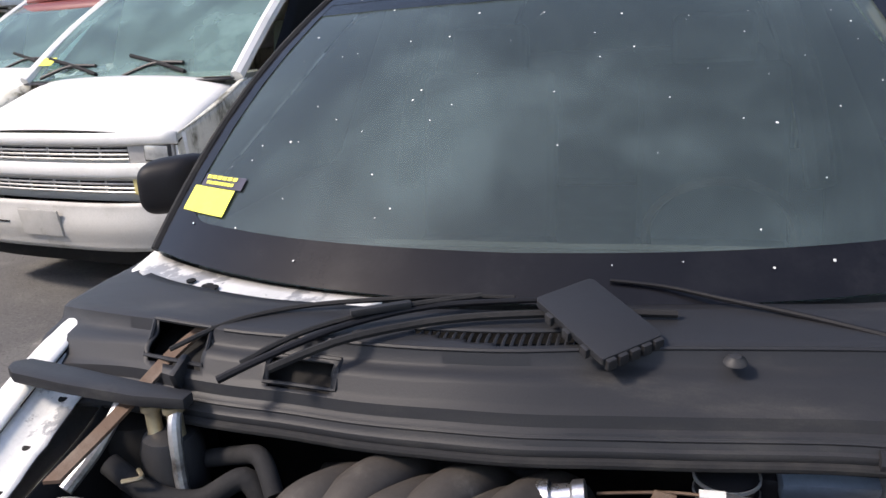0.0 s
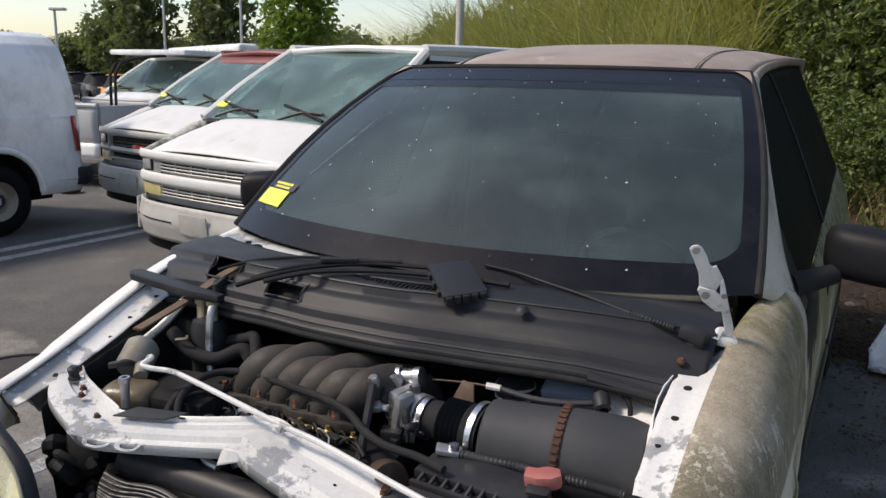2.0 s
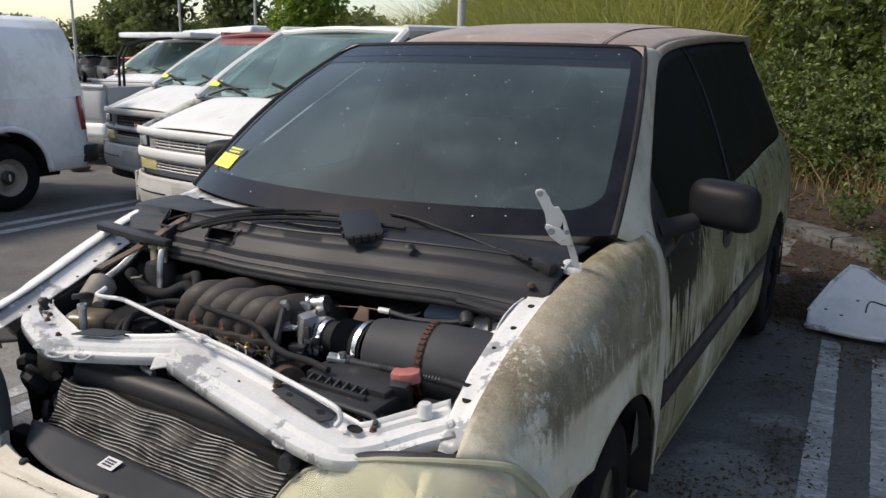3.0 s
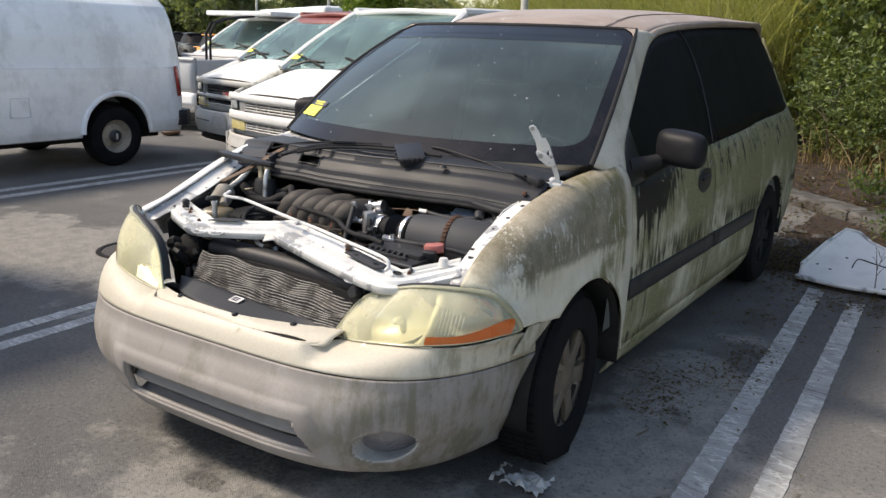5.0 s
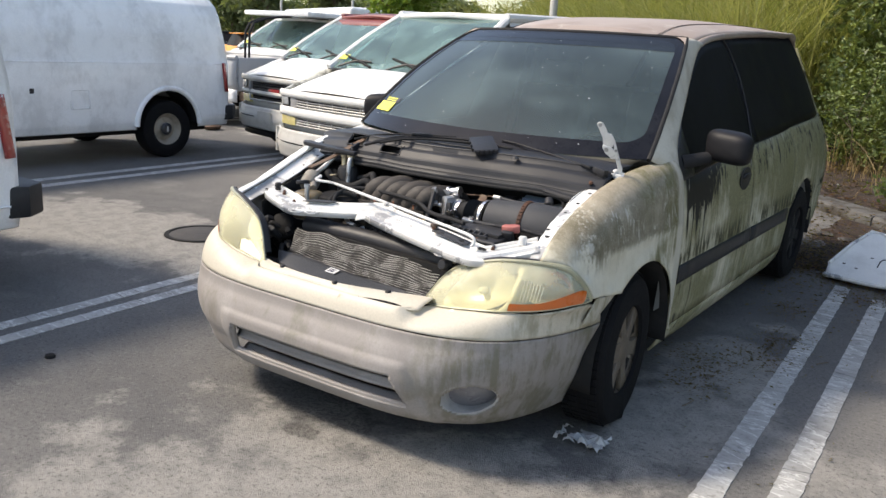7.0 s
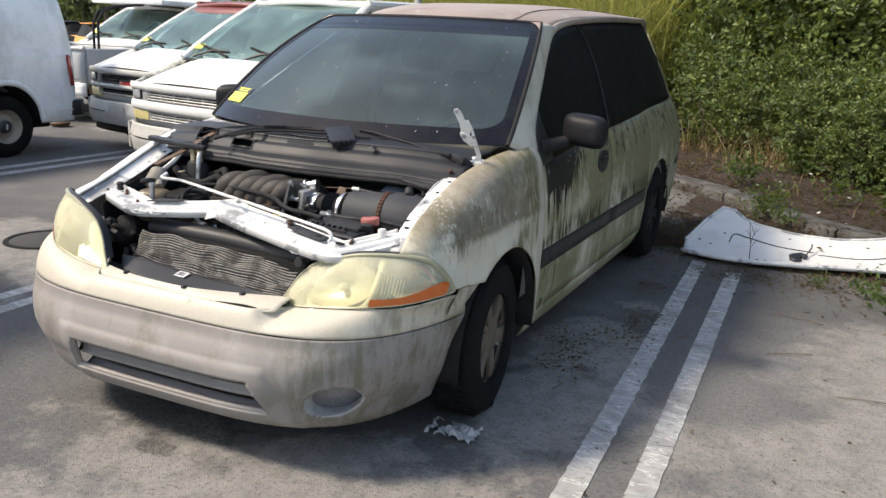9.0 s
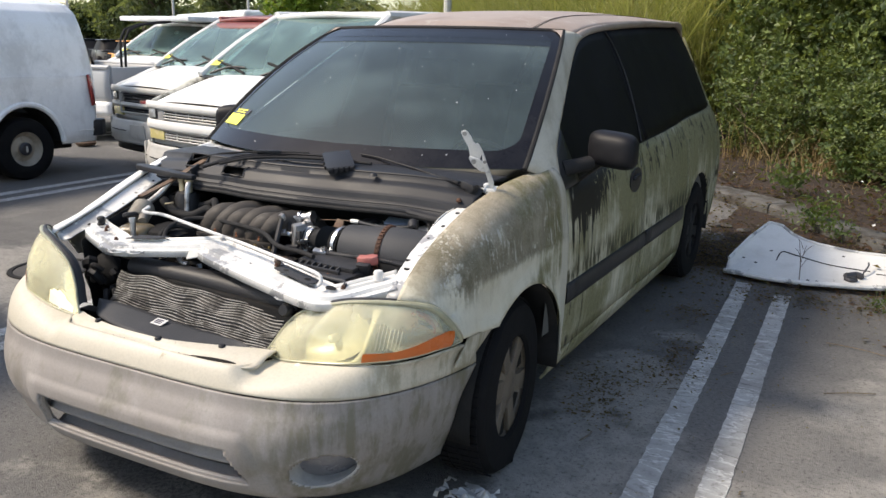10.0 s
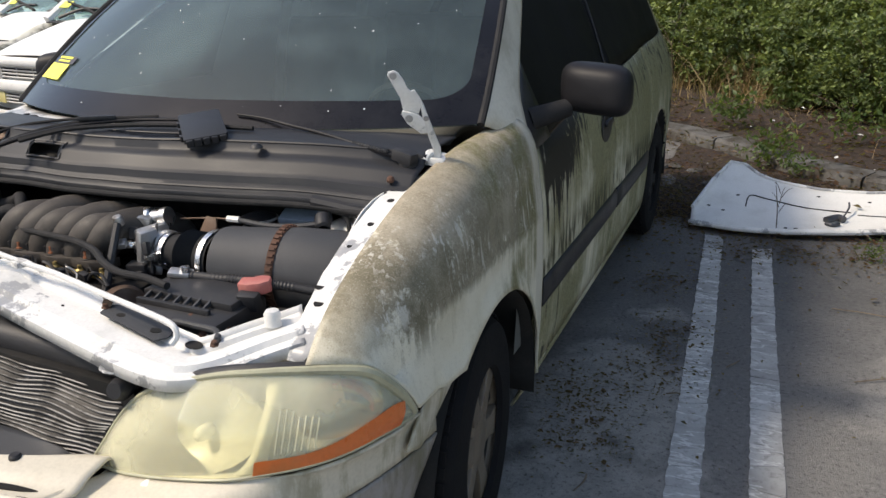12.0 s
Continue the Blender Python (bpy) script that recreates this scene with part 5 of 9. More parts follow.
for c, r in (((0.44, 0.345, 0.775), 0.016), ((-0.385, 0.378, 0.805), 0.019), ((-0.305, 0.392, 0.808), 0.015), ((-0.455, 0.385, 0.81), 0.014)):
    part("support_loop", lathe([(r, 0), (r + 0.007, 0.003), (r + 0.009, 0.0), (r + 0.007, -0.003), (r, 0)], pose(*c, 12, 0, 14), 20, squash=(1.35, 0.8, 1)), RAIL, sup)
# folded tongue at the kink
part("support_fold", grid(lambda u, v: Vector((lerp(-0.085, 0.03, u), 0.452 + 0.02 * u - 0.02 * v * (1 - u), lerp(0.835, 0.802 + 0.03 * u, v))), 6, 6), RAIL, sup, thick=0.003)
part("support_plate", slab([(-0.10, -0.022), (0.09, -0.026), (0.10, 0.0), (0.085, 0.026), (-0.095, 0.030), (-0.115, 0.01)], 0.004, pose(0.405, 0.452, 0.8165, 2, 4, -14), 0.0015), AIRBOX, sup, "bare grey plate with holes")
part("support_plate", slab([(-0.085, -0.028), (0.05, -0.026), (0.085, 0.016), (-0.06, 0.028)], 0.004, pose(-0.335, 0.488, 0.838, 0, -4, 12), 0.0015), AIRBOX, sup)
for x, y, z, r, m in ((0.352, 0.462, 0.823, 0.011, DARK), (0.462, 0.438, 0.816, 0.013, DARK), (0.565, 0.425, 0.8065, 0.020, DARK), (-0.26, 0.505, 0.841, 0.010, DARK), (-0.66, 0.525, 0.842, 0.011, DARK), (0.20, 0.455, 0.826, 0.004, DARK)):
    part("support_hole", slab(circle(r, 16, sy=0.75), 0.0015, pose(x, y, z, 0, 4, -14)), m, sup)
part("rubber_bump_stop", lathe([(0.016, 0.0), (0.018, 0.004), (0.015, 0.012), (0.017, 0.026), (0.013, 0.034), (0.0, 0.035)], pose(0.69, 0.512, 0.83), 18), RAIL, sup)
part("rubber_bump_stop", lathe([(0.014, 0.0), (0.016, 0.004), (0.012, 0.012), (0.016, 0.03), (0.010, 0.036), (0.0, 0.036)], pose(-0.672, 0.54, 0.835), 18), BLACK, sup)
for x, y, z in ((0.61, 0.43, 0.812), (-0.56, 0.475, 0.838), (0.30, 0.475, 0.828), (-0.45, 0.43, 0.826), (-0.585, 0.50, 0.842)):
    part("rusty_bolt", lathe([(0.009, 0.0), (0.009, 0.003), (0.006, 0.004), (0.006, 0.010), (0.0, 0.011)], pose(x, y, z, 8, 5), 6), RUST, sup)
part("hinge_pin", tube([(0.255, 0.525, 0.828), (0.29, 0.495, 0.836), (0.305, 0.475, 0.838)], 0.010, sides=8), RUSTY, sup)

# white prop rod
ROD = [(-0.452, 0.572, 0.905), (-0.447, 0.585, 0.925), (-0.425, 0.572, 0.930), (-0.435, 0.552, 0.918), (-0.405, 0.555, 0.914), (-0.36, 0.566, 0.913), (-0.30, 0.563, 0.909), (0.006, 0.520, 0.884), (0.12, 0.512, 0.872), (0.30, 0.470, 0.862), (0.44, 0.437, 0.855), (0.52, 0.420, 0.846), (0.535, 0.414, 0.826), (0.528, 0.405, 0.812)]
part("bonnet_prop_rod", tube(ROD, 0.0065, sides=8, smooth_n=5), RAIL, van, "white painted prop rod")
part("prop_clip", box((0.03, 0.02, 0.014), pose(0.012, 0.518, 0.876, 0, 0, -15), 0.003), RAIL, van)

# inner wings
def inner_rail(s):
    def f(u, v):
        y = lerp(0.44, 1.22, u)
        xo = curve1(EDGE_X, y) + 0.004
        xi = xo - curve1([(0.44, 0.055), (0.62, 0.075), (0.9, 0.085), (1.22, 0.06)], y) + 0.006 * noise.noise(Vector((y * 40, 3.0 * s, 0)))
        z = curve1(EDGE_Z if s > 0 else EDGE_ZL, y) - 0.008 - 0.022 * min(1, v * 2.5)
        return Vector((s * lerp(xo, xi, v), y, z))
    return grid(f, 36, 6, flip=s > 0)


for s in (1, -1):
    rl = part("inner_wing_rail", inner_rail(s), RAIL, van, "white inner wing rail with holes", thick=0.003)
    # passenger side near-black: the shade there is put into its colour
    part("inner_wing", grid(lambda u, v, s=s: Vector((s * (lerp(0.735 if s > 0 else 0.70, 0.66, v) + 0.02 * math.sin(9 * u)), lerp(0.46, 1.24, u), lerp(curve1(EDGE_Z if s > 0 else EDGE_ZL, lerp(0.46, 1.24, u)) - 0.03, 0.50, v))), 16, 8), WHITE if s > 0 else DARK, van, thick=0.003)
    for y, dx, r in ((0.56, 0.03, 0.011), (0.60, 0.05, 0.010), (0.72, 0.045, 0.006), (0.80, 0.035, 0.008), (0.90, 0.035, 0.009), (0.985, 0.03, 0.007), (1.06, 0.04, 0.006)):
        part("rail_hole", slab(circle(r, 14), 0.002, pose(s * (curve1(EDGE_X, y) - 0.012 - dx), y, curve1(EDGE_Z if s > 0 else EDGE_ZL, y) - 0.0285, 14, 0, 0)), DARK, rl)
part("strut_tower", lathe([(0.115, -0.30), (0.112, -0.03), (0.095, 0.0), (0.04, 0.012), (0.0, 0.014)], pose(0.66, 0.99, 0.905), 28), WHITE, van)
# passenger tower near-black too, shade included in the colour
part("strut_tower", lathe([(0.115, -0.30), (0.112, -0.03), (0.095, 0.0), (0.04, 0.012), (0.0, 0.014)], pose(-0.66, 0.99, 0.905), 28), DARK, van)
# near-black walls and floor carry the shade deep in the bay
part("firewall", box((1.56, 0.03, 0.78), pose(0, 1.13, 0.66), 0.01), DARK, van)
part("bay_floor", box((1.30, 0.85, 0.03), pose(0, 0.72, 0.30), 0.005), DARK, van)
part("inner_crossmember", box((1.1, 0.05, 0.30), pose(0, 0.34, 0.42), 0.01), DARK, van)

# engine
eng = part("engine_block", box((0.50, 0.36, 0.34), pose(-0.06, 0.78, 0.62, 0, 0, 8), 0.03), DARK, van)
RUSTO = stuff_mat("orange_rust", (0.22, 0.075, 0.03), (0.13, 0.05, 0.025), 0.85, scale=60, bump=0.4)
# six staggered intake runners
for k in range(6):
    xt, yt, zt = (-0.215, -0.145, -0.090, -0.025, 0.030, 0.085)[k], 0.775 + 0.035 * (k % 2), 0.884 + 0.012 * (k % 2) - 0.003 * k
    xb = -0.275 + 0.060 * k
    path = [(xb - 0.01, 0.735, 0.79), (xb, 0.738, 0.835), (lerp(xb, xt, 0.55), lerp(0.738, yt, 0.25), 0.880 + 0.004 * (k % 2)), (xt, yt, zt + 0.012), (xt + 0.035, yt + 0.065, zt - 0.004), (xt + 0.055, yt + 0.105, 0.84), (xt + 0.06, yt + 0.115, 0.79)]
    part("intake_runner", tube(path, lambda q: 0.045 - 0.008 * abs(2 * q - 1) ** 2, sides=18, smooth_n=6), INTAKE, eng, "dusty dark ribbed intake runner")
part("plenum", tube([(-0.27, 0.905, 0.82), (-0.1, 0.93, 0.825), (0.10, 0.945, 0.825)], 0.05, sides=16), INTAKE, eng)
# scalloped flange with truss ribs and rusty bolts
edge = [(-0.335 + 0.0345 * k, 0.694 - 0.014 * abs(math.sin(k * 1.047))) for k in range(13)]
fl = part("intake_flange", slab(edge + [(0.085, 0.745), (-0.335, 0.755)], 0.024, pose(0, 0, 0.806), 0.004), INTAKE, eng)
for k in range(26):
    x = -0.325 + 0.0155 * k
    part("flange_rib", box((0.0028, 0.034, 0.020), pose(x, 0.712, 0.838, 0, 0, 38 if k % 2 else -38), 0.0006), INTAKE, fl)
for x in (-0.318, -0.205, -0.095, 0.020):
    part("rusty_bolt", lathe([(0.009, 0), (0.009, 0.004), (0.006, 0.005), (0.006, 0.018), (0.0, 0.019)], pose(x, 0.702, 0.832), 6), RUSTO, fl)
    part("flange_boss", lathe([(0.014, -0.03), (0.014, 0.002), (0.0, 0.003)], pose(x, 0.700, 0.83), 14), INTAKE, fl)
part("valve_cover", box((0.42, 0.12, 0.10), pose(-0.09, 0.635, 0.705, 14, 0, 4), 0.018), DARK, eng)
brassy = stuff_mat("brass_rail", (0.40, 0.29, 0.10), (0.28, 0.20, 0.08), 0.4, metal=0.7, scale=14)
part("fuel_rail", tube([(-0.02, 0.645, 0.775), (0.06, 0.63, 0.768), (0.14, 0.615, 0.760)], 0.008, sides=10), brassy, eng, "dull brass fuel rail")
part("fuel_rail", tube([(-0.28, 0.650, 0.775), (-0.16, 0.650, 0.78), (-0.05, 0.645, 0.776)], 0.009, sides=10), RUSTY, eng)
rnd = random.Random(9)
for k in range(64):
    a = Vector((rnd.uniform(-0.34, 0.22), rnd.uniform(0.53, 0.68), rnd.uniform(0.70, 0.775)))
    b = a + Vector((rnd.uniform(-0.14, 0.14), rnd.uniform(-0.05, 0.06), rnd.uniform(-0.04, 0.04)))
    mid = (a + b) / 2 + Vector((rnd.uniform(-0.02, 0.02), 0, rnd.uniform(0.0, 0.035)))
    thin = rnd.random() < 0.6
    part("wiring", tube([a, mid, b], rnd.uniform(0.0018, 0.0035) if thin else rnd.uniform(0.005, 0.010), sides=6, smooth_n=4), rnd.choice((BLACK, RUBBER, BLACK, RUSTY, AIRBOX, BLACK, DARK)), eng)
for x, y in ((-0.26, 0.655), (-0.10, 0.66), (-0.19, 0.64)):
    part("wire_loop", tube([(x - 0.022, y, 0.765), (x - 0.018, y - 0.006, 0.80), (x, y - 0.01, 0.812), (x + 0.018, y - 0.006, 0.80), (x + 0.024, y, 0.765)], 0.0022, sides=6), AIRBOX, eng)
for k in range(18):
    p = (rnd.uniform(-0.31, 0.20), rnd.uniform(0.54, 0.66), rnd.uniform(0.73, 0.785))
    part("connector", box((rnd.uniform(0.015, 0.05), rnd.uniform(0.014, 0.03), rnd.uniform(0.012, 0.026)), pose(*p, rnd.uniform(-30, 30), rnd.uniform(-30, 30), rnd.uniform(0, 90)), 0.003), rnd.choice((BLACK, DARK, RUSTY, AIRBOX, BLACK, ALU)), eng)
part("corrugated_loom", tube([(-0.32, 0.60, 0.77), (-0.27, 0.57, 0.795), (-0.21, 0.555, 0.785), (-0.14, 0.56, 0.77)], 0.010, sides=10, smooth_n=14, ridged=0.16), BLACK, eng)
part("connector", box((0.065, 0.028, 0.022), pose(-0.13, 0.625, 0.795, 8, 6, 12), 0.004), AIRBOX, eng)
# loose wires, plugs and brass fittings below the manifold
wr_rnd = random.Random(77)
for k in range(12):
    x, y = -0.26 + 0.030 * k + wr_rnd.uniform(-0.01, 0.01), 0.655 + wr_rnd.uniform(-0.02, 0.035)
    pts = [(x, y, 0.800), (x + wr_rnd.uniform(0.0, 0.03), y - 0.01, 0.822 + wr_rnd.uniform(0, 0.014)), (x + wr_rnd.uniform(0.03, 0.06), y - wr_rnd.uniform(0.0, 0.03), 0.815), (x + wr_rnd.uniform(0.05, 0.09), y - wr_rnd.uniform(0.02, 0.04), 0.798)]
    part("wire_loop", tube(pts, wr_rnd.choice((0.0022, 0.003, 0.0045)), sides=6), wr_rnd.choice((BLACK, RUBBER, RUBBER, CHROMEG)), eng)
for x, y, a, m in ((-0.215, 0.655, 20, CHROMEG), (-0.15, 0.640, -30, BLACK), (-0.09, 0.650, 15, RUSTO), (-0.03, 0.655, 40, BLACK), (0.055, 0.655, -20, BLACK)):
    part("connector", box((0.034, 0.018, 0.016), pose(x, y, 0.806, 8, 0, a), 0.003), m, eng)
part("fuel_rail", tube([(-0.10, 0.682, 0.802), (-0.02, 0.678, 0.803), (0.05, 0.672, 0.802), (0.115, 0.668, 0.800)], 0.006, sides=8), BRASS, eng, "dull brass fuel rail")
for x in (-0.06, 0.02, 0.09):
    part("rail_fitting", lathe([(0.010, -0.008), (0.011, 0.004), (0.006, 0.008), (0.005, 0.016), (0, 0.017)], pose(x, 0.675, 0.806), 12), BRASS, eng)
part("injector_plug", tube([(0.035, 0.60, 0.79), (0.07, 0.585, 0.775), (0.10, 0.578, 0.755)], 0.016, sides=10), BLACK, eng)
part("pulley", lathe([(0.0, 0.0), (0.05, 0.0), (0.058, 0.008), (0.05, 0.014), (0.058, 0.022), (0.05, 0.03), (0.0, 0.03)], along((0.215, 0.60, 0.76), (0.30, 0.57, 0.79)), 28), RUSTY, eng, "rusty pulley")

# long black hose across the engine
part("heater_hose", tube([(-0.27, 0.50, 0.80), (-0.32, 0.555, 0.85), (-0.340, 0.64, 0.872), (-0.31, 0.70, 0.878), (-0.24, 0.718, 0.880), (-0.12, 0.705, 0.880), (0.0, 0.695, 0.875), (0.08, 0.672, 0.868), (0.15, 0.63, 0.858), (0.22, 0.605, 0.852), (0.30, 0.60, 0.850), (0.37, 0.585, 0.846)], 0.009, sides=10), RUBBER, van, "black rubber hose")
part("heater_hose", tube([(-0.33, 0.50, 0.74), (-0.345, 0.55, 0.83), (-0.34, 0.62, 0.86), (-0.28, 0.66, 0.85)], 0.012, sides=10), RUBBER, van)
part("hose_end", tube([(-0.195, 0.495, 0.79), (-0.16, 0.475, 0.775), (-0.12, 0.47, 0.77)], 0.009, sides=8), ALU, van)

# throttle body
tb = part("throttle_body", lathe([(0.0, -0.01), (0.042, -0.01), (0.044, 0.0), (0.040, 0.01), (0.040, 0.055), (0.046, 0.058), (0.046, 0.075), (0.036, 0.078), (0.0, 0.078)], along((0.135, 0.80, 0.852), (0.24, 0.782, 0.849)), 26), ALU, van, "bare cast aluminium throttle body")
part("idle_valve", lathe([(0.0, 0), (0.026, 0.0), (0.028, 0.006), (0.028, 0.03), (0.020, 0.034), (0.020, 0.06), (0.024, 0.064), (0.024, 0.08), (0.0, 0.081)], along((0.095, 0.830, 0.905), (0.185, 0.838, 0.92)), 18), STEEL, tb)
part("valve_block", box((0.055, 0.05, 0.055), pose(0.105, 0.815, 0.90, 10, 14, 20), 0.010), ALU, tb)
part("throttle_flange", box((0.03, 0.09, 0.09), pose(0.155, 0.79, 0.86, 0, 0, -10), 0.012), ALU, tb)
part("throttle_bracket", box((0.02, 0.05, 0.11), pose(0.175, 0.745, 0.855, 0, 10, -12), 0.006), ALU, tb)
for k in range(6):
    part("throttle_bolt", lathe([(0.009, 0), (0.009, 0.012), (0, 0.013)], along((0.15 + 0.012 * (k % 3), 0.735 + 0.02 * (k // 3), 0.80 + 0.028 * k / 2), (0.16, 0.55, 0.85)), 6), (STEEL, RUST, ALU)[k % 3], tb)
rt = random.Random(77)
for k in range(14):
    p = (rt.uniform(0.12, 0.21), rt.uniform(0.70, 0.78), rt.uniform(0.79, 0.89))
    part("throttle_fitting", box((rt.uniform(0.012, 0.03), rt.uniform(0.012, 0.03), rt.uniform(0.01, 0.035)), pose(*p, rt.uniform(-20, 20), rt.uniform(-20, 20), rt.uniform(0, 90)), 0.003), rt.choice((ALU, BLACK, ALU, STEEL, BLACK)), tb)
part("throttle_lead", tube([(0.165, 0.80, 0.905), (0.19, 0.765, 0.89), (0.195, 0.735, 0.85), (0.205, 0.72, 0.81)], 0.0035, sides=6), BLACK, tb)
part("throttle_plug", box((0.05, 0.035, 0.035), pose(0.165, 0.72, 0.815, 5, 0, 15), 0.006), BLACK, tb)
part("dipstick_tube", tube([(0.105, 0.735, 0.925), (0.118, 0.69, 0.86), (0.130, 0.64, 0.78), (0.135, 0.60, 0.70)], 0.010, sides=8), BLACK, van)
part("dipstick_cap", lathe([(0.013, -0.01), (0.014, 0.006), (0.010, 0.014), (0, 0.015)], pose(0.104, 0.738, 0.925, 20, 0, 0), 14), ALU, van)

# air intake tube with bellows, clamps and filter drum
A, B = Vector((0.215, 0.782, 0.848)), Vector((0.365, 0.770, 0.848))
prof = [(0.043, 0.0), (0.045, 0.05)]
for k in range(6):
    prof += [(0.046, 0.056 + k * 0.012), (0.060, 0.062 + k * 0.012)]
prof += [(0.056, 0.135), (0.066, 0.142), (0.066, 0.165)]
part("intake_bellows", lathe(prof, along(A, B), 30), RUBBER, van, "black ribbed rubber intake bellows")
for p, r in ((A.lerp(B, 0.06), 0.046), (A.lerp(B, 1.0), 0.068)):
    clamp = part("hose_clamp", lathe([(r, -0.006), (r + 0.003, -0.007), (r + 0.003, 0.007), (r, 0.006), (r, -0.006)], along(p, p + (B - A)), 32), STEEL, van, "bright steel hose clamp")
    part("clamp_screw", lathe([(0.0, -0.012), (0.006, -0.012), (0.006, 0.012), (0.0, 0.012)], pose(p.x, p.y - r * 0.8, p.z - r * 0.45, 0, 90, 20), 10), STEEL, clamp)
C, D = Vector((0.372, 0.772, 0.845)), Vector((0.735, 0.825, 0.825))
drum = part("air_filter_drum", lathe([(0.0, -0.002), (0.070, 0.0), (0.080, 0.006), (0.084, 0.02), (0.094, 0.16), (0.096, 0.165), (0.10, 0.19), (0.104, 0.30), (0.096, 0.335), (0.07, 0.352), (0.0, 0.358)], along(C, D), 40), AIRBOX, van, "grey-black plastic air filter drum")
ax = (D - C).normalized()
ring_c = C + ax * 0.168
part("drum_band", lathe([(0.096, -0.010), (0.101, -0.009), (0.101, 0.009), (0.096, 0.010)], along(ring_c, ring_c + ax), 44), RUST, drum, "rusty clamping band")
mring = along(ring_c, ring_c + ax)
for k in range(40):
    th = 2 * math.pi * k / 40
    part("band_tooth", box((0.006, 0.009, 0.014), mring @ Matrix.Rotation(th, 4, "Z") @ Matrix.Translation((0.102, 0, 0)), 0.001), RUST, drum, smooth=False)

# battery and tray
bat = part("battery", box((0.25, 0.175, 0.16), pose(0.435, 0.595, 0.735, 2, 0, -3), 0.010), BLACK, van, "dirty black car battery")
part("battery_lid", box((0.245, 0.10, 0.022), pose(0.425, 0.63, 0.822, 3, 0, -3), 0.005), BLACK, bat)
for k in range(7):
    part("lid_rib", box((0.006, 0.035, 0.010), pose(0.325 + 0.027 * k, 0.568, 0.822, 20, 0, -3), 0.002), AIRBOX, bat)
part("lid_ledge", box((0.20, 0.012, 0.014), pose(0.41, 0.55, 0.818, 0, 0, -3), 0.003), BLACK, bat)
part("terminal_clamp", box((0.055, 0.035, 0.012), pose(0.335, 0.672, 0.842, 5, 8, 25), 0.004), ALU, bat)
part("terminal_clamp", lathe([(0, 0), (0.012, 0), (0.011, 0.016), (0, 0.017)], pose(0.345, 0.675, 0.842), 14), STEEL, bat)
cap = part("terminal_cover", slab([(-0.034, -0.018), (-0.006, -0.026), (0.022, -0.022), (0.040, -0.008), (0.034, 0.018), (0.006, 0.024), (-0.010, 0.016), (-0.036, 0.018)], 0.030, pose(0.553, 0.655, 0.832, 6, -6, 10), 0.007), RED, bat, "faded red terminal cover")
part("cover_skirt", slab([(-0.022, -0.012), (0.022, -0.012), (0.026, 0.012), (-0.024, 0.014)], 0.04, pose(0.555, 0.625, 0.803, 14, 0, 8), 0.005), BLACK, cap)
part("convoluted_tube", tube([(0.36, 0.675, 0.838), (0.42, 0.685, 0.835), (0.48, 0.688, 0.838), (0.53, 0.675, 0.843)], 0.012, sides=10, smooth_n=12, ridged=0.14), BLACK, bat)
part("convoluted_tube", tube([(0.585, 0.668, 0.848), (0.63, 0.682, 0.842), (0.70, 0.70, 0.83)], 0.011, sides=10, smooth_n=14, ridged=0.14), BLACK, bat)
part("fuse_box", box((0.10, 0.12, 0.10), pose(0.66, 0.60, 0.755, 0, 0, 5), 0.008), BLACK, van)
for k, m in enumerate((BLACK, RUSTY, BLACK, BLACK)):
    part("fuse", box((0.018, 0.024, 0.014), pose(0.635 + 0.02 * k, 0.585, 0.81, 0, 0, 8), 0.003), m, van)
for k in range(12):
    p = (rnd.uniform(0.38, 0.56), rnd.uniform(0.485, 0.555), rnd.uniform(0.775, 0.80))
    part("loose_fitting", lathe([(0.004, 0), (0.012, 0.0), (0.013, 0.008), (0.007, 0.012), (0.007, 0.022), (0.0, 0.023)], pose(*p, rnd.uniform(-40, 40), rnd.uniform(-40, 40), 0), 10), rnd.choice((RUST, ALU, BLACK, DARK, RUSTY)), van)
part("battery_tray", box((0.30, 0.26, 0.02), pose(0.44, 0.57, 0.645), 0.006), DARK, van)
part("battery_cable", tube([(0.44, 0.505, 0.802), (0.47, 0.492, 0.815), (0.52, 0.488, 0.815), (0.58, 0.475, 0.818), (0.605, 0.445, 0.815)], 0.007, sides=8), AIRBOX, van)

# brake reservoir, blue-grey module, throttle cable and plug
br = part("brake_reservoir", lathe([(0.0, -0.10), (0.045, -0.10), (0.045, -0.02), (0.040, -0.018), (0.040, 0.0), (0.046, 0.002), (0.046, 0.012), (0.040, 0.014), (0.040, 0.026), (0.044, 0.028), (0.044, 0.038), (0.030, 0.044), (0.0, 0.046)], pose(0.365, 0.948, 0.868), 26), BLACK, van, "dark reservoir with pale rings")
for z in (0.872, 0.898):
    part("reservoir_ring", lathe([(0.0455, -0.003), (0.0485, -0.002), (0.0485, 0.003), (0.0455, 0.003)], pose(0.365, 0.948, z + 0.003), 26), VANBUMP, br)
part("control_module", box((0.13, 0.05, 0.045), pose(0.50, 0.955, 0.902, 20, 0, 5), 0.006), stuff_mat("module_blue", (0.16, 0.20, 0.25), (0.12, 0.15, 0.19), 0.5, scale=10), van, "blue-grey plastic module")
part("module_post", box((0.06, 0.05, 0.20), pose(0.44, 0.975, 0.80), 0.01), BLACK, van)
part("throttle_cable", tube([(0.185, 0.865, 0.905), (0.28, 0.875, 0.912), (0.33, 0.872, 0.915)], 0.0025, sides=6), RUSTY, van)
part("throttle_cable", tube([(0.325, 0.872, 0.916), (0.36, 0.873, 0.916)], 0.008, sides=8), RAIL, van)
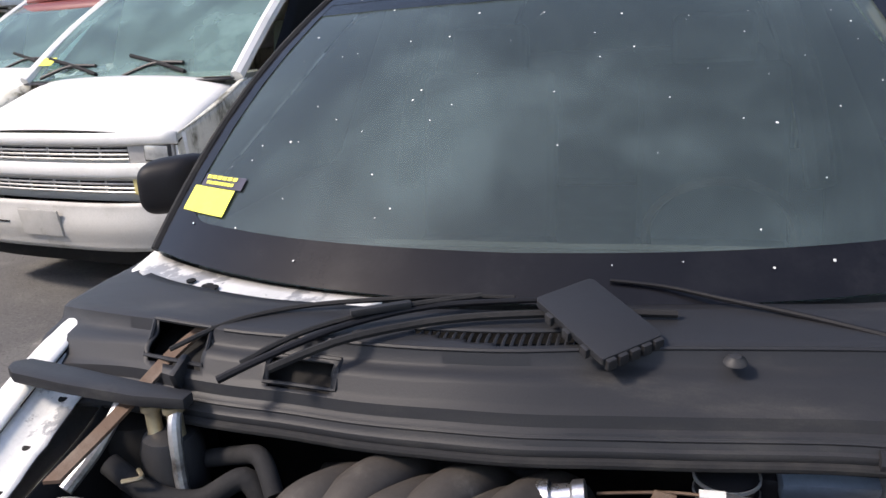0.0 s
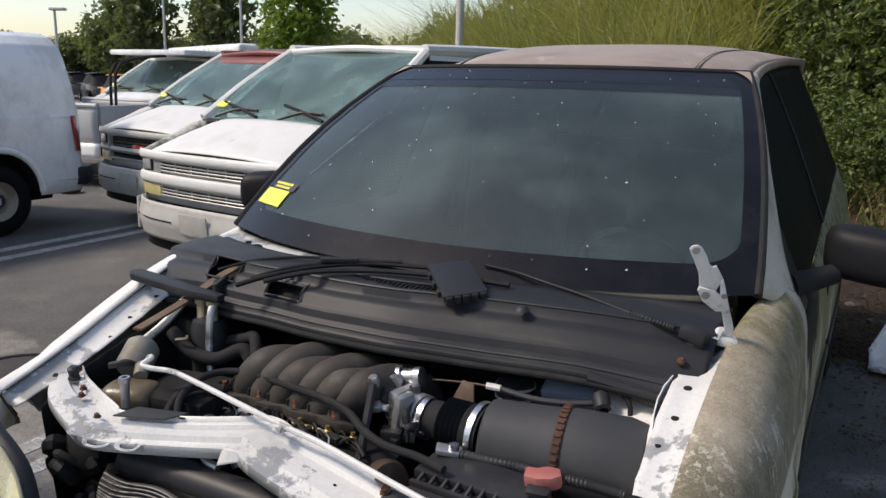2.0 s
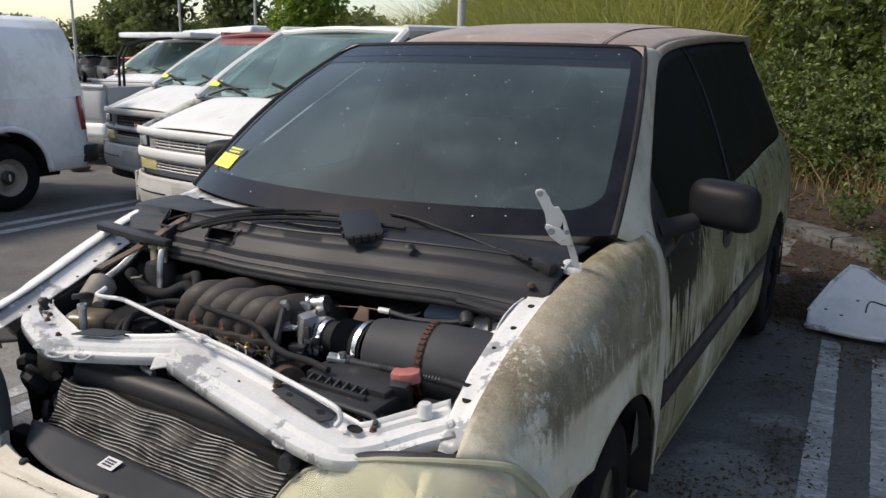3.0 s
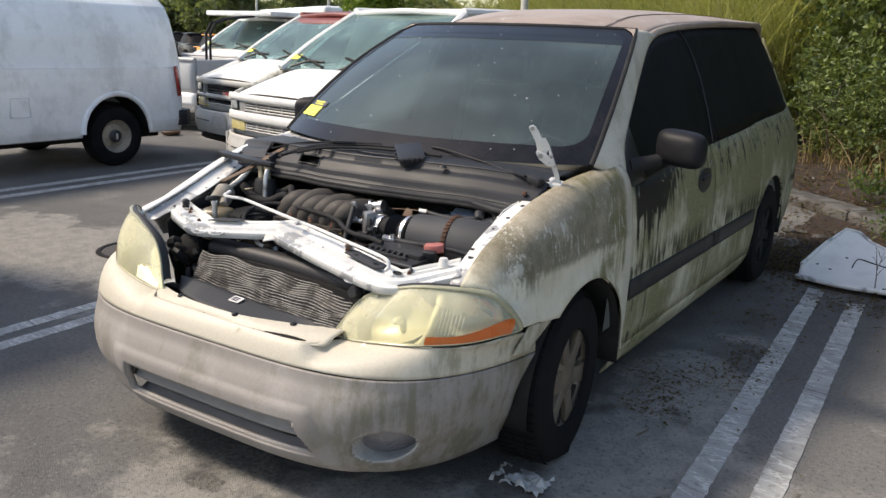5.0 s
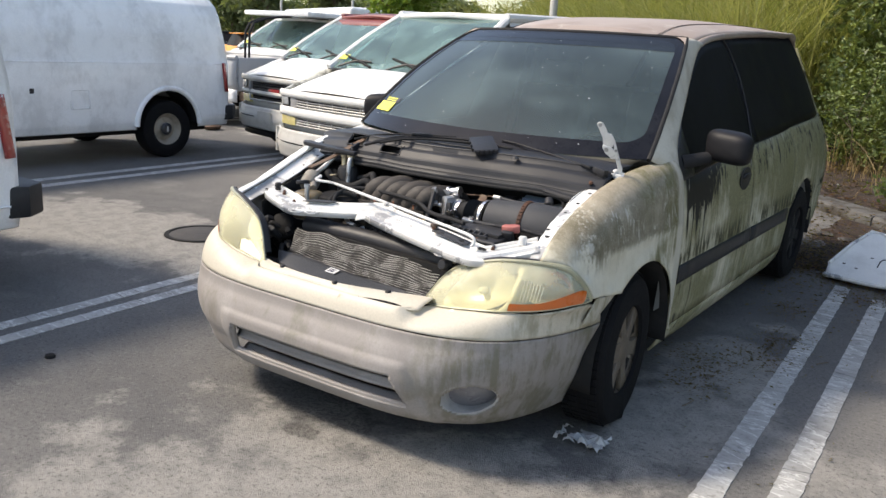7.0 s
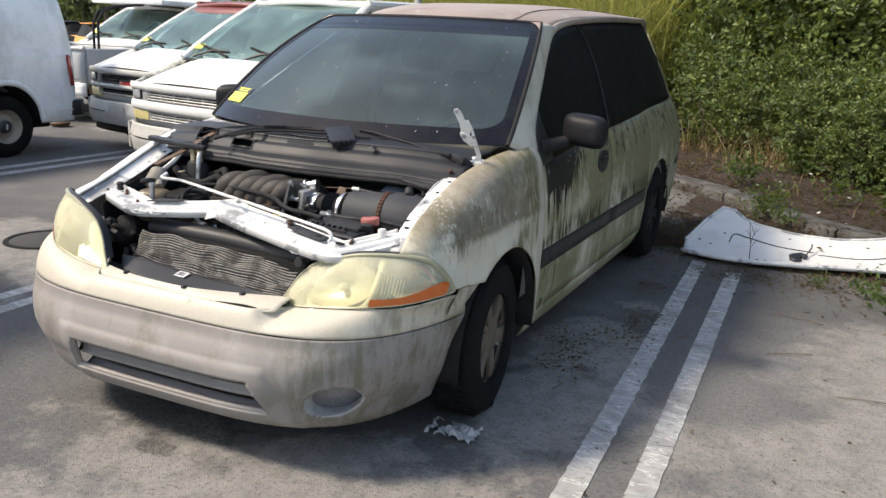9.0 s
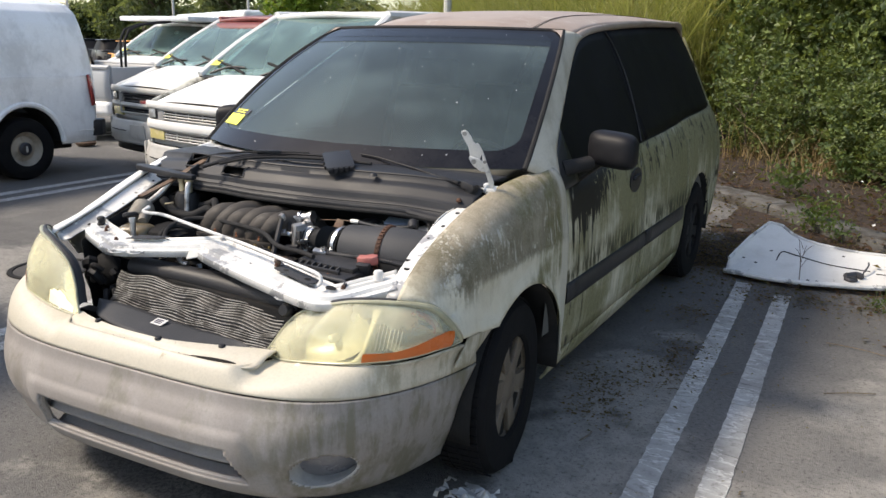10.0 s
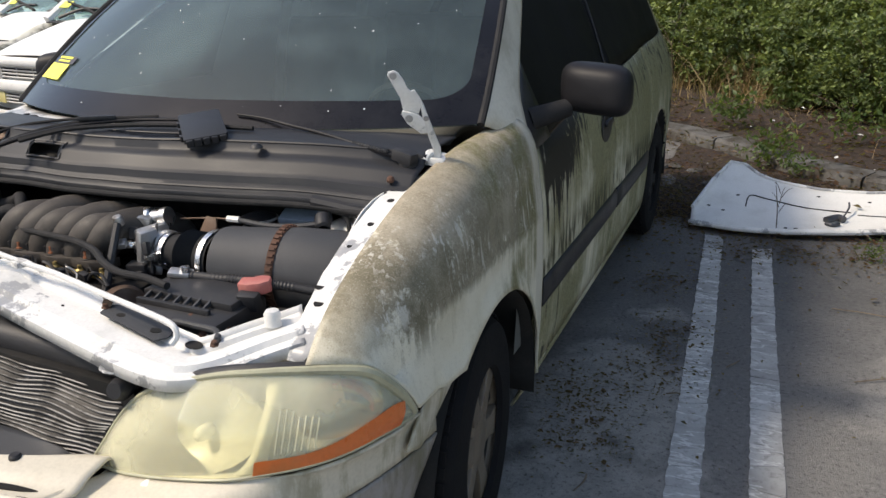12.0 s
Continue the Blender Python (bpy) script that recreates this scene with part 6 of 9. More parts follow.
part("throttle_cable", tube([(0.36, 0.873, 0.915), (0.45, 0.87, 0.91), (0.54, 0.885, 0.915), (0.60, 0.905, 0.925)], 0.007, sides=8), AIRBOX, van)
part("wiring_plug", lathe([(0.0, 0.0), (0.018, 0.0), (0.020, 0.01), (0.018, 0.035), (0.011, 0.04), (0.010, 0.01), (0.0, 0.008)], along((0.585, 0.895, 0.94), (0.615, 0.845, 0.905)), 18), BLACK, van)
part("plug_lead", tube([(0.585, 0.90, 0.945), (0.57, 0.93, 0.965), (0.545, 0.925, 0.96)], 0.006, sides=8), RUBBER, van)
part("cable_bracket", slab([(-0.03, -0.02), (0.03, -0.02), (0.02, 0.03), (-0.01, 0.035)], 0.006, pose(0.275, 0.86, 0.885, 70, 0, 0), 0.002), RUSTY, van)
part("wing_hose", tube([(0.60, 0.93, 0.95), (0.645, 0.91, 0.93), (0.65, 0.90, 0.87)], 0.006, sides=8), RUBBER, van)

# passenger-side clutter
part("accumulator", lathe([(0.0, -0.18), (0.050, -0.18), (0.052, -0.02), (0.044, 0.004), (0.02, 0.012), (0.0, 0.014)], pose(-0.515, 0.855, 0.935), 26), BLACK, van, "black canister with brass-coloured fittings")
brass = stuff_mat("dull_brass", (0.42, 0.36, 0.24), (0.30, 0.25, 0.17), 0.4, metal=0.7, scale=14)
for dx in (-0.022, 0.02):
    part("canister_fitting", lathe([(0.016, -0.01), (0.017, 0.0), (0.013, 0.006), (0.013, 0.045), (0.018, 0.047), (0.018, 0.058), (0.0, 0.06)], pose(-0.515 + dx, 0.85, 0.938), 16), brass, van)
part("canister_pipe", tube([(-0.49, 0.85, 0.99), (-0.485, 0.83, 0.96), (-0.478, 0.815, 0.88), (-0.46, 0.80, 0.80)], 0.011, sides=10), ALU, van, "bare aluminium pipe")
part("canister_pipe", tube([(-0.60, 0.86, 0.99), (-0.62, 0.80, 0.93), (-0.64, 0.74, 0.89)], 0.012, sides=10), ALU, van)
part("coolant_hose", tube([(-0.60, 0.80, 0.905), (-0.52, 0.79, 0.865), (-0.44, 0.80, 0.855), (-0.37, 0.83, 0.885), (-0.33, 0.82, 0.84)], 0.019, sides=12), RUBBER, van)
part("coolant_hose", tube([(-0.47, 0.88, 0.88), (-0.40, 0.87, 0.90), (-0.34, 0.84, 0.92), (-0.30, 0.80, 0.88)], 0.016, sides=12), RUBBER, van)
PUMPG = stuff_mat("dull_pump", (0.24, 0.22, 0.185), (0.15, 0.135, 0.11), 0.6, metal=0.2, scale=12)
part("steering_pump", lathe([(0.0, 0.0), (0.04, 0.0), (0.044, 0.01), (0.044, 0.075), (0.036, 0.085), (0.0, 0.086)], along((-0.555, 0.62, 0.86), (-0.60, 0.73, 0.925)), 24), PUMPG, van, "grey steering pump with pipe")
part("pump_neck", tube([(-0.575, 0.665, 0.885), (-0.53, 0.63, 0.875), (-0.50, 0.60, 0.86)], 0.017, sides=12), PUMPG, van)
ob = part("reservoir", box((0.14, 0.11, 0.14), pose(-0.50, 0.57, 0.785, 0, 0, 20), 0.045, segments=5), stuff_mat("amber_reservoir", (0.13, 0.10, 0.055), (0.05, 0.04, 0.03), 0.35, scale=8), van, "stained translucent fluid reservoir")
part("reservoir_cap", lathe([(0.0, 0.0), (0.032, 0.0), (0.033, 0.012), (0.028, 0.016), (0.0, 0.017)], pose(-0.565, 0.60, 0.872, -10, -15, 0), 22), BLACK, ob)
part("filler_neck", lathe([(0.011, 0), (0.011, 0.06), (0.014, 0.062), (0.013, 0.075), (0.008, 0.075)], pose(-0.455, 0.515, 0.82), 14), ALU, van)
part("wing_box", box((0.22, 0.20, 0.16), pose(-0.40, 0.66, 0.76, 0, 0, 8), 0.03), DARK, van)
part("clip", tube([(-0.545, 0.80, 0.90), (-0.52, 0.775, 0.905), (-0.55, 0.765, 0.90)], 0.004, sides=6), brass, van)

# condenser and radiator
def core(u, v, out=0.0):
    a = Vector((-0.400, 0.405, 0.722)).lerp(Vector((0.430, 0.388, 0.706)), u)
    b = Vector((-0.390, 0.318, 0.590)).lerp(Vector((0.415, 0.288, 0.585)), u)
    p = a.lerp(b, v)
    p.y += 0.012 * noise.noise(Vector((u * 6, v * 3, 2))) - out
    p.z += 0.012 * noise.noise(Vector((u * 7, v * 4, 9))) + out * 0.5
    return p


cond = part("condenser", grid(core, 40, 16), FINS, van, "dented condenser with bent fins", thick=0.01, offset=1)
for k in range(17):
    v = 0.03 + 0.94 * k / 16
    part("condenser_tube", tube([core(0.01 + 0.98 * j / 22, v + 0.008 * noise.noise(Vector((j * 0.5, k * 0.35, 4))), 0.006) for j in range(23)], 0.0020, sides=5, smooth_n=2), FINTUBE, cond)
part("radiator_tank", tube([(-0.39, 0.462, 0.725), (0.02, 0.455, 0.728), (0.46, 0.425, 0.722)], 0.040, sides=14), BLACK, van, "dusty black radiator top tank")
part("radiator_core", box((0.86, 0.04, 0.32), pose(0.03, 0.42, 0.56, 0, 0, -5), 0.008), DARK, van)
part("tank_cap", lathe([(0, 0), (0.028, 0), (0.028, 0.016), (0.022, 0.022), (0, 0.023)], pose(0.115, 0.465, 0.782, 10, 0, 0), 18), AIRBOX, van)
# black plastic air guide, with a pale label
guide_at = lambda u, v: Vector((lerp(lerp(-0.42, -0.36, v), lerp(0.34, 0.37, v), u), lerp(0.312 - 0.03 * max(0, u - 0.6) / 0.4, 0.185 + 0.08 * abs(2 * u - 0.9) ** 2, v), lerp(0.628 - 0.022 * u, 0.596, v) + 0.006 * math.sin(8 * u) * (1 - v)))
guide = part("air_guide", grid(guide_at, 24, 6), AIRBOX, van, "bent black plastic air guide", thick=0.004)
part("label", box((0.055, 0.036, 0.001), pose(-0.06, 0.272, 0.6190, 14, 0, -3)), RAIL, guide)
for k in range(3):
    part("label_print", box((0.034, 0.005, 0.0012), pose(-0.062, 0.264 + 0.008 * k, 0.6178 + 0.002 * k, 14, 0, -3)), INK, guide)
# dark wreckage behind the passenger headlamp
for k in range(15):
    p = Vector((rnd.uniform(-0.68, -0.47), rnd.uniform(0.42, 0.52), rnd.uniform(0.58, 0.75)))
    q = p + Vector((rnd.uniform(-0.06, 0.10), rnd.uniform(-0.03, 0.05), rnd.uniform(-0.12, 0.05)))
    part("broken_bracket", tube([p, (p + q) / 2 + Vector((0.01, -0.02, 0.02)), q], rnd.uniform(0.008, 0.026), sides=7, smooth_n=3), rnd.choice((BLACK, RUBBER, DARK, BLACK)), van)
part("horn", lathe([(0.0, 0.0), (0.05, 0.0), (0.062, 0.01), (0.062, 0.03), (0.03, 0.045), (0.0, 0.046)], along((-0.58, 0.50, 0.68), (-0.55, 0.2, 0.72)), 24), RUBBER, van)
part("sensor_plug", lathe([(0.0, 0), (0.02, 0), (0.024, 0.02), (0.016, 0.04), (0.0, 0.04)], along((0.455, 0.350, 0.735), (0.47, 0.25, 0.76)), 14), BLACK, van)
part("sensor_lead", tube([(0.44, 0.36, 0.75), (0.465, 0.345, 0.775), (0.49, 0.36, 0.765), (0.48, 0.37, 0.745)], 0.006, sides=7), brass, van)

# ---- cowl, wipers and what lies on it ----
def cowl_front(x):
    return curve1([(-0.86, 0.925), (-0.63, 0.900), (-0.50, 0.872), (-0.30, 0.850), (-0.10, 0.840), (0.07, 0.842), (0.24, 0.865), (0.43, 0.890), (0.59, 0.908), (0.78, 0.915)], x)


def cowl_rear(x):
    return curve1([(-0.93, 1.37), (-0.80, 1.235), (-0.55, 1.10), (-0.30, 1.055), (0.0, 1.06), (0.25, 1.115), (0.55, 1.16), (0.80, 1.26)], x)


COWL_SEC = [(0.0, 1.098), (0.30, 1.097), (0.56, 1.092), (0.60, 1.088), (0.63, 1.068), (0.66, 1.063), (0.74, 1.057), (0.78, 1.050), (0.82, 1.030), (0.88, 1.020), (0.90, 1.002), (0.93, 0.998), (0.955, 0.986), (0.965, 0.980), (0.985, 0.977), (1.0, 0.962)]


def cowl_pt(x, v):
    y = lerp(cowl_rear(x), cowl_front(x), v)
    z = 0.0
    for (a, za), (b, zb) in zip(COWL_SEC, COWL_SEC[1:]):
        if a <= v <= b + 1e-9:
            z = lerp(za, zb, (v - a) / (b - a))
            break
    z += -0.028 * max(0, (abs(x) - 0.45) / 0.4) ** 2 + 0.004 * noise.noise(Vector((x * 5, v * 3, 1)))
    return Vector((x, y, z))


def hole_at(x, v):
    return (-0.595 < x < -0.475 and 0.60 < v < 0.80) or (-0.335 < x < -0.225 and 0.665 < v < 0.83) or (-0.11 < x < 0.20 and 0.36 < v < min(0.56, 0.41 + 0.9 * (x + 0.10)))


VS = [0, 0.1, 0.2, 0.30, 0.36, 0.40, 0.44, 0.48, 0.52, 0.56, 0.60, 0.63, 0.66, 0.70, 0.74, 0.76, 0.78, 0.82, 0.86, 0.88, 0.90, 0.93, 0.955, 0.965, 0.985, 1.0]
cowl = part("cowl_panel", grid(lambda u, v: cowl_pt(lerp(-0.90, 0.79, u), VS[round(v * (len(VS) - 1))]), 150, len(VS) - 1, keep=lambda u, v: not hole_at(lerp(-0.90, 0.79, u), VS[int(v * (len(VS) - 1))] + 0.001)), COWL, van, "dusty black plastic cowl panel under the windscreen", thick=0.004, offset=0)
# near-black sheet paints the shade below the cowl openings
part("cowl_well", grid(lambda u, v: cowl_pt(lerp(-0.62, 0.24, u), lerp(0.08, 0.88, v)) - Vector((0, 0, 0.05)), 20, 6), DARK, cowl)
for k in range(24):
    x = -0.125 + 0.0135 * k
    v1 = min(0.56, 0.42 + 0.9 * (x + 0.10))
    a, b = cowl_pt(x, 0.36), cowl_pt(x, v1)
    part("vent_slat", tube([a - Vector((0, 0, 0.004)), a.lerp(b, 0.5) - Vector((0, 0, 0.002)), b - Vector((0, 0, 0.004))], 0.0032, sides=5, smooth_n=2), COWL, cowl)
for x0, x1, v0, v1 in ((-0.605, -0.468, 0.595, 0.805), (-0.345, -0.215, 0.66, 0.835)):
    loop = [cowl_pt(lerp(x0, x1, t), v0) for t in (0, 0.5, 1)] + [cowl_pt(x1, lerp(v0, v1, t)) for t in (0.5, 1)] + [cowl_pt(lerp(x1, x0, t), v1) for t in (0.5, 1)] + [cowl_pt(x0, lerp(v1, v0, t)) for t in (0.5, 1)]
    part("opening_lip", tube([p + Vector((0, 0, 0.002)) for p in loop], 0.004, sides=6, smooth_n=0), COWL, cowl)
for v, r in ((0.598, 0.004), (0.945, 0.004)):
    part("cowl_ridge", tube([cowl_pt(lerp(-0.44 if v < 0.85 else -0.80, 0.74, k / 30), v) + Vector((0, 0, 0.001)) for k in range(31)], r, sides=6, smooth_n=0), COWL, cowl)
part("opening_web", box((0.012, 0.05, 0.035), pose(-0.505, 0.90, 1.03, 20, 0, 0), 0.003), COWL, cowl)
part("cowl_knob", lathe([(0.017, -0.004), (0.014, 0.001), (0.009, 0.004), (0.008, 0.006), (0.0, 0.007)], pose(0.37, 0.955, 1.086, 6, 0, 0), 18), BLACK, cowl)
part("cowl_knob", lathe([(0.012, -0.004), (0.010, 0.006), (0.0, 0.008)], pose(-0.20, 0.955, 1.092), 14), BLACK, cowl)
# rubber seal along the front lip
part("cowl_seal", tube([cowl_pt(lerp(-0.90, 0.79, k / 26), 1.0) + Vector((0, -0.002, -0.001)) for k in range(27)], 0.008, sides=10, smooth_n=2), RUBBER, van, "rubber bonnet seal")
part("cowl_seal", tube([cowl_pt(lerp(0.55, 0.83, k / 6), 0.92) + Vector((0, -0.012, -0.028 - 0.004 * k)) for k in range(7)], 0.018, sides=10, smooth_n=2), BLACK, van)
part("cowl_seal_tongue", slab([(-0.845, 0.872), (-0.82, 0.855), (-0.70, 0.838), (-0.55, 0.826), (-0.46, 0.832), (-0.46, 0.862), (-0.60, 0.880), (-0.72, 0.900), (-0.83, 0.915), (-0.855, 0.895)], 0.022, pose(0, 0, 0.985, 0, 1.5, 0), 0.007), BLACK, van, "loose end of the rubber bonnet seal")
# bare white scuttle beside the passenger side of the glass
scut = part("scuttle", grid(lambda u, v: Vector((lerp(-0.83, -0.22, u), lerp(cowl_rear(lerp(-0.83, -0.22, u)) - 0.02, 1.118 + 0.20 * (abs(lerp(-0.83, -0.22, u)) / 0.835) ** 2.6 + 0.01, v), lerp(1.078, 1.086, v))), 24, 4), RAIL, van, "bare white scuttle metal with holes", thick=0.003)
for x, r in ((-0.655, 0.010), (-0.60, 0.013), (-0.585, 0.012)):
    part("scuttle_hole", slab(circle(r, 14), 0.003, pose(x, cowl_rear(x) + 0.028, 1.085, 4)), DARK, scut)


wl = part("wiper", tube([(-0.385, 0.825, 1.062), (-0.32, 0.87, 1.085), (-0.22, 0.95, 1.108), (-0.10, 1.02, 1.118), (0.03, 1.055, 1.120), (0.12, 1.075, 1.118)], lambda t: lerp(0.007, 0.0045, t), sides=8), MIRRORB, van, "black wiper arm and blade")
part("wiper_blade", tube([(-0.30, 0.835, 1.082), (-0.20, 0.905, 1.106), (-0.06, 0.985, 1.112), (0.10, 1.03, 1.112), (0.20, 1.05, 1.11), (0.29, 1.06, 1.108)], 0.007, sides=6), RUBBER, wl)
part("wiper_blade", tube([(-0.36, 0.855, 1.078), (-0.28, 0.925, 1.105), (-0.16, 0.995, 1.122), (-0.02, 1.06, 1.126)], 0.005, sides=6), RUBBER, wl)
part("blade_bridge", box((0.10, 0.014, 0.012), pose(-0.17, 0.985, 1.126, 0, 0, 30), 0.003), BLACK, wl)
part("washer_hose", tube([(-0.52, 0.90, 1.07), (-0.44, 0.97, 1.095), (-0.33, 1.02, 1.108), (-0.20, 1.05, 1.114), (-0.08, 1.075, 1.116), (0.03, 1.085, 1.114)], 0.0045, sides=6), RUBBER, van)
wr = part("wiper", tube([(0.745, 1.03, 1.062), (0.70, 1.02, 1.075), (0.62, 1.035, 1.088), (0.48, 1.085, 1.102), (0.36, 1.12, 1.112), (0.27, 1.14, 1.122), (0.18, 1.145, 1.128)], lambda t: lerp(0.007, 0.003, t), sides=8), MIRRORB, van, "black wiper arm with a coil spring")
part("wiper_pivot", lathe([(0.022, -0.03), (0.026, -0.01), (0.024, 0.012), (0.014, 0.020), (0.0, 0.022)], pose(0.75, 1.035, 1.055), 20), BLACK, wr)
part("pivot_cover", box((0.06, 0.035, 0.03), pose(0.745, 1.025, 1.07, 0, 12, -12), 0.008), BLACK, wr)
part("wiper_spring", tube([(0.705, 1.018, 1.080), (0.66, 1.024, 1.086), (0.60, 1.04, 1.092)], 0.0068, sides=10, smooth_n=14, ridged=0.3), BLACK, wr)
part("pivot_nut", lathe([(0.009, 0), (0.010, 0.006), (0.006, 0.012), (0, 0.013)], pose(0.735, 0.965, 1.022, 20, 0, 0), 8), RUST, wr)

# loose fuse-box lid lying on the cowl
lidm = pose(0.172, 1.004, 1.112, 13, -6, 42)
lid = single("fuse_box_cover", slab([(-0.054, -0.088), (0.050, -0.088), (0.055, -0.082), (0.055, 0.080), (0.049, 0.088), (-0.050, 0.088), (-0.055, 0.080), (-0.055, -0.083)], 0.013, lidm, 0.003), COWL, "loose dark grey plastic lid lying on the cowl", "plastic lid")
for k in range(5):
    part("lid_tab", box((0.016, 0.008, 0.018), lidm @ pose(-0.042 + 0.021 * k, -0.091, 0.002), 0.002), BLACK, lid)
for k in range(3):
    part("lid_tab", box((0.008, 0.016, 0.016), lidm @ pose(-0.058, -0.05 + 0.045 * k, 0.003), 0.002), BLACK, lid)

# bent white bonnet hinge standing up: an arm, a bolted plate and a folded flange
HINGE = Matrix(((0.900, -0.257, 0.352, 0.800), (0.220, -0.429, -0.876, 1.085), (0.376, 0.866, -0.329, 1.066), (0, 0, 0, 1)))
hinge = part("bonnet_hinge", slab([(-0.012, 0.238), (-0.006, 0.244), (0.006, 0.243), (0.013, 0.234), (0.017, 0.212), (0.016, 0.190), (0.020, 0.180), (0.029, 0.180), (0.031, 0.164), (0.033, 0.146), (0.026, 0.136), (0.012, 0.120), (-0.018, 0.143), (-0.010, 0.175), (-0.011, 0.210)], 0.005, HINGE, 0.0015), RAIL, van, "bent white bonnet hinge bracket", sharp=20)
part("hinge_plate", slab([(-0.018, 0.146), (0.010, 0.124), (0.018, 0.106), (0.011, 0.068), (-0.004, 0.074), (-0.022, 0.110), (-0.024, 0.138)], 0.006, HINGE @ Matrix.Translation((0, 0, 0.007)), 0.0015), RAIL, hinge)
part("hinge_flange", slab([(0.026, 0.140), (0.034, 0.146), (0.029, 0.098), (0.026, 0.066), (0.022, 0.016), (0.010, -0.012), (-0.008, -0.006), (0.003, 0.020), (0.008, 0.060), (0.014, 0.100)], 0.009, HINGE @ Matrix.Translation((0, 0, 0.002)), 0.003), RAIL, hinge)
for x, y, z, r in ((0.0, 0.232, 0.0055, 0.006), (-0.012, 0.122, 0.0135, 0.007), (0.024, 0.105, 0.0115, 0.004)):
    part("hinge_hole", lathe([(r + 0.0025, -0.003), (r + 0.0025, 0.0012), (r, 0.0016), (0, 0.0006)], HINGE @ Matrix.Translation((x, y, z)), 16), LAMPGREY, hinge)
part("hinge_foot", box((0.05, 0.09, 0.02), pose(0.80, 1.10, 1.052, 0, 10, 10), 0.006), RAIL, hinge)
part("hinge_foot", tube([(0.785, 1.05, 1.055), (0.79, 1.075, 1.07), (0.80, 1.10, 1.065)], 0.011, sides=8), RAIL, hinge)

# rusty flat bar leaning out of the bay
bm = bmesh.new()
line = spline([Vector((-0.62, 0.70, 0.935)), Vector((-0.585, 0.83, 0.985)), Vector((-0.545, 0.95, 1.045)), Vector((-0.47, 1.02, 1.098))], 6)
rows = [[bm.verts.new(p + Vector((-0.013, -0.004, 0.002))), bm.verts.new(p + Vector((0.013, 0.004, 0.002))), bm.verts.new(p + Vector((0.013, 0.004, -0.004))), bm.verts.new(p + Vector((-0.013, -0.004, -0.004)))] for p in line]
for a, b in zip(rows, rows[1:]):
    for j in range(4):
        bm.faces.new((a[j], a[(j + 1) % 4], b[(j + 1) % 4], b[j]))
bm.faces.new(rows[0][::-1]); bm.faces.new(rows[-1])
bmesh.ops.recalc_face_normals(bm, faces=bm.faces)
single("flat_bar", bm, RUSTY, "rusty flat steel bar resting on the cowl", "metal bar")

# ---- inside the minivan ----
part("dashboard", grid(lambda u, v: Vector((lerp(-0.74, 0.74, u), lerp(1.16, 1.72, v) + 0.16 * (2 * u - 1) ** 2 * (1 - v), lerp(1.06, 0.98, v) + 0.05 * math.sin(math.pi * v))), 20, 10), INTERIOR, van, thick=0.02)
part("dash_face", box((1.45, 0.05, 0.40), pose(0, 1.74, 0.80), 0.02), INTERIOR, van)
part("steering_wheel", lathe([(0.175, -0.014), (0.19, 0.0), (0.175, 0.014), (0.165, 0.0), (0.175, -0.014)], pose(0.38, 1.88, 0.98, -65, 0, 0), 32), BLACK, van)
part("cabin_floor", box((1.6, 3.2, 0.04), pose(0, 3.2, 0.38), 0.01), INTERIOR, van)
part("headliner", grid(lambda u, v: Vector((lerp(-0.56, 0.56, u), lerp(2.15, 4.7, v), 1.60)), 4, 4), INTERIOR, van)
for s in (1, -1):
    part("trim_panel", grid(lambda u, v, s=s: Vector((s * (half(2, lerp(0.4, 1.58, v)) - 0.05), lerp(2.35, 4.7, u), lerp(0.4, 1.58, v))), 8, 8), INTERIOR, van)
    part("door_trim", grid(lambda u, v, s=s: Vector((s * (half(2, lerp(0.4, 1.085, v)) - 0.04), lerp(1.40, 2.42, u), lerp(0.4, 1.085, v))), 8, 6), INTERIOR, van)
    part("pillar_trim", tube([(s * 0.56, 2.70, 1.55), (s * 0.68, 2.75, 1.2), (s * 0.74, 2.75, 0.9)], 0.05, sides=8), INTERIOR, van)
for s in (1, -1):
    seat = part("front_seat", box((0.50, 0.52, 0.16), pose(s * 0.38, 2.35, 0.68, 4, 0, 0), 0.05, segments=3), SEATM, van)
    part("seat_back", box((0.48, 0.15, 0.62), pose(s * 0.38, 2.66, 1.02, -14, 0, 0), 0.05, segments=3), SEATM, seat)
    part("headrest", box((0.27, 0.10, 0.17), pose(s * 0.38, 2.75, 1.40, -10, 0, 0), 0.04, segments=3), SEATM, seat)
part("rear_bench", box((1.25, 0.15, 0.62), pose(0, 3.7, 1.0, -14, 0, 0), 0.05, segments=3), SEATM, van)

# ---- neighbouring vehicles ----
PATCHW = stuff_mat("reflection_white", (0.90, 0.90, 0.90), (0.87, 0.87, 0.87), 0.3, bump=0)
RIMM = stuff_mat("dusty_rim", (0.36, 0.32, 0.26), (0.24, 0.21, 0.165), 0.6, metal=0.3, scale=9)

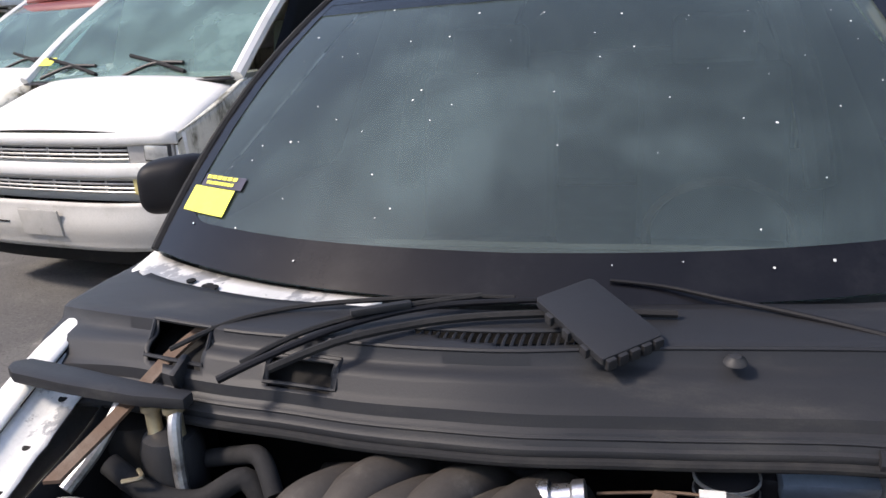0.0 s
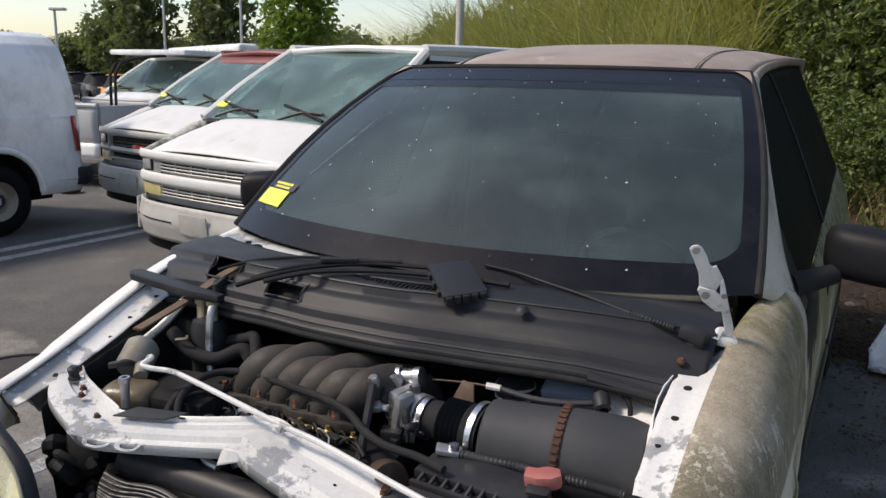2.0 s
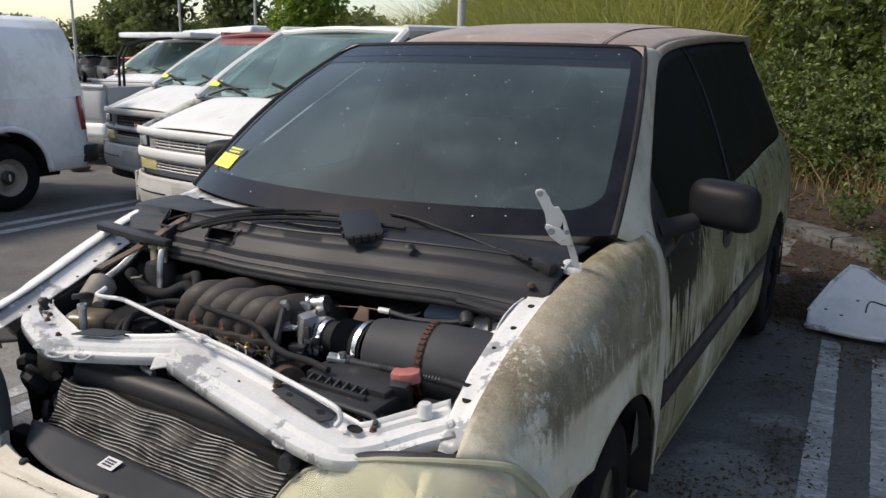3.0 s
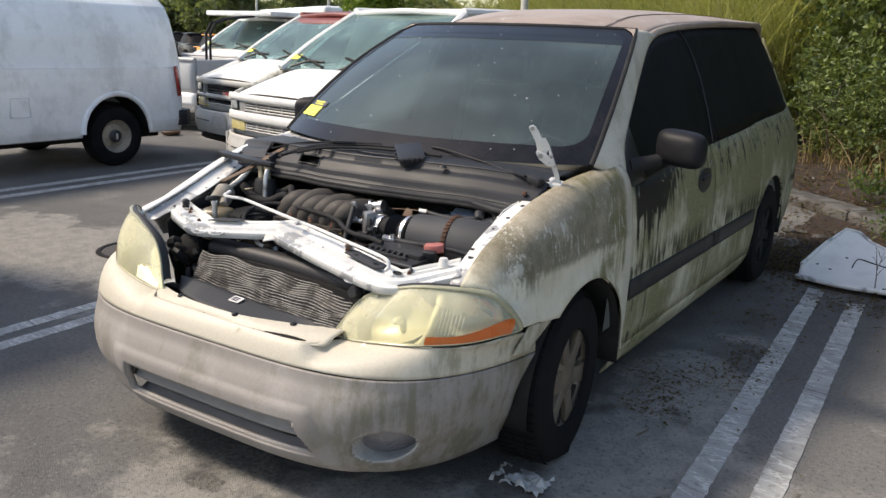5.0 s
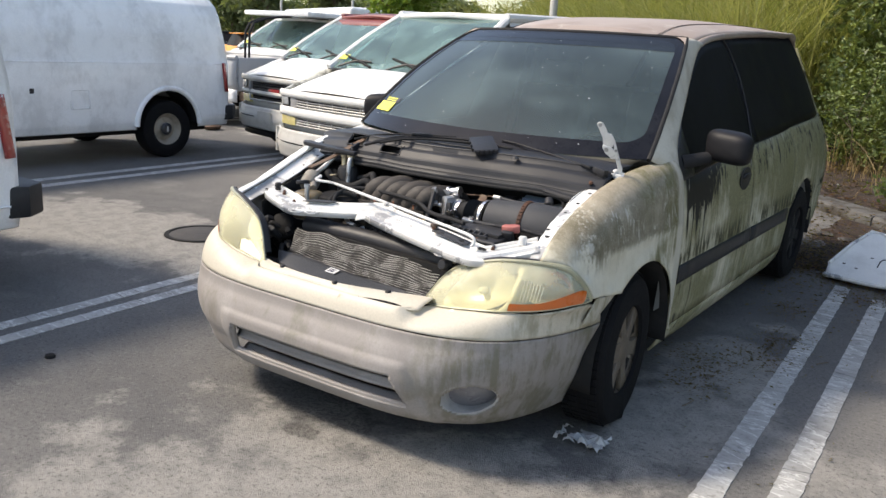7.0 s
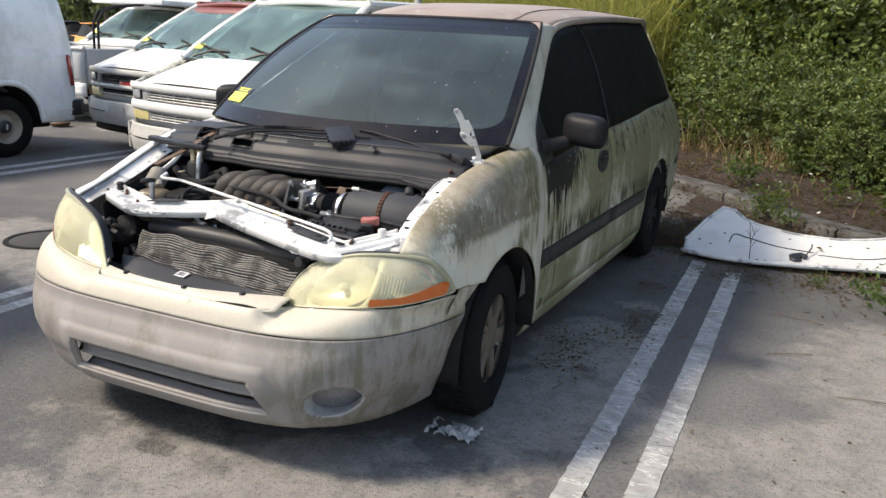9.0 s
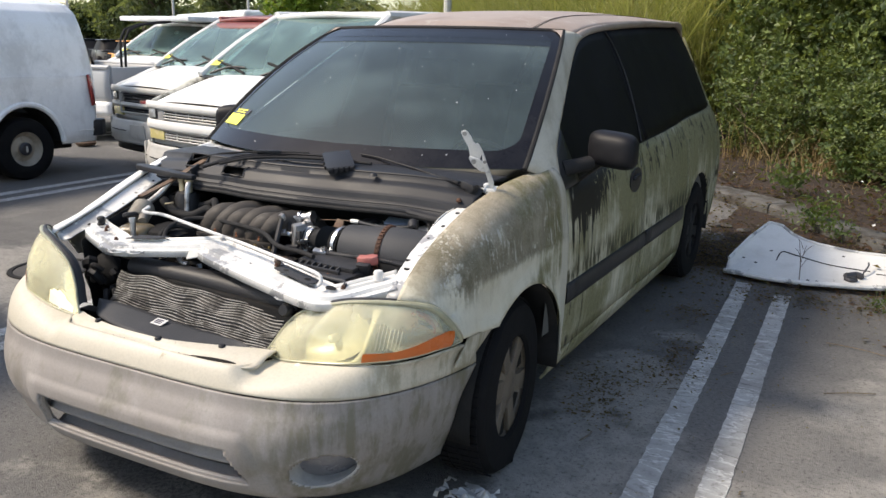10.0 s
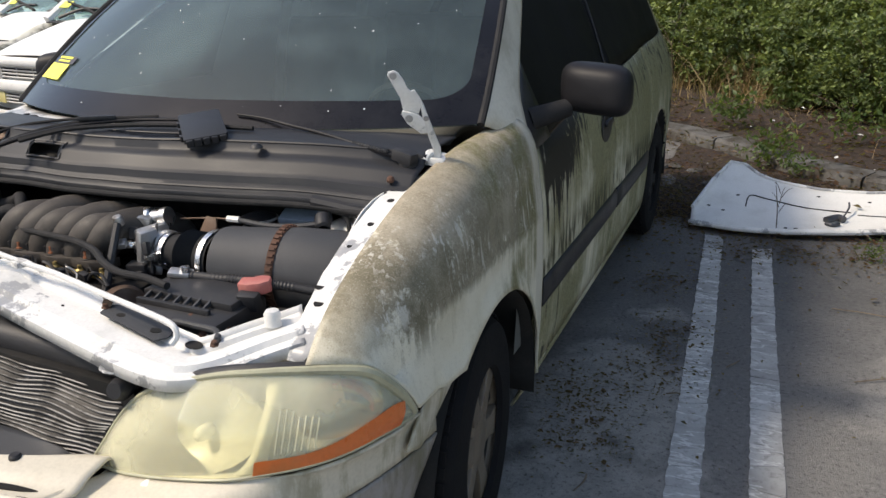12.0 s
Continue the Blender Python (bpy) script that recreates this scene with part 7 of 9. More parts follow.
def van_wheel(owner, x, y, z, s, r, cap):
    m = Matrix.Translation((x, y, z)) @ Matrix.Rotation(s * radians(90), 4, "Y")
    w = part("wheel", lathe([(r * 0.55, 0.10), (r * 0.62, 0.115), (r * 0.80, 0.12), (r * 0.95, 0.10), (r, 0.06), (r, -0.06), (r * 0.95, -0.10), (r * 0.6, -0.11)], m, 40), TYRE, owner)
    part("rim", lathe([(0.0, 0.06), (r * 0.22, 0.07), (r * 0.24, 0.05), (r * 0.40, 0.03), (r * 0.50, 0.06), (r * 0.56, 0.10), (r * 0.58, 0.10), (r * 0.58, 0.06)], m, 32), RIMM, w, "dusty steel rim")
    part("hub_cap", lathe([(0.0, 0.10), (r * 0.16, 0.098), (r * 0.21, 0.085), (r * 0.22, 0.05)], m, 24), DARKCAR, w)
    part("hub_badge", slab([(-0.03, -0.012), (0.03, -0.012), (0.036, 0.0), (0.03, 0.012), (-0.03, 0.012), (-0.036, 0)], 0.003, m @ Matrix.Translation((0, 0, 0.10)), 0), VANBUMP, w)
    return w


def cargo_van(name, at, label):
    """A long white cargo van; its tail is at local y = 0 and it faces -y."""
    v = thing(name, label, "van", (0, 0, 0), "parked vans")
    L, H = 5.7, 1.97
    zz = [(0.36, 0.955), (0.45, 0.985), (0.80, 1.0), (1.12, 0.995), (1.16, 0.985), (1.45, 0.945), (1.70, 0.885), (1.82, 0.83), (1.91, 0.72), (1.95, 0.55), (H, 0.0)]

    def sect(t):
        k = t * (len(zz) - 1)
        n = min(int(k), len(zz) - 2)
        (z0, x0), (z1, x1) = zz[n], zz[n + 1]
        return lerp(x0, x1, k - n), lerp(z0, z1, k - n)

    def shell(s):
        def f(u, t):
            y = -L * u
            x, z = sect(t)
            nosey = max(0, (u - 0.80) / 0.20)
            if z > 1.15:
                y += nosey * (z - 1.1) * 1.15
            if z > 1.2 and u < 0.02:
                y -= (z - 1.2) * 0.10
            x *= 1 - 0.035 * max(0, 1 - u * 18) ** 2 - 0.10 * nosey ** 2
            return Vector((s * x, y, z))

        def keep(u, t):
            y, (x, z) = -L * u, sect(t)
            for c in (-0.92, -4.55):
                if (y - c) ** 2 + (z - 0.40) ** 2 < 0.43 ** 2:
                    return False
            return not (1.17 < z < 1.68 and -3.95 < y < -2.98 and s > 0)
        return grid(f, 190, 60, flip=s < 0, keep=keep)

    for s in (1, -1):
        part("body_side", shell(s), VANW, v, thick=0.008)
        # wheel-arch lips
        for c in (-0.92, -4.55):
            pts = [(s * 1.0, c + 0.44 * math.cos(a), 0.40 + 0.44 * math.sin(a)) for a in (math.pi * k / 16 for k in range(17))]
            part("arch_lip", tube(pts, 0.032, sides=8, smooth_n=0), VANW, v)
            part("arch_liner", grid(lambda u, w, c=c, s=s: Vector((s * lerp(0.6, 0.97, w), c + 0.432 * math.cos(math.pi * u), 0.40 + 0.432 * math.sin(math.pi * u))), 16, 2), DARK, v, thick=0.004)
            van_wheel(v, s * 0.86, c, 0.345, s, 0.345, VANBUMP)
        # rub line along the waist and a lower crease
        part("waist_crease", tube([(s * 0.992, -0.06, 1.13), (s * 0.997, -2.9, 1.13)], 0.010, sides=6, smooth_n=4), VANW, v)
        part("lower_crease", tube([(s * 0.990, -0.06, 0.50), (s * 0.990, -0.45, 0.50)], 0.007, sides=6, smooth_n=2), VANW, v)
        # tail lamp
        part("tail_lamp", grid(lambda u, w, s=s: Vector((s * (lerp(0.965, 0.990, u) + 0.008), lerp(-0.015, -0.075, u) - 0.04 * w, lerp(0.78, 1.14, w))), 3, 10, flip=s < 0), TAILRED, v, "dark red tail lamp", thick=0.02)
    # seams, door handle, lock and fuel flap on the side facing the lot
    for y in (-2.92, -4.02):
        part("door_seam", tube([(0.985, y, 0.42), (1.003, y, 0.80), (0.997, y, 1.12), (0.948, y - 0.015, 1.45), (0.86, y - 0.03, 1.76)], 0.005, sides=5), RUBBER, v)
    win = part("door_window", grid(lambda u, w: Vector((lerp(0.972, 0.880, w), lerp(-3.0, -3.93, u), lerp(1.17, 1.68, w))), 4, 6, flip=False), VANGLASS, v, "dark door window", thick=0.006)
    part("window_seal", tube([(0.978, -2.99, 1.17), (0.893, -2.99, 1.68), (0.893, -3.94, 1.68), (0.978, -3.94, 1.17), (0.978, -2.99, 1.17)], 0.014, sides=6, smooth_n=0), RUBBER, v)
    part("door_handle", box((0.02, 0.05, 0.17), pose(1.002, -3.10, 0.97), 0.008), BLACK, v)
    part("door_lock", lathe([(0, 0.006), (0.02, 0.006), (0.022, 0)], pose(1.0, -3.09, 0.84, 0, 90, 0), 14), BLACK, v)
    part("side_lock", box((0.01, 0.05, 0.055), pose(1.004, -2.58, 0.83), 0.004), BLACK, v)
    part("fuel_flap", box((0.008, 0.20, 0.20), pose(1.001, -2.05, 0.73), 0.02), VANW, v)
    part("flap_seam", tube([(1.002, -1.94, 0.63), (1.002, -1.94, 0.83), (1.002, -2.16, 0.83), (1.002, -2.16, 0.63), (1.002, -1.94, 0.63)], 0.004, sides=5, smooth_n=0), SILVER, v)
    # bright rectangle: a reflection on the body side, put into the colour
    part("paint_patch", grid(lambda u, w: Vector((lerp(0.965, 0.938, w) + 0.004, lerp(-0.55, -1.35, u), lerp(1.28, 1.44, w))), 2, 2), PATCHW, v, "brighter rectangle painted as a reflection on the side")
    # tail panel, step bumper, front
    part("rear_panel", grid(lambda u, t: Vector(((2 * u - 1) * sect(t)[0] * 0.965, -max(0, sect(t)[1] - 1.2) * 0.10, sect(t)[1])), 6, 40), VANW, v, thick=0.01)
    part("step_bumper", slab([(-0.97, -0.10), (0.97, -0.10), (1.0, 0.02), (0.90, 0.15), (-0.90, 0.15), (-1.0, 0.02)], 0.19, pose(0, 0.03, 0.42), 0.02), BLACK, v, "dark step bumper")
    part("nose_panel", grid(lambda u, t: Vector(((2 * u - 1) * 0.88, -L - 0.10 + 0.12 * abs(2 * u - 1) ** 2 + max(0, t - 0.75) * 0.8, lerp(0.40, 1.15, t))), 8, 8), VANW, v, thick=0.01)
    part("windscreen", grid(lambda u, t: Vector(((2 * u - 1) * lerp(0.86, 0.74, t), lerp(-5.50, -4.85, t), lerp(1.14, 1.80, t))), 6, 6), SIDEGLASS, v, thick=0.006)
    part("chassis", box((1.5, 5.3, 0.12), pose(0, -2.85, 0.34), 0.02), DARK, v)
    part("seat", box((0.5, 0.16, 0.7), pose(0.42, -3.05, 1.20, -12, 0, 0), 0.05), stuff_mat("seat_green", (0.10, 0.16, 0.15), (0.08, 0.12, 0.12), 0.9), v)
    v.matrix_basis = Matrix.Translation(at)
    return v


cv = cargo_van("cargo_van", (-7.25, 4.87, 0), "long white cargo van with a flat rear tyre")
copy_thing(cv, Matrix.Translation((-3.50, 0.24, 0)))


def passenger_van(at, paint, roof_mat, style, label, turn=0.0):
    """A short-nosed van facing -y; local y = 0 is its front bumper."""
    v = thing("passenger_van", label, "van", (0, 0, 0), "parked vans")
    W = 0.94
    side = VANMOULD if style else paint
    front = lambda x: 0.14 + 0.10 * (abs(x) / W) ** 3
    # bumper
    def bmp(u, t):
        a = 2 * u - 1
        x = a * 0.97
        z = lerp(0.34, 0.62, t)
        return Vector((x, 0.0 + 0.20 * abs(a) ** 4 + 0.03 * math.cos(math.pi * t) ** 2, z))
    b = part("front_bumper", grid(bmp, 30, 10), VANBUMP, v, "dented pale grey bumper", thick=0.02)
    part("bumper_side", box((0.03, 0.45, 0.26), pose(0.955, 0.40, 0.48), 0.012), VANBUMP, b)
    part("bumper_side", box((0.03, 0.45, 0.26), pose(-0.955, 0.40, 0.48), 0.012), VANBUMP, b)
    part("plate_mount", box((0.32, 0.015, 0.16), pose(0.0, -0.005, 0.50, 6, 0, 0), 0.01), VANBUMP, b)
    part("bumper_groove", tube([bmp(u, 0.55) + Vector((0, -0.003, 0)) for u in (0.05, 0.2, 0.36)], 0.006, sides=5), DARK, b)
    part("front_valance", grid(lambda u, t: Vector(((2 * u - 1) * 0.90, 0.10 + 0.12 * (2 * u - 1) ** 4 + 0.03 * t, lerp(0.24, 0.36, t))), 12, 2), DARK, v, thick=0.01)
    # front face with recess for grille
    part("front_panel", grid(lambda u, t: Vector(((2 * u - 1) * W, front((2 * u - 1) * W) + 0.022, lerp(0.60, 0.985, t))), 20, 4), paint, v, thick=0.01)
    for z0, z1 in (((0.838, 0.932), (0.648, 0.738)) if style else ((0.70, 0.93),)):
        part("grille_recess", grid(lambda u, t: Vector(((2 * u - 1) * 0.59, front((2 * u - 1) * 0.59) + 0.010, lerp(z0, z1, t))), 12, 3), DARK, v, thick=0.006)
    for z, h in ((0.965, 0.05), (0.785, 0.075 if style else 0.03)):
        part("grille_bar", grid(lambda u, t: Vector(((2 * u - 1) * 0.92, front((2 * u - 1) * 0.92) - 0.006 + 0.012 * math.sin(math.pi * t) * -1, z + h * (t - 0.5))), 20, 4), paint if style else VANBUMP, v, thick=0.02, offset=1)
    if style:
        for z0, z1 in ((0.835, 0.935), (0.645, 0.742)):
            for k in range(4):
                z = lerp(z0, z1, (k + 0.5) / 4)
                part("grille_slat", tube([(lerp(-0.60, 0.60, j / 8), front(lerp(-0.60, 0.60, j / 8)) + 0.0, z) for j in range(9)], 0.008, sides=6, smooth_n=0), CHROMEG, v)
            for x in (-0.61, -0.4, -0.2, 0, 0.2, 0.4, 0.61):
                part("grille_post", box((0.010, 0.012, z1 - z0), pose(x, front(x) + 0.006, (z0 + z1) / 2), 0.002), CHROMEG, v)
    else:
        for k in range(6):
            z = lerp(0.70, 0.92, (k + 0.5) / 6)
            part("grille_slat", tube([(lerp(-0.56, 0.56, j / 8), front(lerp(-0.56, 0.56, j / 8)) + 0.004, z) for j in range(9)], 0.007, sides=6, smooth_n=0), DARKCAR, v)
        part("grille_frame", tube([(-0.60, 0.14, 0.69), (-0.60, 0.14, 0.935), (0.60, 0.14, 0.935), (0.60, 0.14, 0.69), (-0.60, 0.14, 0.69)], 0.014, sides=6, smooth_n=0), CHROMEG, v)
    # badge, as a plain shape
    if style:
        part("badge", slab([(-0.075, -0.016), (-0.02, -0.016), (-0.016, -0.034), (0.026, -0.034), (0.022, -0.016), (0.075, -0.016), (0.068, 0.016), (0.02, 0.016), (0.016, 0.034), (-0.026, 0.034), (-0.022, 0.016), (-0.082, 0.016)], 0.012, pose(0, 0.132, 0.787, 90, 0, 0), 0.002), CHROMEG, v)
    else:
        part("badge", box((0.25, 0.012, 0.085), pose(0, 0.128, 0.81), 0.006), TAILRED, v)
    for s in (1, -1):
        y1 = front(0.745) + 0.004
        part("lamp_bezel", box((0.29, 0.022, 0.125), pose(s * 0.745, y1, 0.885, 0, 0, s * 9), 0.006), LAMPGREY, v, "grey plastic lamp surround")
        head = part("headlamp", box((0.165, 0.03, 0.105), pose(s * 0.795, front(0.795) - 0.008, 0.885, 0, s * 3, s * 12), 0.012), BLACK, v, "square headlamp in a black rim")
        part("lamp_glass", box((0.140, 0.012, 0.082), pose(s * 0.795, front(0.795) - 0.025, 0.885, 0, s * 3, s * 12), 0.008), LAMPGLASS, head)
        part("side_marker", box((0.29, 0.03, 0.100), pose(s * 0.745, y1 - 0.002, 0.695, 0, 0, s * 9), 0.010), MARKER, v, "yellowed side marker")
        part("lamp_trim", box((0.02, 0.03, 0.32), pose(s * 0.900, front(0.90) + 0.008, 0.80), 0.006), paint, v)
    # bonnet
    def hood(u, t):
        a = 2 * u - 1
        x = a * lerp(0.915, 0.87, t)
        z = lerp(0.985, 1.215, t ** 0.85) + 0.035 * (1 - a * a) - 0.05 * abs(a) ** 5
        return Vector((x, front(x) - 0.012 + t * 0.64, z))
    part("bonnet", grid(hood, 24, 16), paint, v, "blistered white bonnet", thick=0.02)
    for u in (0.0, 1.0):
        part("bonnet_seam", tube([hood(u, k / 10) + Vector(((u - 0.5) * 0.012, 0, 0.004)) for k in range(11)], 0.005, sides=5, smooth_n=0), DARK, v)
    part("bonnet_lip", tube([hood(k / 16, 0.0) + Vector((0, -0.004, -0.008)) for k in range(17)], 0.006, sides=5, smooth_n=0), DARK, v)
    # body sides from fender to tail
    prof = [(0.36, 0.93), (0.48, 0.965), (0.85, 0.985), (1.15, 0.965), (1.22, 0.945)]
    up = [(1.22, 0.945), (1.50, 0.88), (1.75, 0.80), (1.84, 0.74)]
    for s in (1, -1):
        def wing(u, t, s=s):
            a = hood(0.5 + 0.5 * s, u)
            top = curve1([(0.22, 0.975), (0.55, 1.09), (0.85, 1.20), (1.3, 1.22)], a.y)
            b = Vector((s * (curve1(prof, top) - 0.06 * max(0, (0.75 - a.y) / 0.5) ** 2), a.y, top))
            return a.lerp(b, t) + Vector((0, 0, 0.012 * math.sin(math.pi * t)))
        part("front_wing", grid(wing, 16, 5, flip=s < 0), side, v, thick=0.01)
    for s in (1, -1):
        def low(u, t, s=s):
            y = lerp(0.22, 4.7, u)
            top = curve1([(0.22, 0.975), (0.55, 1.09), (0.85, 1.20), (1.3, 1.22)], y)
            z = lerp(0.36, top, t)
            x = curve1(prof, z) - 0.06 * max(0, (0.75 - y) / 0.5) ** 2
            return Vector((s * x, y, z))
        def kp(u, t):
            y, z = lerp(0.22, 4.7, u), low(u, t).z
            return all((y - c) ** 2 + (z - 0.38) ** 2 > 0.40 ** 2 for c in (0.88, 3.72))
        part("body_side", grid(low, 110, 26, flip=s < 0, keep=kp), side, v, thick=0.01)
        for c in (0.88, 3.72):
            van_wheel(v, s * 0.83, c, 0.335, s, 0.335, VANBUMP)
            part("arch_liner", grid(lambda u, w, c=c, s=s: Vector((s * lerp(0.55, 0.94, w), c + 0.405 * math.cos(math.pi * u), 0.38 + 0.405 * math.sin(math.pi * u))), 14, 2), DARK, v, thick=0.004)
        part("upper_side", grid(lambda u, t, s=s: Vector((s * curve1(up, lerp(1.22, 1.84, t)), lerp(1.80 - 0.15 * (1 - t), 4.7, u), lerp(1.22, 1.84, t))), 10, 8, flip=s < 0), paint, v, thick=0.01)
        part("door_window", grid(lambda u, t, s=s: Vector((s * (curve1(up, lerp(1.27, 1.74, t)) + 0.006), lerp(1.12 + 0.55 * t, 2.28, u), lerp(1.27, 1.74, t))), 6, 6, flip=s < 0), SIDEGLASS, v, thick=0.004)
        part("side_window", grid(lambda u, t, s=s: Vector((s * (curve1(up, lerp(1.27, 1.74, t)) + 0.006), lerp(2.42, 4.5, u), lerp(1.27, 1.74, t))), 6, 6, flip=s < 0), SIDEGLASS, v, thick=0.004)
        part("windscreen_pillar", tube([(s * 0.90, 0.82, 1.22), (s * 0.85, 1.26, 1.52), (s * 0.78, 1.74, 1.80)], 0.042, sides=8), paint, v)
        part("roof_side", tube([(s * 0.77, 1.74, 1.825), (s * 0.77, 3.2, 1.85), (s * 0.77, 4.6, 1.83)], 0.045, sides=8), roof_mat, v)
        part("door_mirror", box((0.14, 0.10, 0.16), pose(s * 1.05, 1.10, 1.20), 0.03), VANBUMP if s > 0 else BLACK, v)
    glass = part("windscreen", grid(lambda u, t: Vector(((2 * u - 1) * lerp(0.88, 0.76, t), lerp(0.78, 1.72, t) + 0.06 * (2 * u - 1) ** 2 * (1 - t), lerp(1.225, 1.80, t) + 0.05 * math.sin(math.pi * t))), 12, 10), VANGLASS, v, "green-tinted windscreen")
    glass.visible_shadow = False
    part("scuttle", grid(lambda u, t: Vector(((2 * u - 1) * 0.88, lerp(0.74, 0.82, t) + 0.05 * (2 * u - 1) ** 2, 1.213 + 0.006 * t)), 12, 2), BLACK, v, thick=0.01)
    part("windscreen_header", tube([(-0.76, 1.74, 1.805), (0, 1.71, 1.835), (0.76, 1.74, 1.805)], 0.03, sides=8), roof_mat, v)
    part("roof", grid(lambda u, t: Vector(((2 * u - 1) * 0.79, lerp(1.71, 4.7, t), 1.80 + 0.085 * (1 - (2 * u - 1) ** 4) * min(1, 0.35 + t * 4) )), 16, 16), roof_mat, v, thick=0.015)
    part("tail_panel", grid(lambda u, t: Vector(((2 * u - 1) * lerp(0.95, 0.77, max(0, (t - 0.5) * 2)), 4.72, lerp(0.4, 1.84, t))), 4, 8), paint, v, thick=0.01)
    for x0, x1 in ((-0.72, -0.22), (0.02, 0.52)):
        wp = part("wiper", tube([(x0, 0.80, 1.245), (lerp(x0, x1, 0.4), 0.88, 1.31), (x1 - 0.06, 0.88, 1.31)], 0.012, sides=6), BLACK, v)
        part("wiper_blade", tube([(x0 - 0.05, 0.95, 1.36), (lerp(x0, x1, 0.5), 0.88, 1.31), (x1, 0.81, 1.26)], 0.014, sides=6), RUBBER, wp)
    part("yellow_sticker", box((0.12, 0.004, 0.08), pose(-0.76, 0.92, 1.345, -56, 0, 0)), YELLOW, v)
    for s in (1, -1):
        part("seat", box((0.5, 0.16, 0.70), pose(s * 0.40, 2.3, 1.15, -12, 0, 0), 0.05), stuff_mat("pale_seat", (0.22, 0.26, 0.23), (0.18, 0.21, 0.19), 0.9), v)
    part("dashboard", box((1.55, 0.40, 0.10), pose(0, 1.06, 1.17), 0.03), stuff_mat("pale_dash", (0.25, 0.27, 0.25), (0.2, 0.22, 0.2), 0.8), v)
    part("floor_pan", box((1.7, 4.4, 0.12), pose(0, 2.45, 0.34), 0.02), DARK, v)
    if style:
        # dark lettering on the wing, as plain bars
        for k, h in enumerate((0.07, 0.07, 0.015, 0.07, 0.07)):
            part("wing_lettering", box((0.004, 0.034, h), pose(0.962, 0.98 + 0.05 * k, 1.13, 0, -8, 0), 0.001), INK, v)
    v.matrix_basis = Matrix.Translation(at) @ Matrix.Rotation(radians(turn), 4, "Z")
    return v


passenger_van((-3.28, 3.49, 0), VANDIRT, VANDIRT, True, "white passenger van with a dirty dented bumper", -7.5)
sv = passenger_van((-5.66, 4.94, 0), VANDIRT, MAROON, False, "white passenger van with a maroon roof", -11)
third = passenger_van((-10.25, 8.35, 0), VANW, VANW, False, "white van with a ladder rack on its roof")
visor = part("roof_visor", grid(lambda u, t: Vector(((2 * u - 1) * lerp(0.80, 0.78, t), lerp(1.52, 2.2, t) + 0.05 * (2 * u - 1) ** 2 * (1 - t), lerp(1.715, 1.90, t ** 0.6))), 14, 6), MAROON, sv, "maroon roof visor", thick=0.02)
visor.matrix_parent_inverse = Matrix.Identity(4)
part("ladder_rack", slab([(-0.65, 0.5), (1.15, 0.5), (1.15, 3.4), (-0.65, 3.4)], 0.09, Matrix.Translation((-10.25, 8.6, 1.87)), 0.03), VANW, third, "white roof rack")
for x in (-9.66, -9.55):
    part("rack_post", tube([(x, 8.0, 0.45), (x + 0.01, 8.05, 1.1), (x - 0.03, 8.2, 1.70), (x - 0.10, 9.2, 1.86)], 0.022, sides=8, smooth_n=3), RUBBER, third)


for ob in list(third.children) + list(sv.children):
    if ob.name.split(".")[0] in ("ladder_rack", "rack_post"):
        ob.matrix_parent_inverse = ob.parent.matrix_basis.inverted()


def pickup(at, turn):
    p = thing("pickup_truck", "grey and white pickup truck with its load bed showing", "pickup truck", (0, 0, 0))
    for s in (1, -1):
        part("bed_side", grid(lambda u, t: Vector((s * (0.93 + 0.03 * math.sin(math.pi * t)), lerp(0, 2.2, u), lerp(0.62, 1.12, t))), 16, 6, flip=s < 0), SILVER, p, thick=0.03)
        part("lower_side", grid(lambda u, t: Vector((s * 0.95, lerp(0, 5.0, u), lerp(0.42, 0.62, t))), 40, 3, flip=s < 0, keep=lambda u, t: abs(u * 5 - 0.95) > 0.42 and abs(u * 5 - 4.2) > 0.42), VANW, p, thick=0.03)
        for y in (0.95, 4.2):
            van_wheel(p, s * 0.84, y, 0.35, s, 0.35, VANBUMP)
            part("wheel_arch", tube([(s * 0.96, y + 0.43 * math.cos(a), 0.38 + 0.43 * math.sin(a)) for a in (math.pi * k / 10 for k in range(11))], 0.035, sides=6, smooth_n=0), VANW, p)
        part("bed_rail", tube([(s * 0.93, 0, 1.13), (s * 0.93, 2.2, 1.13)], 0.035, sides=8), SILVER, p)
        part("cab_side", grid(lambda u, t: Vector((s * lerp(0.95, 0.92, t), lerp(2.2, 5.0, u), lerp(0.62, 1.08, t))), 8, 4, flip=s < 0), VANW, p, thick=0.03)
    part("tailgate", box((1.80, 0.05, 0.52), pose(0, 0.0, 0.87), 0.02), SILVER, p)
    part("bed_floor", box((1.7, 2.2, 0.06), pose(0, 1.1, 0.66), 0.01), DARK, p)
    part("cab", box((1.55, 1.5, 0.58), pose(0, 3.1, 1.36), 0.14, segments=4), DARKCAR, p)
    part("bonnet", box((1.8, 1.3, 0.10), pose(0, 4.4, 1.08), 0.04), VANW, p)
    part("rear_bumper", box((1.8, 0.16, 0.16), pose(0, -0.08, 0.52), 0.03), RUSTY, p)
    p.matrix_basis = Matrix.Translation(at) @ Matrix.Rotation(radians(turn), 4, "Z")
    return p


pickup((-8.35, 7.6, 0), 96)


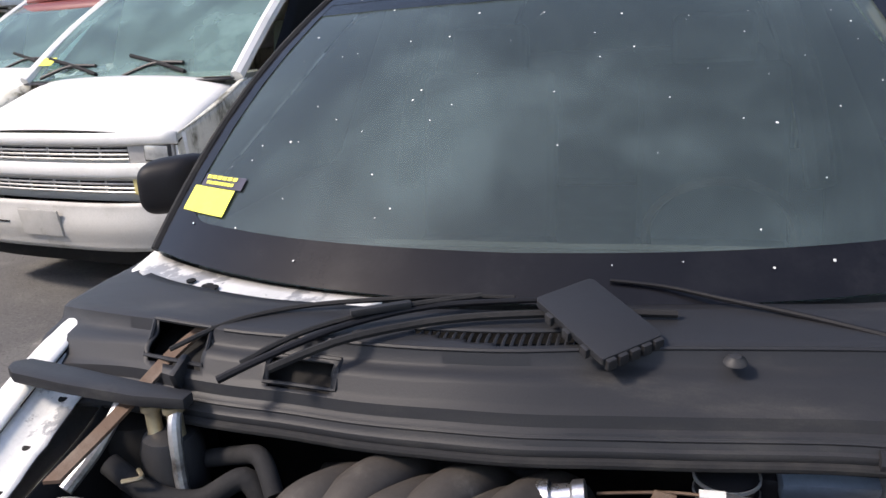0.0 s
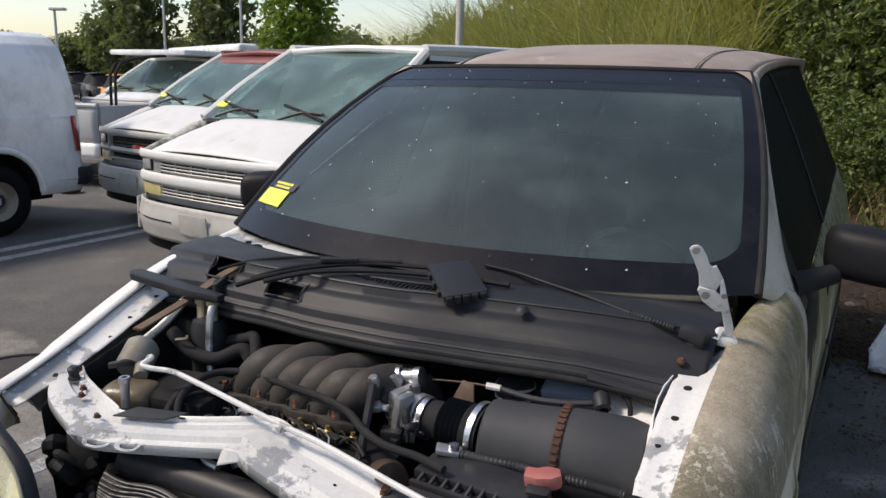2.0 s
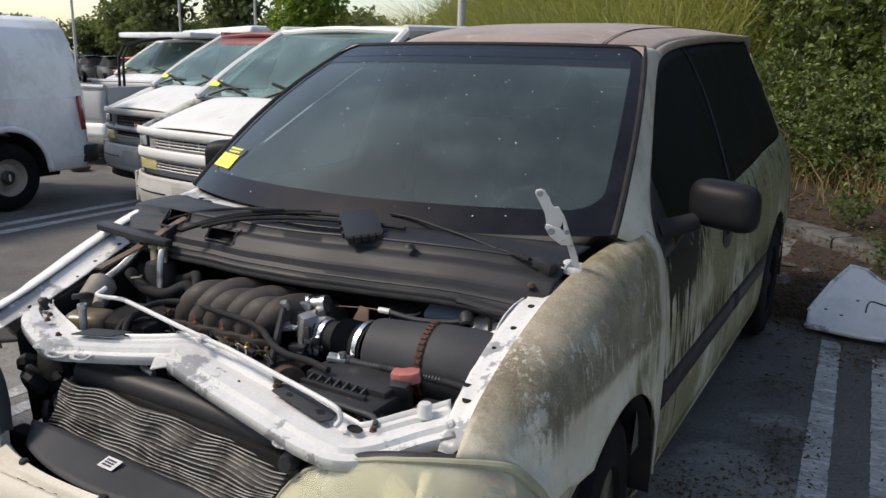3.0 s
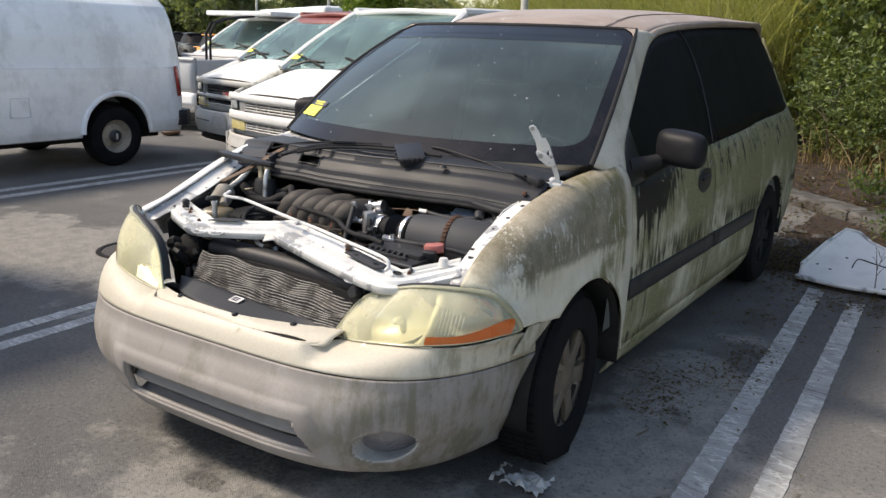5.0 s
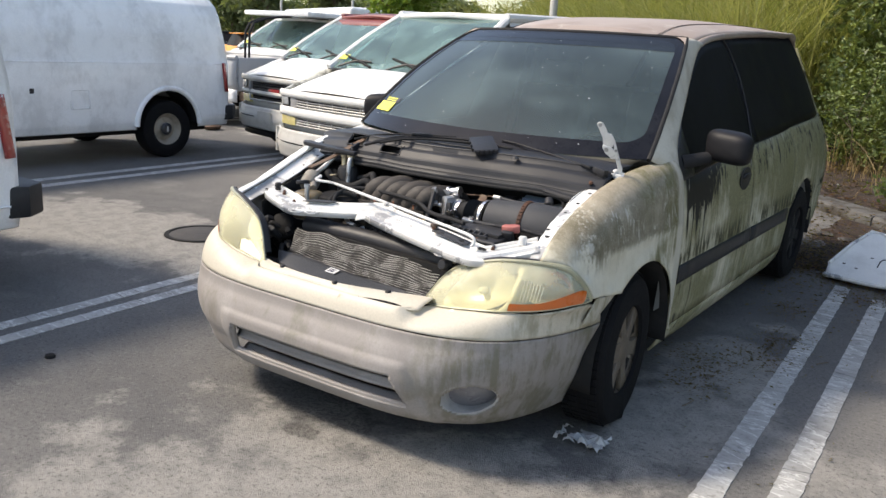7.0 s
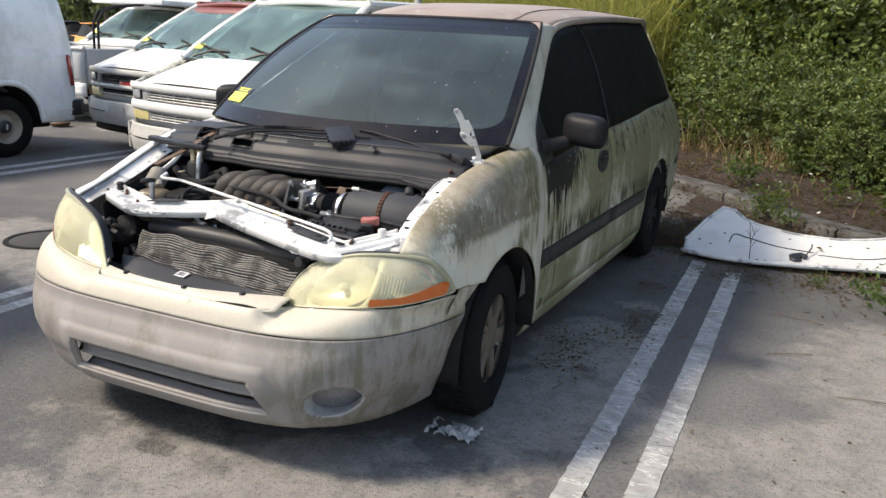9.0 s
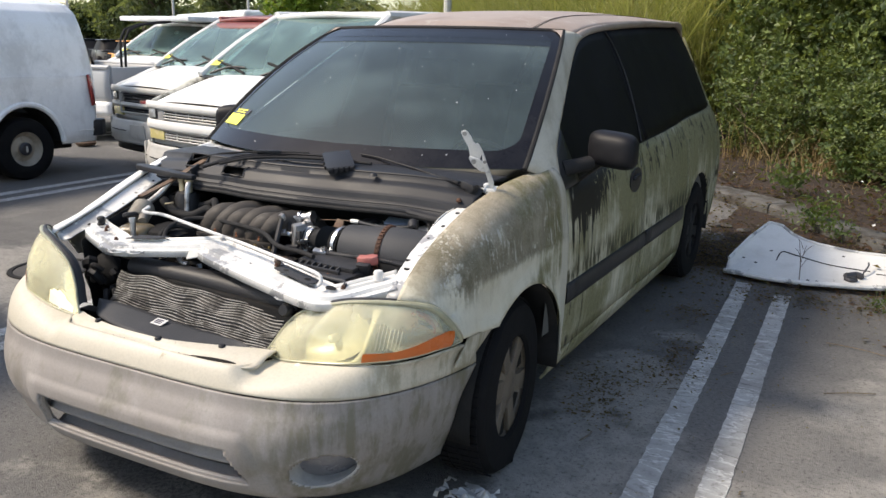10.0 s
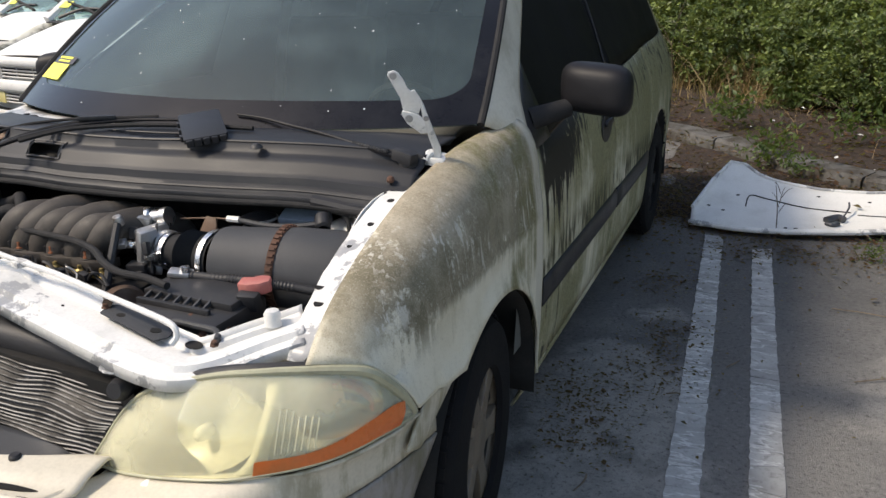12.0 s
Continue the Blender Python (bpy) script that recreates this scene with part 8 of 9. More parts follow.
def far_car(at, turn, mat, label):
    c = thing("car", label, "car", (0, 0, 0), "distant parked cars")
    part("body", grid(lambda u, t: Vector(((0.88 + 0.06 * math.sin(math.pi * t)) * math.cos(2 * math.pi * u) * 1.0, 2.2 * math.copysign(abs(math.sin(2 * math.pi * u)) ** 0.5, math.sin(2 * math.pi * u)), lerp(0.25, 0.92, t))), 40, 8, close_u=True), mat, c)
    part("cabin", grid(lambda u, t: Vector((lerp(0.84, 0.62, t) * math.copysign(abs(math.cos(2 * math.pi * u)) ** 0.5, math.cos(2 * math.pi * u)), 0.2 + lerp(1.5, 0.95, t) * math.copysign(abs(math.sin(2 * math.pi * u)) ** 0.5, math.sin(2 * math.pi * u)), lerp(0.90, 1.42, t))), 40, 6, close_u=True), SIDEGLASS, c)
    part("roof", grid(lambda u, t: Vector((0.66 * (2 * u - 1), 0.2 + 1.0 * (2 * t - 1), 1.43 + 0.03 * math.sin(math.pi * u))), 6, 6), mat, c, thick=0.03)
    part("bonnet_deck", grid(lambda u, t: Vector((0.86 * (2 * u - 1), lerp(-2.1, 2.1, t), 0.915 + 0.02 * math.sin(math.pi * u))), 6, 8), mat, c, thick=0.03)
    for s in (1, -1):
        for y in (-1.35, 1.35):
            van_wheel(c, s * 0.84, y, 0.32, s, 0.32, VANBUMP)
    c.matrix_basis = Matrix.Translation(at) @ Matrix.Rotation(radians(turn), 4, "Z")
    return c


far_car((-39, 30, 0), 60, DARKCAR, "dark saloon car parked far across the lot")
far_car((-43.5, 30.5, 0), 60, SILVER, "grey car parked far across the lot")
far_car((-47.5, 29.5, 0), 62, TAILRED, "dark red car parked far across the lot")
far_car((-34, 27.5, 0), 60, DARKCAR, "dark saloon car parked far across the lot")
far_car((-25.0, 21.5, 0), 60, BUSY, "orange-yellow car parked across the lot")


def bus(at, turn):
    b = thing("school_bus", "yellow school bus with a white roof", "bus", (0, 0, 0))
    part("body", box((2.4, 11.0, 1.75), pose(0, 0, 1.55), 0.12, segments=3), BUSY, b)
    part("roof", box((2.3, 10.9, 0.42), pose(0, 0, 2.62), 0.18, segments=4), VANW, b, "white roof")
    for s in (1, -1):
        for k in range(9):
            part("window", box((0.04, 0.95, 0.62), pose(s * 1.20, -4.6 + 1.15 * k, 1.98), 0.03), SIDEGLASS, b)
        part("rub_rail", box((0.03, 10.6, 0.07), pose(s * 1.205, 0, 1.45), 0.01), DARKCAR, b)
        for y in (-3.4, 3.4):
            van_wheel(b, s * 1.05, y, 0.48, s, 0.48, VANBUMP)
    part("windscreen", box((2.0, 0.05, 0.9), pose(0, -5.5, 1.95), 0.03), SIDEGLASS, b)
    b.matrix_basis = Matrix.Translation(at) @ Matrix.Rotation(radians(turn), 4, "Z")
    return b


bus((-27.2, 29.0, 0), 62)

# ---- hedge, grass and far trees ----
def add_leaf(vs, fs, p, d, n, ln, wd):
    """A folded leaf: six vertices, four triangles."""
    s = d.cross(n).normalized()
    i = len(vs)
    vs += [p, p + d * ln * 0.45 + s * wd + n * 0.10 * ln, p + d * ln * 0.45 - n * 0.04 * ln, p + d * ln * 0.45 - s * wd + n * 0.10 * ln, p + d * ln]
    fs += [(i, i + 2, i + 1), (i, i + 3, i + 2), (i + 1, i + 2, i + 4), (i + 2, i + 3, i + 4)]


def rand_dir(r):
    v = Vector((r.gauss(0, 1), r.gauss(0, 1), r.gauss(0, 1)))
    return v.normalized()


def mesh_of(name, vs, fs, mat):
    me = bpy.data.meshes.new(name)
    me.from_pydata([tuple(v) for v in vs], [], fs)
    me.materials.append(mat)
    return me


def shrub(name, label, w, d, h, clumps, per, leaf, mat, seed, group, low=0.0, stems=6, z0=0.1):
    """Stems with limbs, and a crown of leaf clumps at the limb tips."""
    r = random.Random(seed)
    t = thing(name, label, "shrub", (0, 0, 0), group)
    bm = bmesh.new()
    tips = []
    for k in range(stems):
        x, y = r.uniform(-w * 0.35, w * 0.35), r.uniform(-d * 0.25, d * 0.25)
        top = Vector((x + r.uniform(-0.5, 0.5), y + r.uniform(-0.4, 0.4), h * r.uniform(0.6, 0.9)))
        base = Vector((x, y, -0.1))
        mid = base.lerp(top, 0.5) + Vector((r.uniform(-0.3, 0.3), r.uniform(-0.3, 0.3), 0))
        tube([base, mid, top], lambda q: lerp(0.022, 0.005, q) * h / 4, bm, sides=6, smooth_n=4)
        for j in range(5):
            a = base.lerp(mid, r.uniform(0.3, 1.0)) if r.random() < 0.5 else mid.lerp(top, r.random())
            e = a + Vector((r.uniform(-1, 1) * w * 0.3, r.uniform(-1, 1) * d * 0.35, r.uniform(0.1, 0.5) * h * 0.5))
            tube([a, (a + e) / 2 + Vector((0, 0, 0.02 * h)), e], lambda q: lerp(0.014, 0.004, q) * h / 4, bm, sides=5, smooth_n=3)
    part("stem", bm, BARK, t)
    vs, fs = [], []
    for k in range(clumps):
        # clump centres fill an uneven rounded volume, denser towards the outside
        while True:
            q = Vector((r.uniform(-1, 1), r.uniform(-1, 1), r.uniform(-1, 1)))
            if 0.45 < q.length < 1.0:
                break
        bumpy = 1 + 0.28 * noise.noise(q * 2.3 + Vector((seed, 0, 0)))
        c = Vector((q.x * w / 2 * bumpy, q.y * d / 2 * bumpy, low + (h - low) * (0.5 + 0.5 * q.z * bumpy)))
        if c.z < low:
            continue
        out = Vector((q.x, q.y, q.z * 0.6 + 0.25)).normalized()
        tw = (out + rand_dir(r) * 0.5).normalized()
        for j in range(per):
            p = c + tw * r.uniform(-0.16, 0.16) + rand_dir(r) * r.uniform(0.0, 0.10)
            dd = (rand_dir(r) + tw * 0.7).normalized()
            nn = (Vector((0, 0, 0.7)) + Vector((out.x, out.y, 0)) * 0.9 + rand_dir(r) * 0.75).normalized()
            ln = leaf * r.uniform(0.6, 1.25)
            add_leaf(vs, fs, p, dd, nn, ln, ln * 0.26)
    ob = new("crown", mesh_of("crown", vs, fs, mat))
    ob.parent = t
    tagged(ob, kind="stuff")
    return t


def set_on_line(x, back):
    """A place behind the kerb."""
    n = Vector((0.62, 0.78, 0)).normalized()
    return Vector((x, kerb_y(x), 0.08)) + n * back


S1 = shrub("shrub", "dense green broadleaf shrub with thin stems", 2.6, 2.0, 4.6, 900, 13, 0.115, LEAF, 11, "hedge shrubs", low=0.3)
S2 = shrub("shrub", "dense green broadleaf shrub with thin stems", 2.8, 2.2, 5.2, 900, 13, 0.12, LEAF, 23, "hedge shrubs", low=0.6)
S3 = shrub("shrub", "dark green overgrown shrub behind the hedge", 3.4, 2.4, 6.2, 760, 10, 0.19, LEAF, 37, "hedge shrubs", low=0.2)
rnd = random.Random(3)
S4 = shrub("shrub", "low leafy shrub at the foot of the hedge", 2.2, 1.3, 2.4, 560, 13, 0.095, LEAF, 44, "hedge shrubs", low=0.12, stems=5)
S4.matrix_basis = Matrix.Translation(set_on_line(3.6, 2.9))
S1.matrix_basis = Matrix.Translation(set_on_line(3.3, 3.4))
S2.matrix_basis = Matrix.Translation(set_on_line(1.5, 3.9))
S3.matrix_basis = Matrix.Translation(set_on_line(2.4, 4.0))
SHIFT = 1.7
spots = [(S1, -1.0, 2.3), (S4, -0.9, 1.3), (S2, -1.9, 2.9), (S1, -0.4, 1.9), (S4, -0.3, 2.2), (S4, 0.4, 2.3), (S1, -0.3, 2.6), (S2, 4.6, 1.7), (S1, 5.9, 1.5), (S2, 7.2, 1.4), (S1, 8.6, 1.5), (S2, 10.2, 1.4), (S1, 12, 1.6), (S3, 0.2, 4.4), (S3, 4.6, 3.6), (S3, 6.8, 3.4), (S3, 9.2, 3.3), (S3, -2.0, 5.0), (S3, -4.2, 5.2), (S3, -6.6, 5.6), (S3, -9.2, 6.0), (S3, -12, 6.2), (S3, -15, 6.0), (S1, 0.7, 2.8), (S3, 11.6, 3.2), (S3, 14, 3.2), (S1, 14, 1.6), (S4, 5.2, 1.2), (S4, 6.8, 1.0), (S4, 8.4, 1.0), (S4, 2.5, 2.2), (S4, 0.9, 2.6), (S4, -0.6, 2.7), (S4, 10.2, 1.1), (S4, 4.4, 1.3), (S1, -1.2, 2.0), (S2, 0.3, 1.9), (S1, 2.3, 1.6), (S4, 1.6, 1.5), (S4, 3.0, 1.2), (S4, 7.6, 0.7), (S4, 0.0, 1.6), (S4, 6.0, 0.9), (S3, -1.0, 3.6), (S3, 1.6, 3.4), (S3, 3.4, 2.8)]
for ob, x, back in spots:
    sc = rnd.uniform(0.9, 1.12)
    m = Matrix.Translation(set_on_line(x + rnd.uniform(-0.2, 0.2), back + (SHIFT if -1.5 < x < 5 else 0.8))) @ Matrix.Rotation(rnd.uniform(0, 6.28), 4, "Z")
    cp = copy_thing(ob, m)
    cp.scale = (sc, sc, sc * rnd.uniform(0.95, 1.1))

# young growth at the foot of the hedge
for x, y, sc in ((2.55, 8.1, 0.60), (3.0, 7.5, 0.55), (3.5, 7.2, 0.60), (4.2, 6.9, 0.6), (4.9, 6.6, 0.65), (2.0, 9.0, 0.70), (2.7, 8.9, 0.8), (3.4, 8.4, 0.85), (4.2, 8.0, 0.8), (1.2, 9.8, 0.75), (1.6, 10.2, 0.9), (0.5, 10.6, 0.8), (5.2, 7.6, 0.9), (2.3, 9.8, 0.9)):
    cp = copy_thing(S4, Matrix.Translation((x, y, 0.0)) @ Matrix.Rotation(x * 5, 4, "Z"))
    cp.scale = (sc, sc, sc * 0.85)

# low weeds at the kerb
W1 = shrub("weed", "small green weed growing at the kerb", 0.34, 0.30, 0.26, 26, 5, 0.055, WEED, 51, "kerb weeds", low=0.02, stems=3)
W1["category"] = "weed"
W1.matrix_basis = Matrix.Translation((1.62, 6.22, 0.08))
for x, y, z, sc in ((2.15, 3.93, 0.0, 0.4), (2.40, 3.86, 0.0, 0.5), (2.62, 3.76, 0.0, 0.55), (2.85, 3.78, 0.0, 0.7), (3.15, 4.1, 0.0, 1.0), (1.55, 6.15, 0.0, 0.9), (1.75, 5.85, 0.0, 0.8), (1.25, 7.35, 0.12, 1.2), (1.12, 7.45, 0.12, 1.0), (2.2, 6.9, 0.12, 1.1), (2.6, 6.4, 0.1, 1.3), (3.3, 6.2, 0.1, 1.5), (2.9, 5.8, 0.1, 1.2), (1.75, 8.6, 0.1, 1.3), (3.5, 5.2, 0.1, 1.5), (2.50, 3.53, 0.0, 0.8), (2.74, 3.68, 0.0, 0.9), (2.95, 3.95, 0.0, 1.0)):
    cp = copy_thing(W1, Matrix.Translation((x, y, z)) @ Matrix.Rotation(x * 9, 4, "Z"))
    cp.scale = (sc, sc, sc * 1.1)


def blades(name, label, count, place, length, width, mat, seed, droop=0.6):
    """Long curved grass blades, as one mass."""
    r = random.Random(seed)
    vs, fs = [], []
    for k in range(count):
        p, lean = place(r)
        ln = r.uniform(*length)
        a = r.uniform(0, 6.283)
        side = Vector((math.cos(a), math.sin(a), 0))
        out = Vector((-side.y, side.x, 0)) * r.uniform(0.1, droop) + lean
        w = width * r.uniform(0.6, 1.3)
        i = len(vs)
        for j in range(4):
            t = j / 3
            q = p + Vector((0, 0, ln * (t - 0.25 * t * t))) + out * ln * t * t
            ww = w * (1 - t * 0.92)
            vs += [q - side * ww, q + side * ww]
        fs += [(i, i + 1, i + 3, i + 2), (i + 2, i + 3, i + 5, i + 4), (i + 4, i + 5, i + 7, i + 6)]
    return tagged(new(name, mesh_of(name, vs, fs, mat)), label, "grass", kind="stuff")


def cane_place(r):
    x = r.uniform(-15.5, -2.3)
    return set_on_line(x, r.uniform(1.0, 3.4)) + Vector((0, 0, r.uniform(0, 0.9))), Vector((r.gauss(0, 0.28), r.gauss(-0.15, 0.25), 0))


blades("cane_grass", "tall yellow-green cane grass behind the lot", 12000, cane_place, (0.9, 3.4), 0.020, CANE, 7, 0.8)


def cane_top(r):
    x = r.uniform(-15.5, -2.3)
    return set_on_line(x, r.uniform(3.0, 4.4)) + Vector((0, 0, r.uniform(1.0, 2.6))), Vector((r.gauss(0, 0.3), r.gauss(-0.2, 0.3), 0))


blades("cane_grass", "tall yellow-green cane grass behind the lot", 7000, cane_top, (0.8, 2.6), 0.024, CANE, 8, 0.9)


def straw_place(r):
    x = r.choice((-0.9, -0.35, -0.1, 0.1, 0.3)) + r.gauss(0, 0.16)
    return set_on_line(x, r.gauss(2.2, 0.40)) + Vector((0, 0, 0)), Vector((r.uniform(-0.5, 0.5), r.uniform(-0.6, 0.2), 0))


blades("dry_grass", "dry straw-coloured grass tufts under the hedge", 520, straw_place, (0.25, 0.95), 0.007, STRAW, 9, 0.9)


def straw2(r):
    x = r.choice((r.uniform(-0.6, 1.3), r.uniform(-0.3, 5.0)))
    return set_on_line(x, r.uniform(0.5, 3.2)), Vector((r.uniform(-0.6, 0.6), r.uniform(-0.6, 0.4), 0))


blades("dry_grass", "dry straw-coloured grass tufts under the hedge", 300, straw2, (0.10, 0.34), 0.003, STRAW, 10, 2.6)


# leaf litter on the ground
def litter(name, label, count, place, ln, mat, seed):
    r = random.Random(seed)
    vs, fs = [], []
    for k in range(count):
        p = place(r)
        a = r.uniform(0, 6.283)
        d = Vector((math.cos(a), math.sin(a), r.uniform(-0.05, 0.25)))
        s = Vector((-d.y, d.x, 0)) * r.uniform(0.08, 0.35)
        l2 = ln * r.uniform(0.4, 1.3)
        i = len(vs)
        vs += [p, p + (d * 0.5 + s) * l2, p + d * l2, p + (d * 0.5 - s) * l2 + Vector((0, 0, 0.3 * l2 * r.random()))]
        fs += [(i, i + 1, i + 2, i + 3)]
    return tagged(new(name, mesh_of(name, vs, fs, mat)), label, "litter", kind="stuff")


litter("leaf_litter", "reddish brown dead leaves along the kerb", 5200, lambda r: set_on_line(r.uniform(-1.5, 5.0), r.gauss(0.0, 0.55) + 0.2) + Vector((0, 0, 0.03 if r.random() < 0 else -0.06 + r.random() * 0.10)), 0.045, NEEDLE, 12)
litter("leaf_litter", "reddish brown dead leaves along the kerb", 11000, lambda r: set_on_line(r.uniform(-2, 6.5), r.uniform(0.2, 4.2)) + Vector((0, 0, 0.02 + r.random() * 0.06)), 0.06, NEEDLE, 13)


def piles(r):
    c = r.choice(((1.24, 2.21), (1.13, 3.26), (1.08, 1.70), (0.98, 1.99), (1.25, 2.63), (1.75, 3.95), (2.1, 3.97), (1.5, 3.95), (1.25, 4.4), (1.0, 4.6)))
    return Vector((c[0] + r.gauss(0, 0.09), c[1] + r.gauss(0, 0.12), 0.006 + abs(r.gauss(0, 0.006))))


REDNEEDLE = leaf_mat("red_needles", (0.11, 0.036, 0.018), (0.05, 0.024, 0.014), (0.09, 0.045, 0.026))
litter("needle_litter", "small heaps of reddish needles on the asphalt", 2600, piles, 0.020, REDNEEDLE, 14)
litter("needle_litter", "small twigs and debris scattered on the asphalt", 420, lambda r: Vector((r.uniform(0.9, 4.0), r.uniform(-1.0, 4.4), 0.006)), 0.022, NEEDLE, 15)
litter("leaf_litter", "reddish brown dead leaves heaped behind the rear wheel", 9000, lambda r: Vector((r.uniform(0.62, 2.6), 4.95 + r.gauss(0.15, 0.60) - 0.25 * r.random(), 0.010 + 0.03 * r.random() ** 2)), 0.032, REDNEEDLE, 17)
def litter_bed(u, v):
    x = lerp(0.55, 4.2, u)
    y0 = 4.42 + 0.22 * noise.noise(Vector((x * 1.7, 0, 3))) + 0.10 * noise.noise(Vector((x * 6, 0, 5))) - 0.15 * max(0, x - 2.0)
    edge = min(1, 4 * min(u, 1 - u, v + 0.02))
    return Vector((x, lerp(min(y0, kerb_y(x) - 0.2), kerb_y(x) + 0.01, v), -0.004 + 0.016 * edge + 0.012 * noise.noise(Vector((x * 5, v * 6, 1))) * edge))


single("litter_drift", grid(litter_bed, 60, 16), SOIL, "drift of brown leaf litter against the kerb", "litter", kind="structure")
litter("paper_litter", "pale scraps of litter under the hedge", 60, lambda r: set_on_line(r.uniform(0, 4.5), r.uniform(-0.3, 2.6)) + Vector((0, 0, 0.09)), 0.07, RAIL, 16)


def tree(name, label, at, h, w, clumps, per, leaf, mat, seed, trunk=True, thin=1.0):
    r = random.Random(seed)
    t = thing(name, label, "tree", (0, 0, 0), "far trees")
    bm = tube([(0, 0, -0.1), (0.1, 0.05, h * 0.35), (0.05, 0, h * 0.8)], lambda q: lerp(0.045, 0.012, q) * h / 2, sides=8, smooth_n=4)
    for k in range(9):
        z = h * r.uniform(0.3, 0.8)
        a = r.uniform(0, 6.28)
        tube([(0.05, 0, z), (0.25 * w * math.cos(a), 0.25 * w * math.sin(a), z + 0.08 * h), (0.42 * w * math.cos(a), 0.42 * w * math.sin(a), z + 0.13 * h)], lambda q: lerp(0.010, 0.003, q) * h, bm, sides=5, smooth_n=3)
    part("trunk", bm, BARK, t)
    vs, fs = [], []
    for k in range(clumps):
        q = rand_dir(r) * r.uniform(0.35, 1.0)
        b = 1 + 0.35 * noise.noise(q * 2 + Vector((seed, 1, 0)))
        c = Vector((q.x * w / 2 * b, q.y * w / 2 * b, h * (0.58 + 0.42 * q.z * b * thin)))
        for j in range(per):
            p = c + rand_dir(r) * r.uniform(0, 0.09 * w)
            ln = leaf * r.uniform(0.6, 1.3)
            add_leaf(vs, fs, p, rand_dir(r), (Vector((0, 0, 1)) + rand_dir(r) * 0.8).normalized(), ln, ln * 0.3)
    ob = new("crown", mesh_of("crown", vs, fs, mat))
    ob.parent = t
    tagged(ob, kind="stuff")
    t.matrix_basis = Matrix.Translation(at)
    return t


tree("tree", "bright green leafy tree beyond the cane grass", (-18.6, 24.0, 0), 6.2, 3.2, 420, 12, 0.24, LEAF2, 61)
T = tree("tree", "dark green tree on the far side of the lot", (-70, 58, 0), 8.0, 7.5, 420, 10, 0.55, LEAFFAR, 62)
T2 = tree("tree", "thin tall pine-like tree on the far side", (-50, 45, 0), 11.0, 5.0, 260, 10, 0.50, LEAFFAR, 63, thin=1.0)
r2 = random.Random(8)
for k in range(26):
    a = k / 25
    x, y = lerp(-120, -28, a) + r2.uniform(-3, 3), lerp(50, 78, a) + r2.uniform(-4, 4)
    cp = copy_thing(T, Matrix.Translation((x, y, 0)) @ Matrix.Rotation(r2.uniform(0, 6), 4, "Z"))
    sc = r2.uniform(0.65, 0.9)
    cp.scale = (sc * 1.3, sc * 1.3, sc * r2.uniform(0.8, 1.1))
for x, y, sc in ((-43, 46, 1.0), (-45, 47, 0.85), (-53, 46, 0.9)):
    cp = copy_thing(T2, Matrix.Translation((x, y, 0)))
    cp.scale = (sc, sc, sc)


def lamp_pole(x, y, h, head):
    p = thing("lamp_post", "grey lamp post at the far side of the lot", "lamp post", (x, y, 0), "lamp posts")
    part("pole", tube([(x, y, 0), (x, y, h)], lambda q: lerp(0.10, 0.07, q), sides=10, smooth_n=2), POLE, p)
    if head:
        part("lamp_head", box((0.9, 0.4, 0.15), pose(x + 0.3, y, h, 0, 0, 20), 0.05), POLE, p)


lamp_pole(-40.7, 30.0, 4.9, True)
lamp_pole(-44, 41, 8.5, False)
lamp_pole(-36, 40, 6.8, True)
lamp_pole(-6.9, 14.6, 5.6, False)

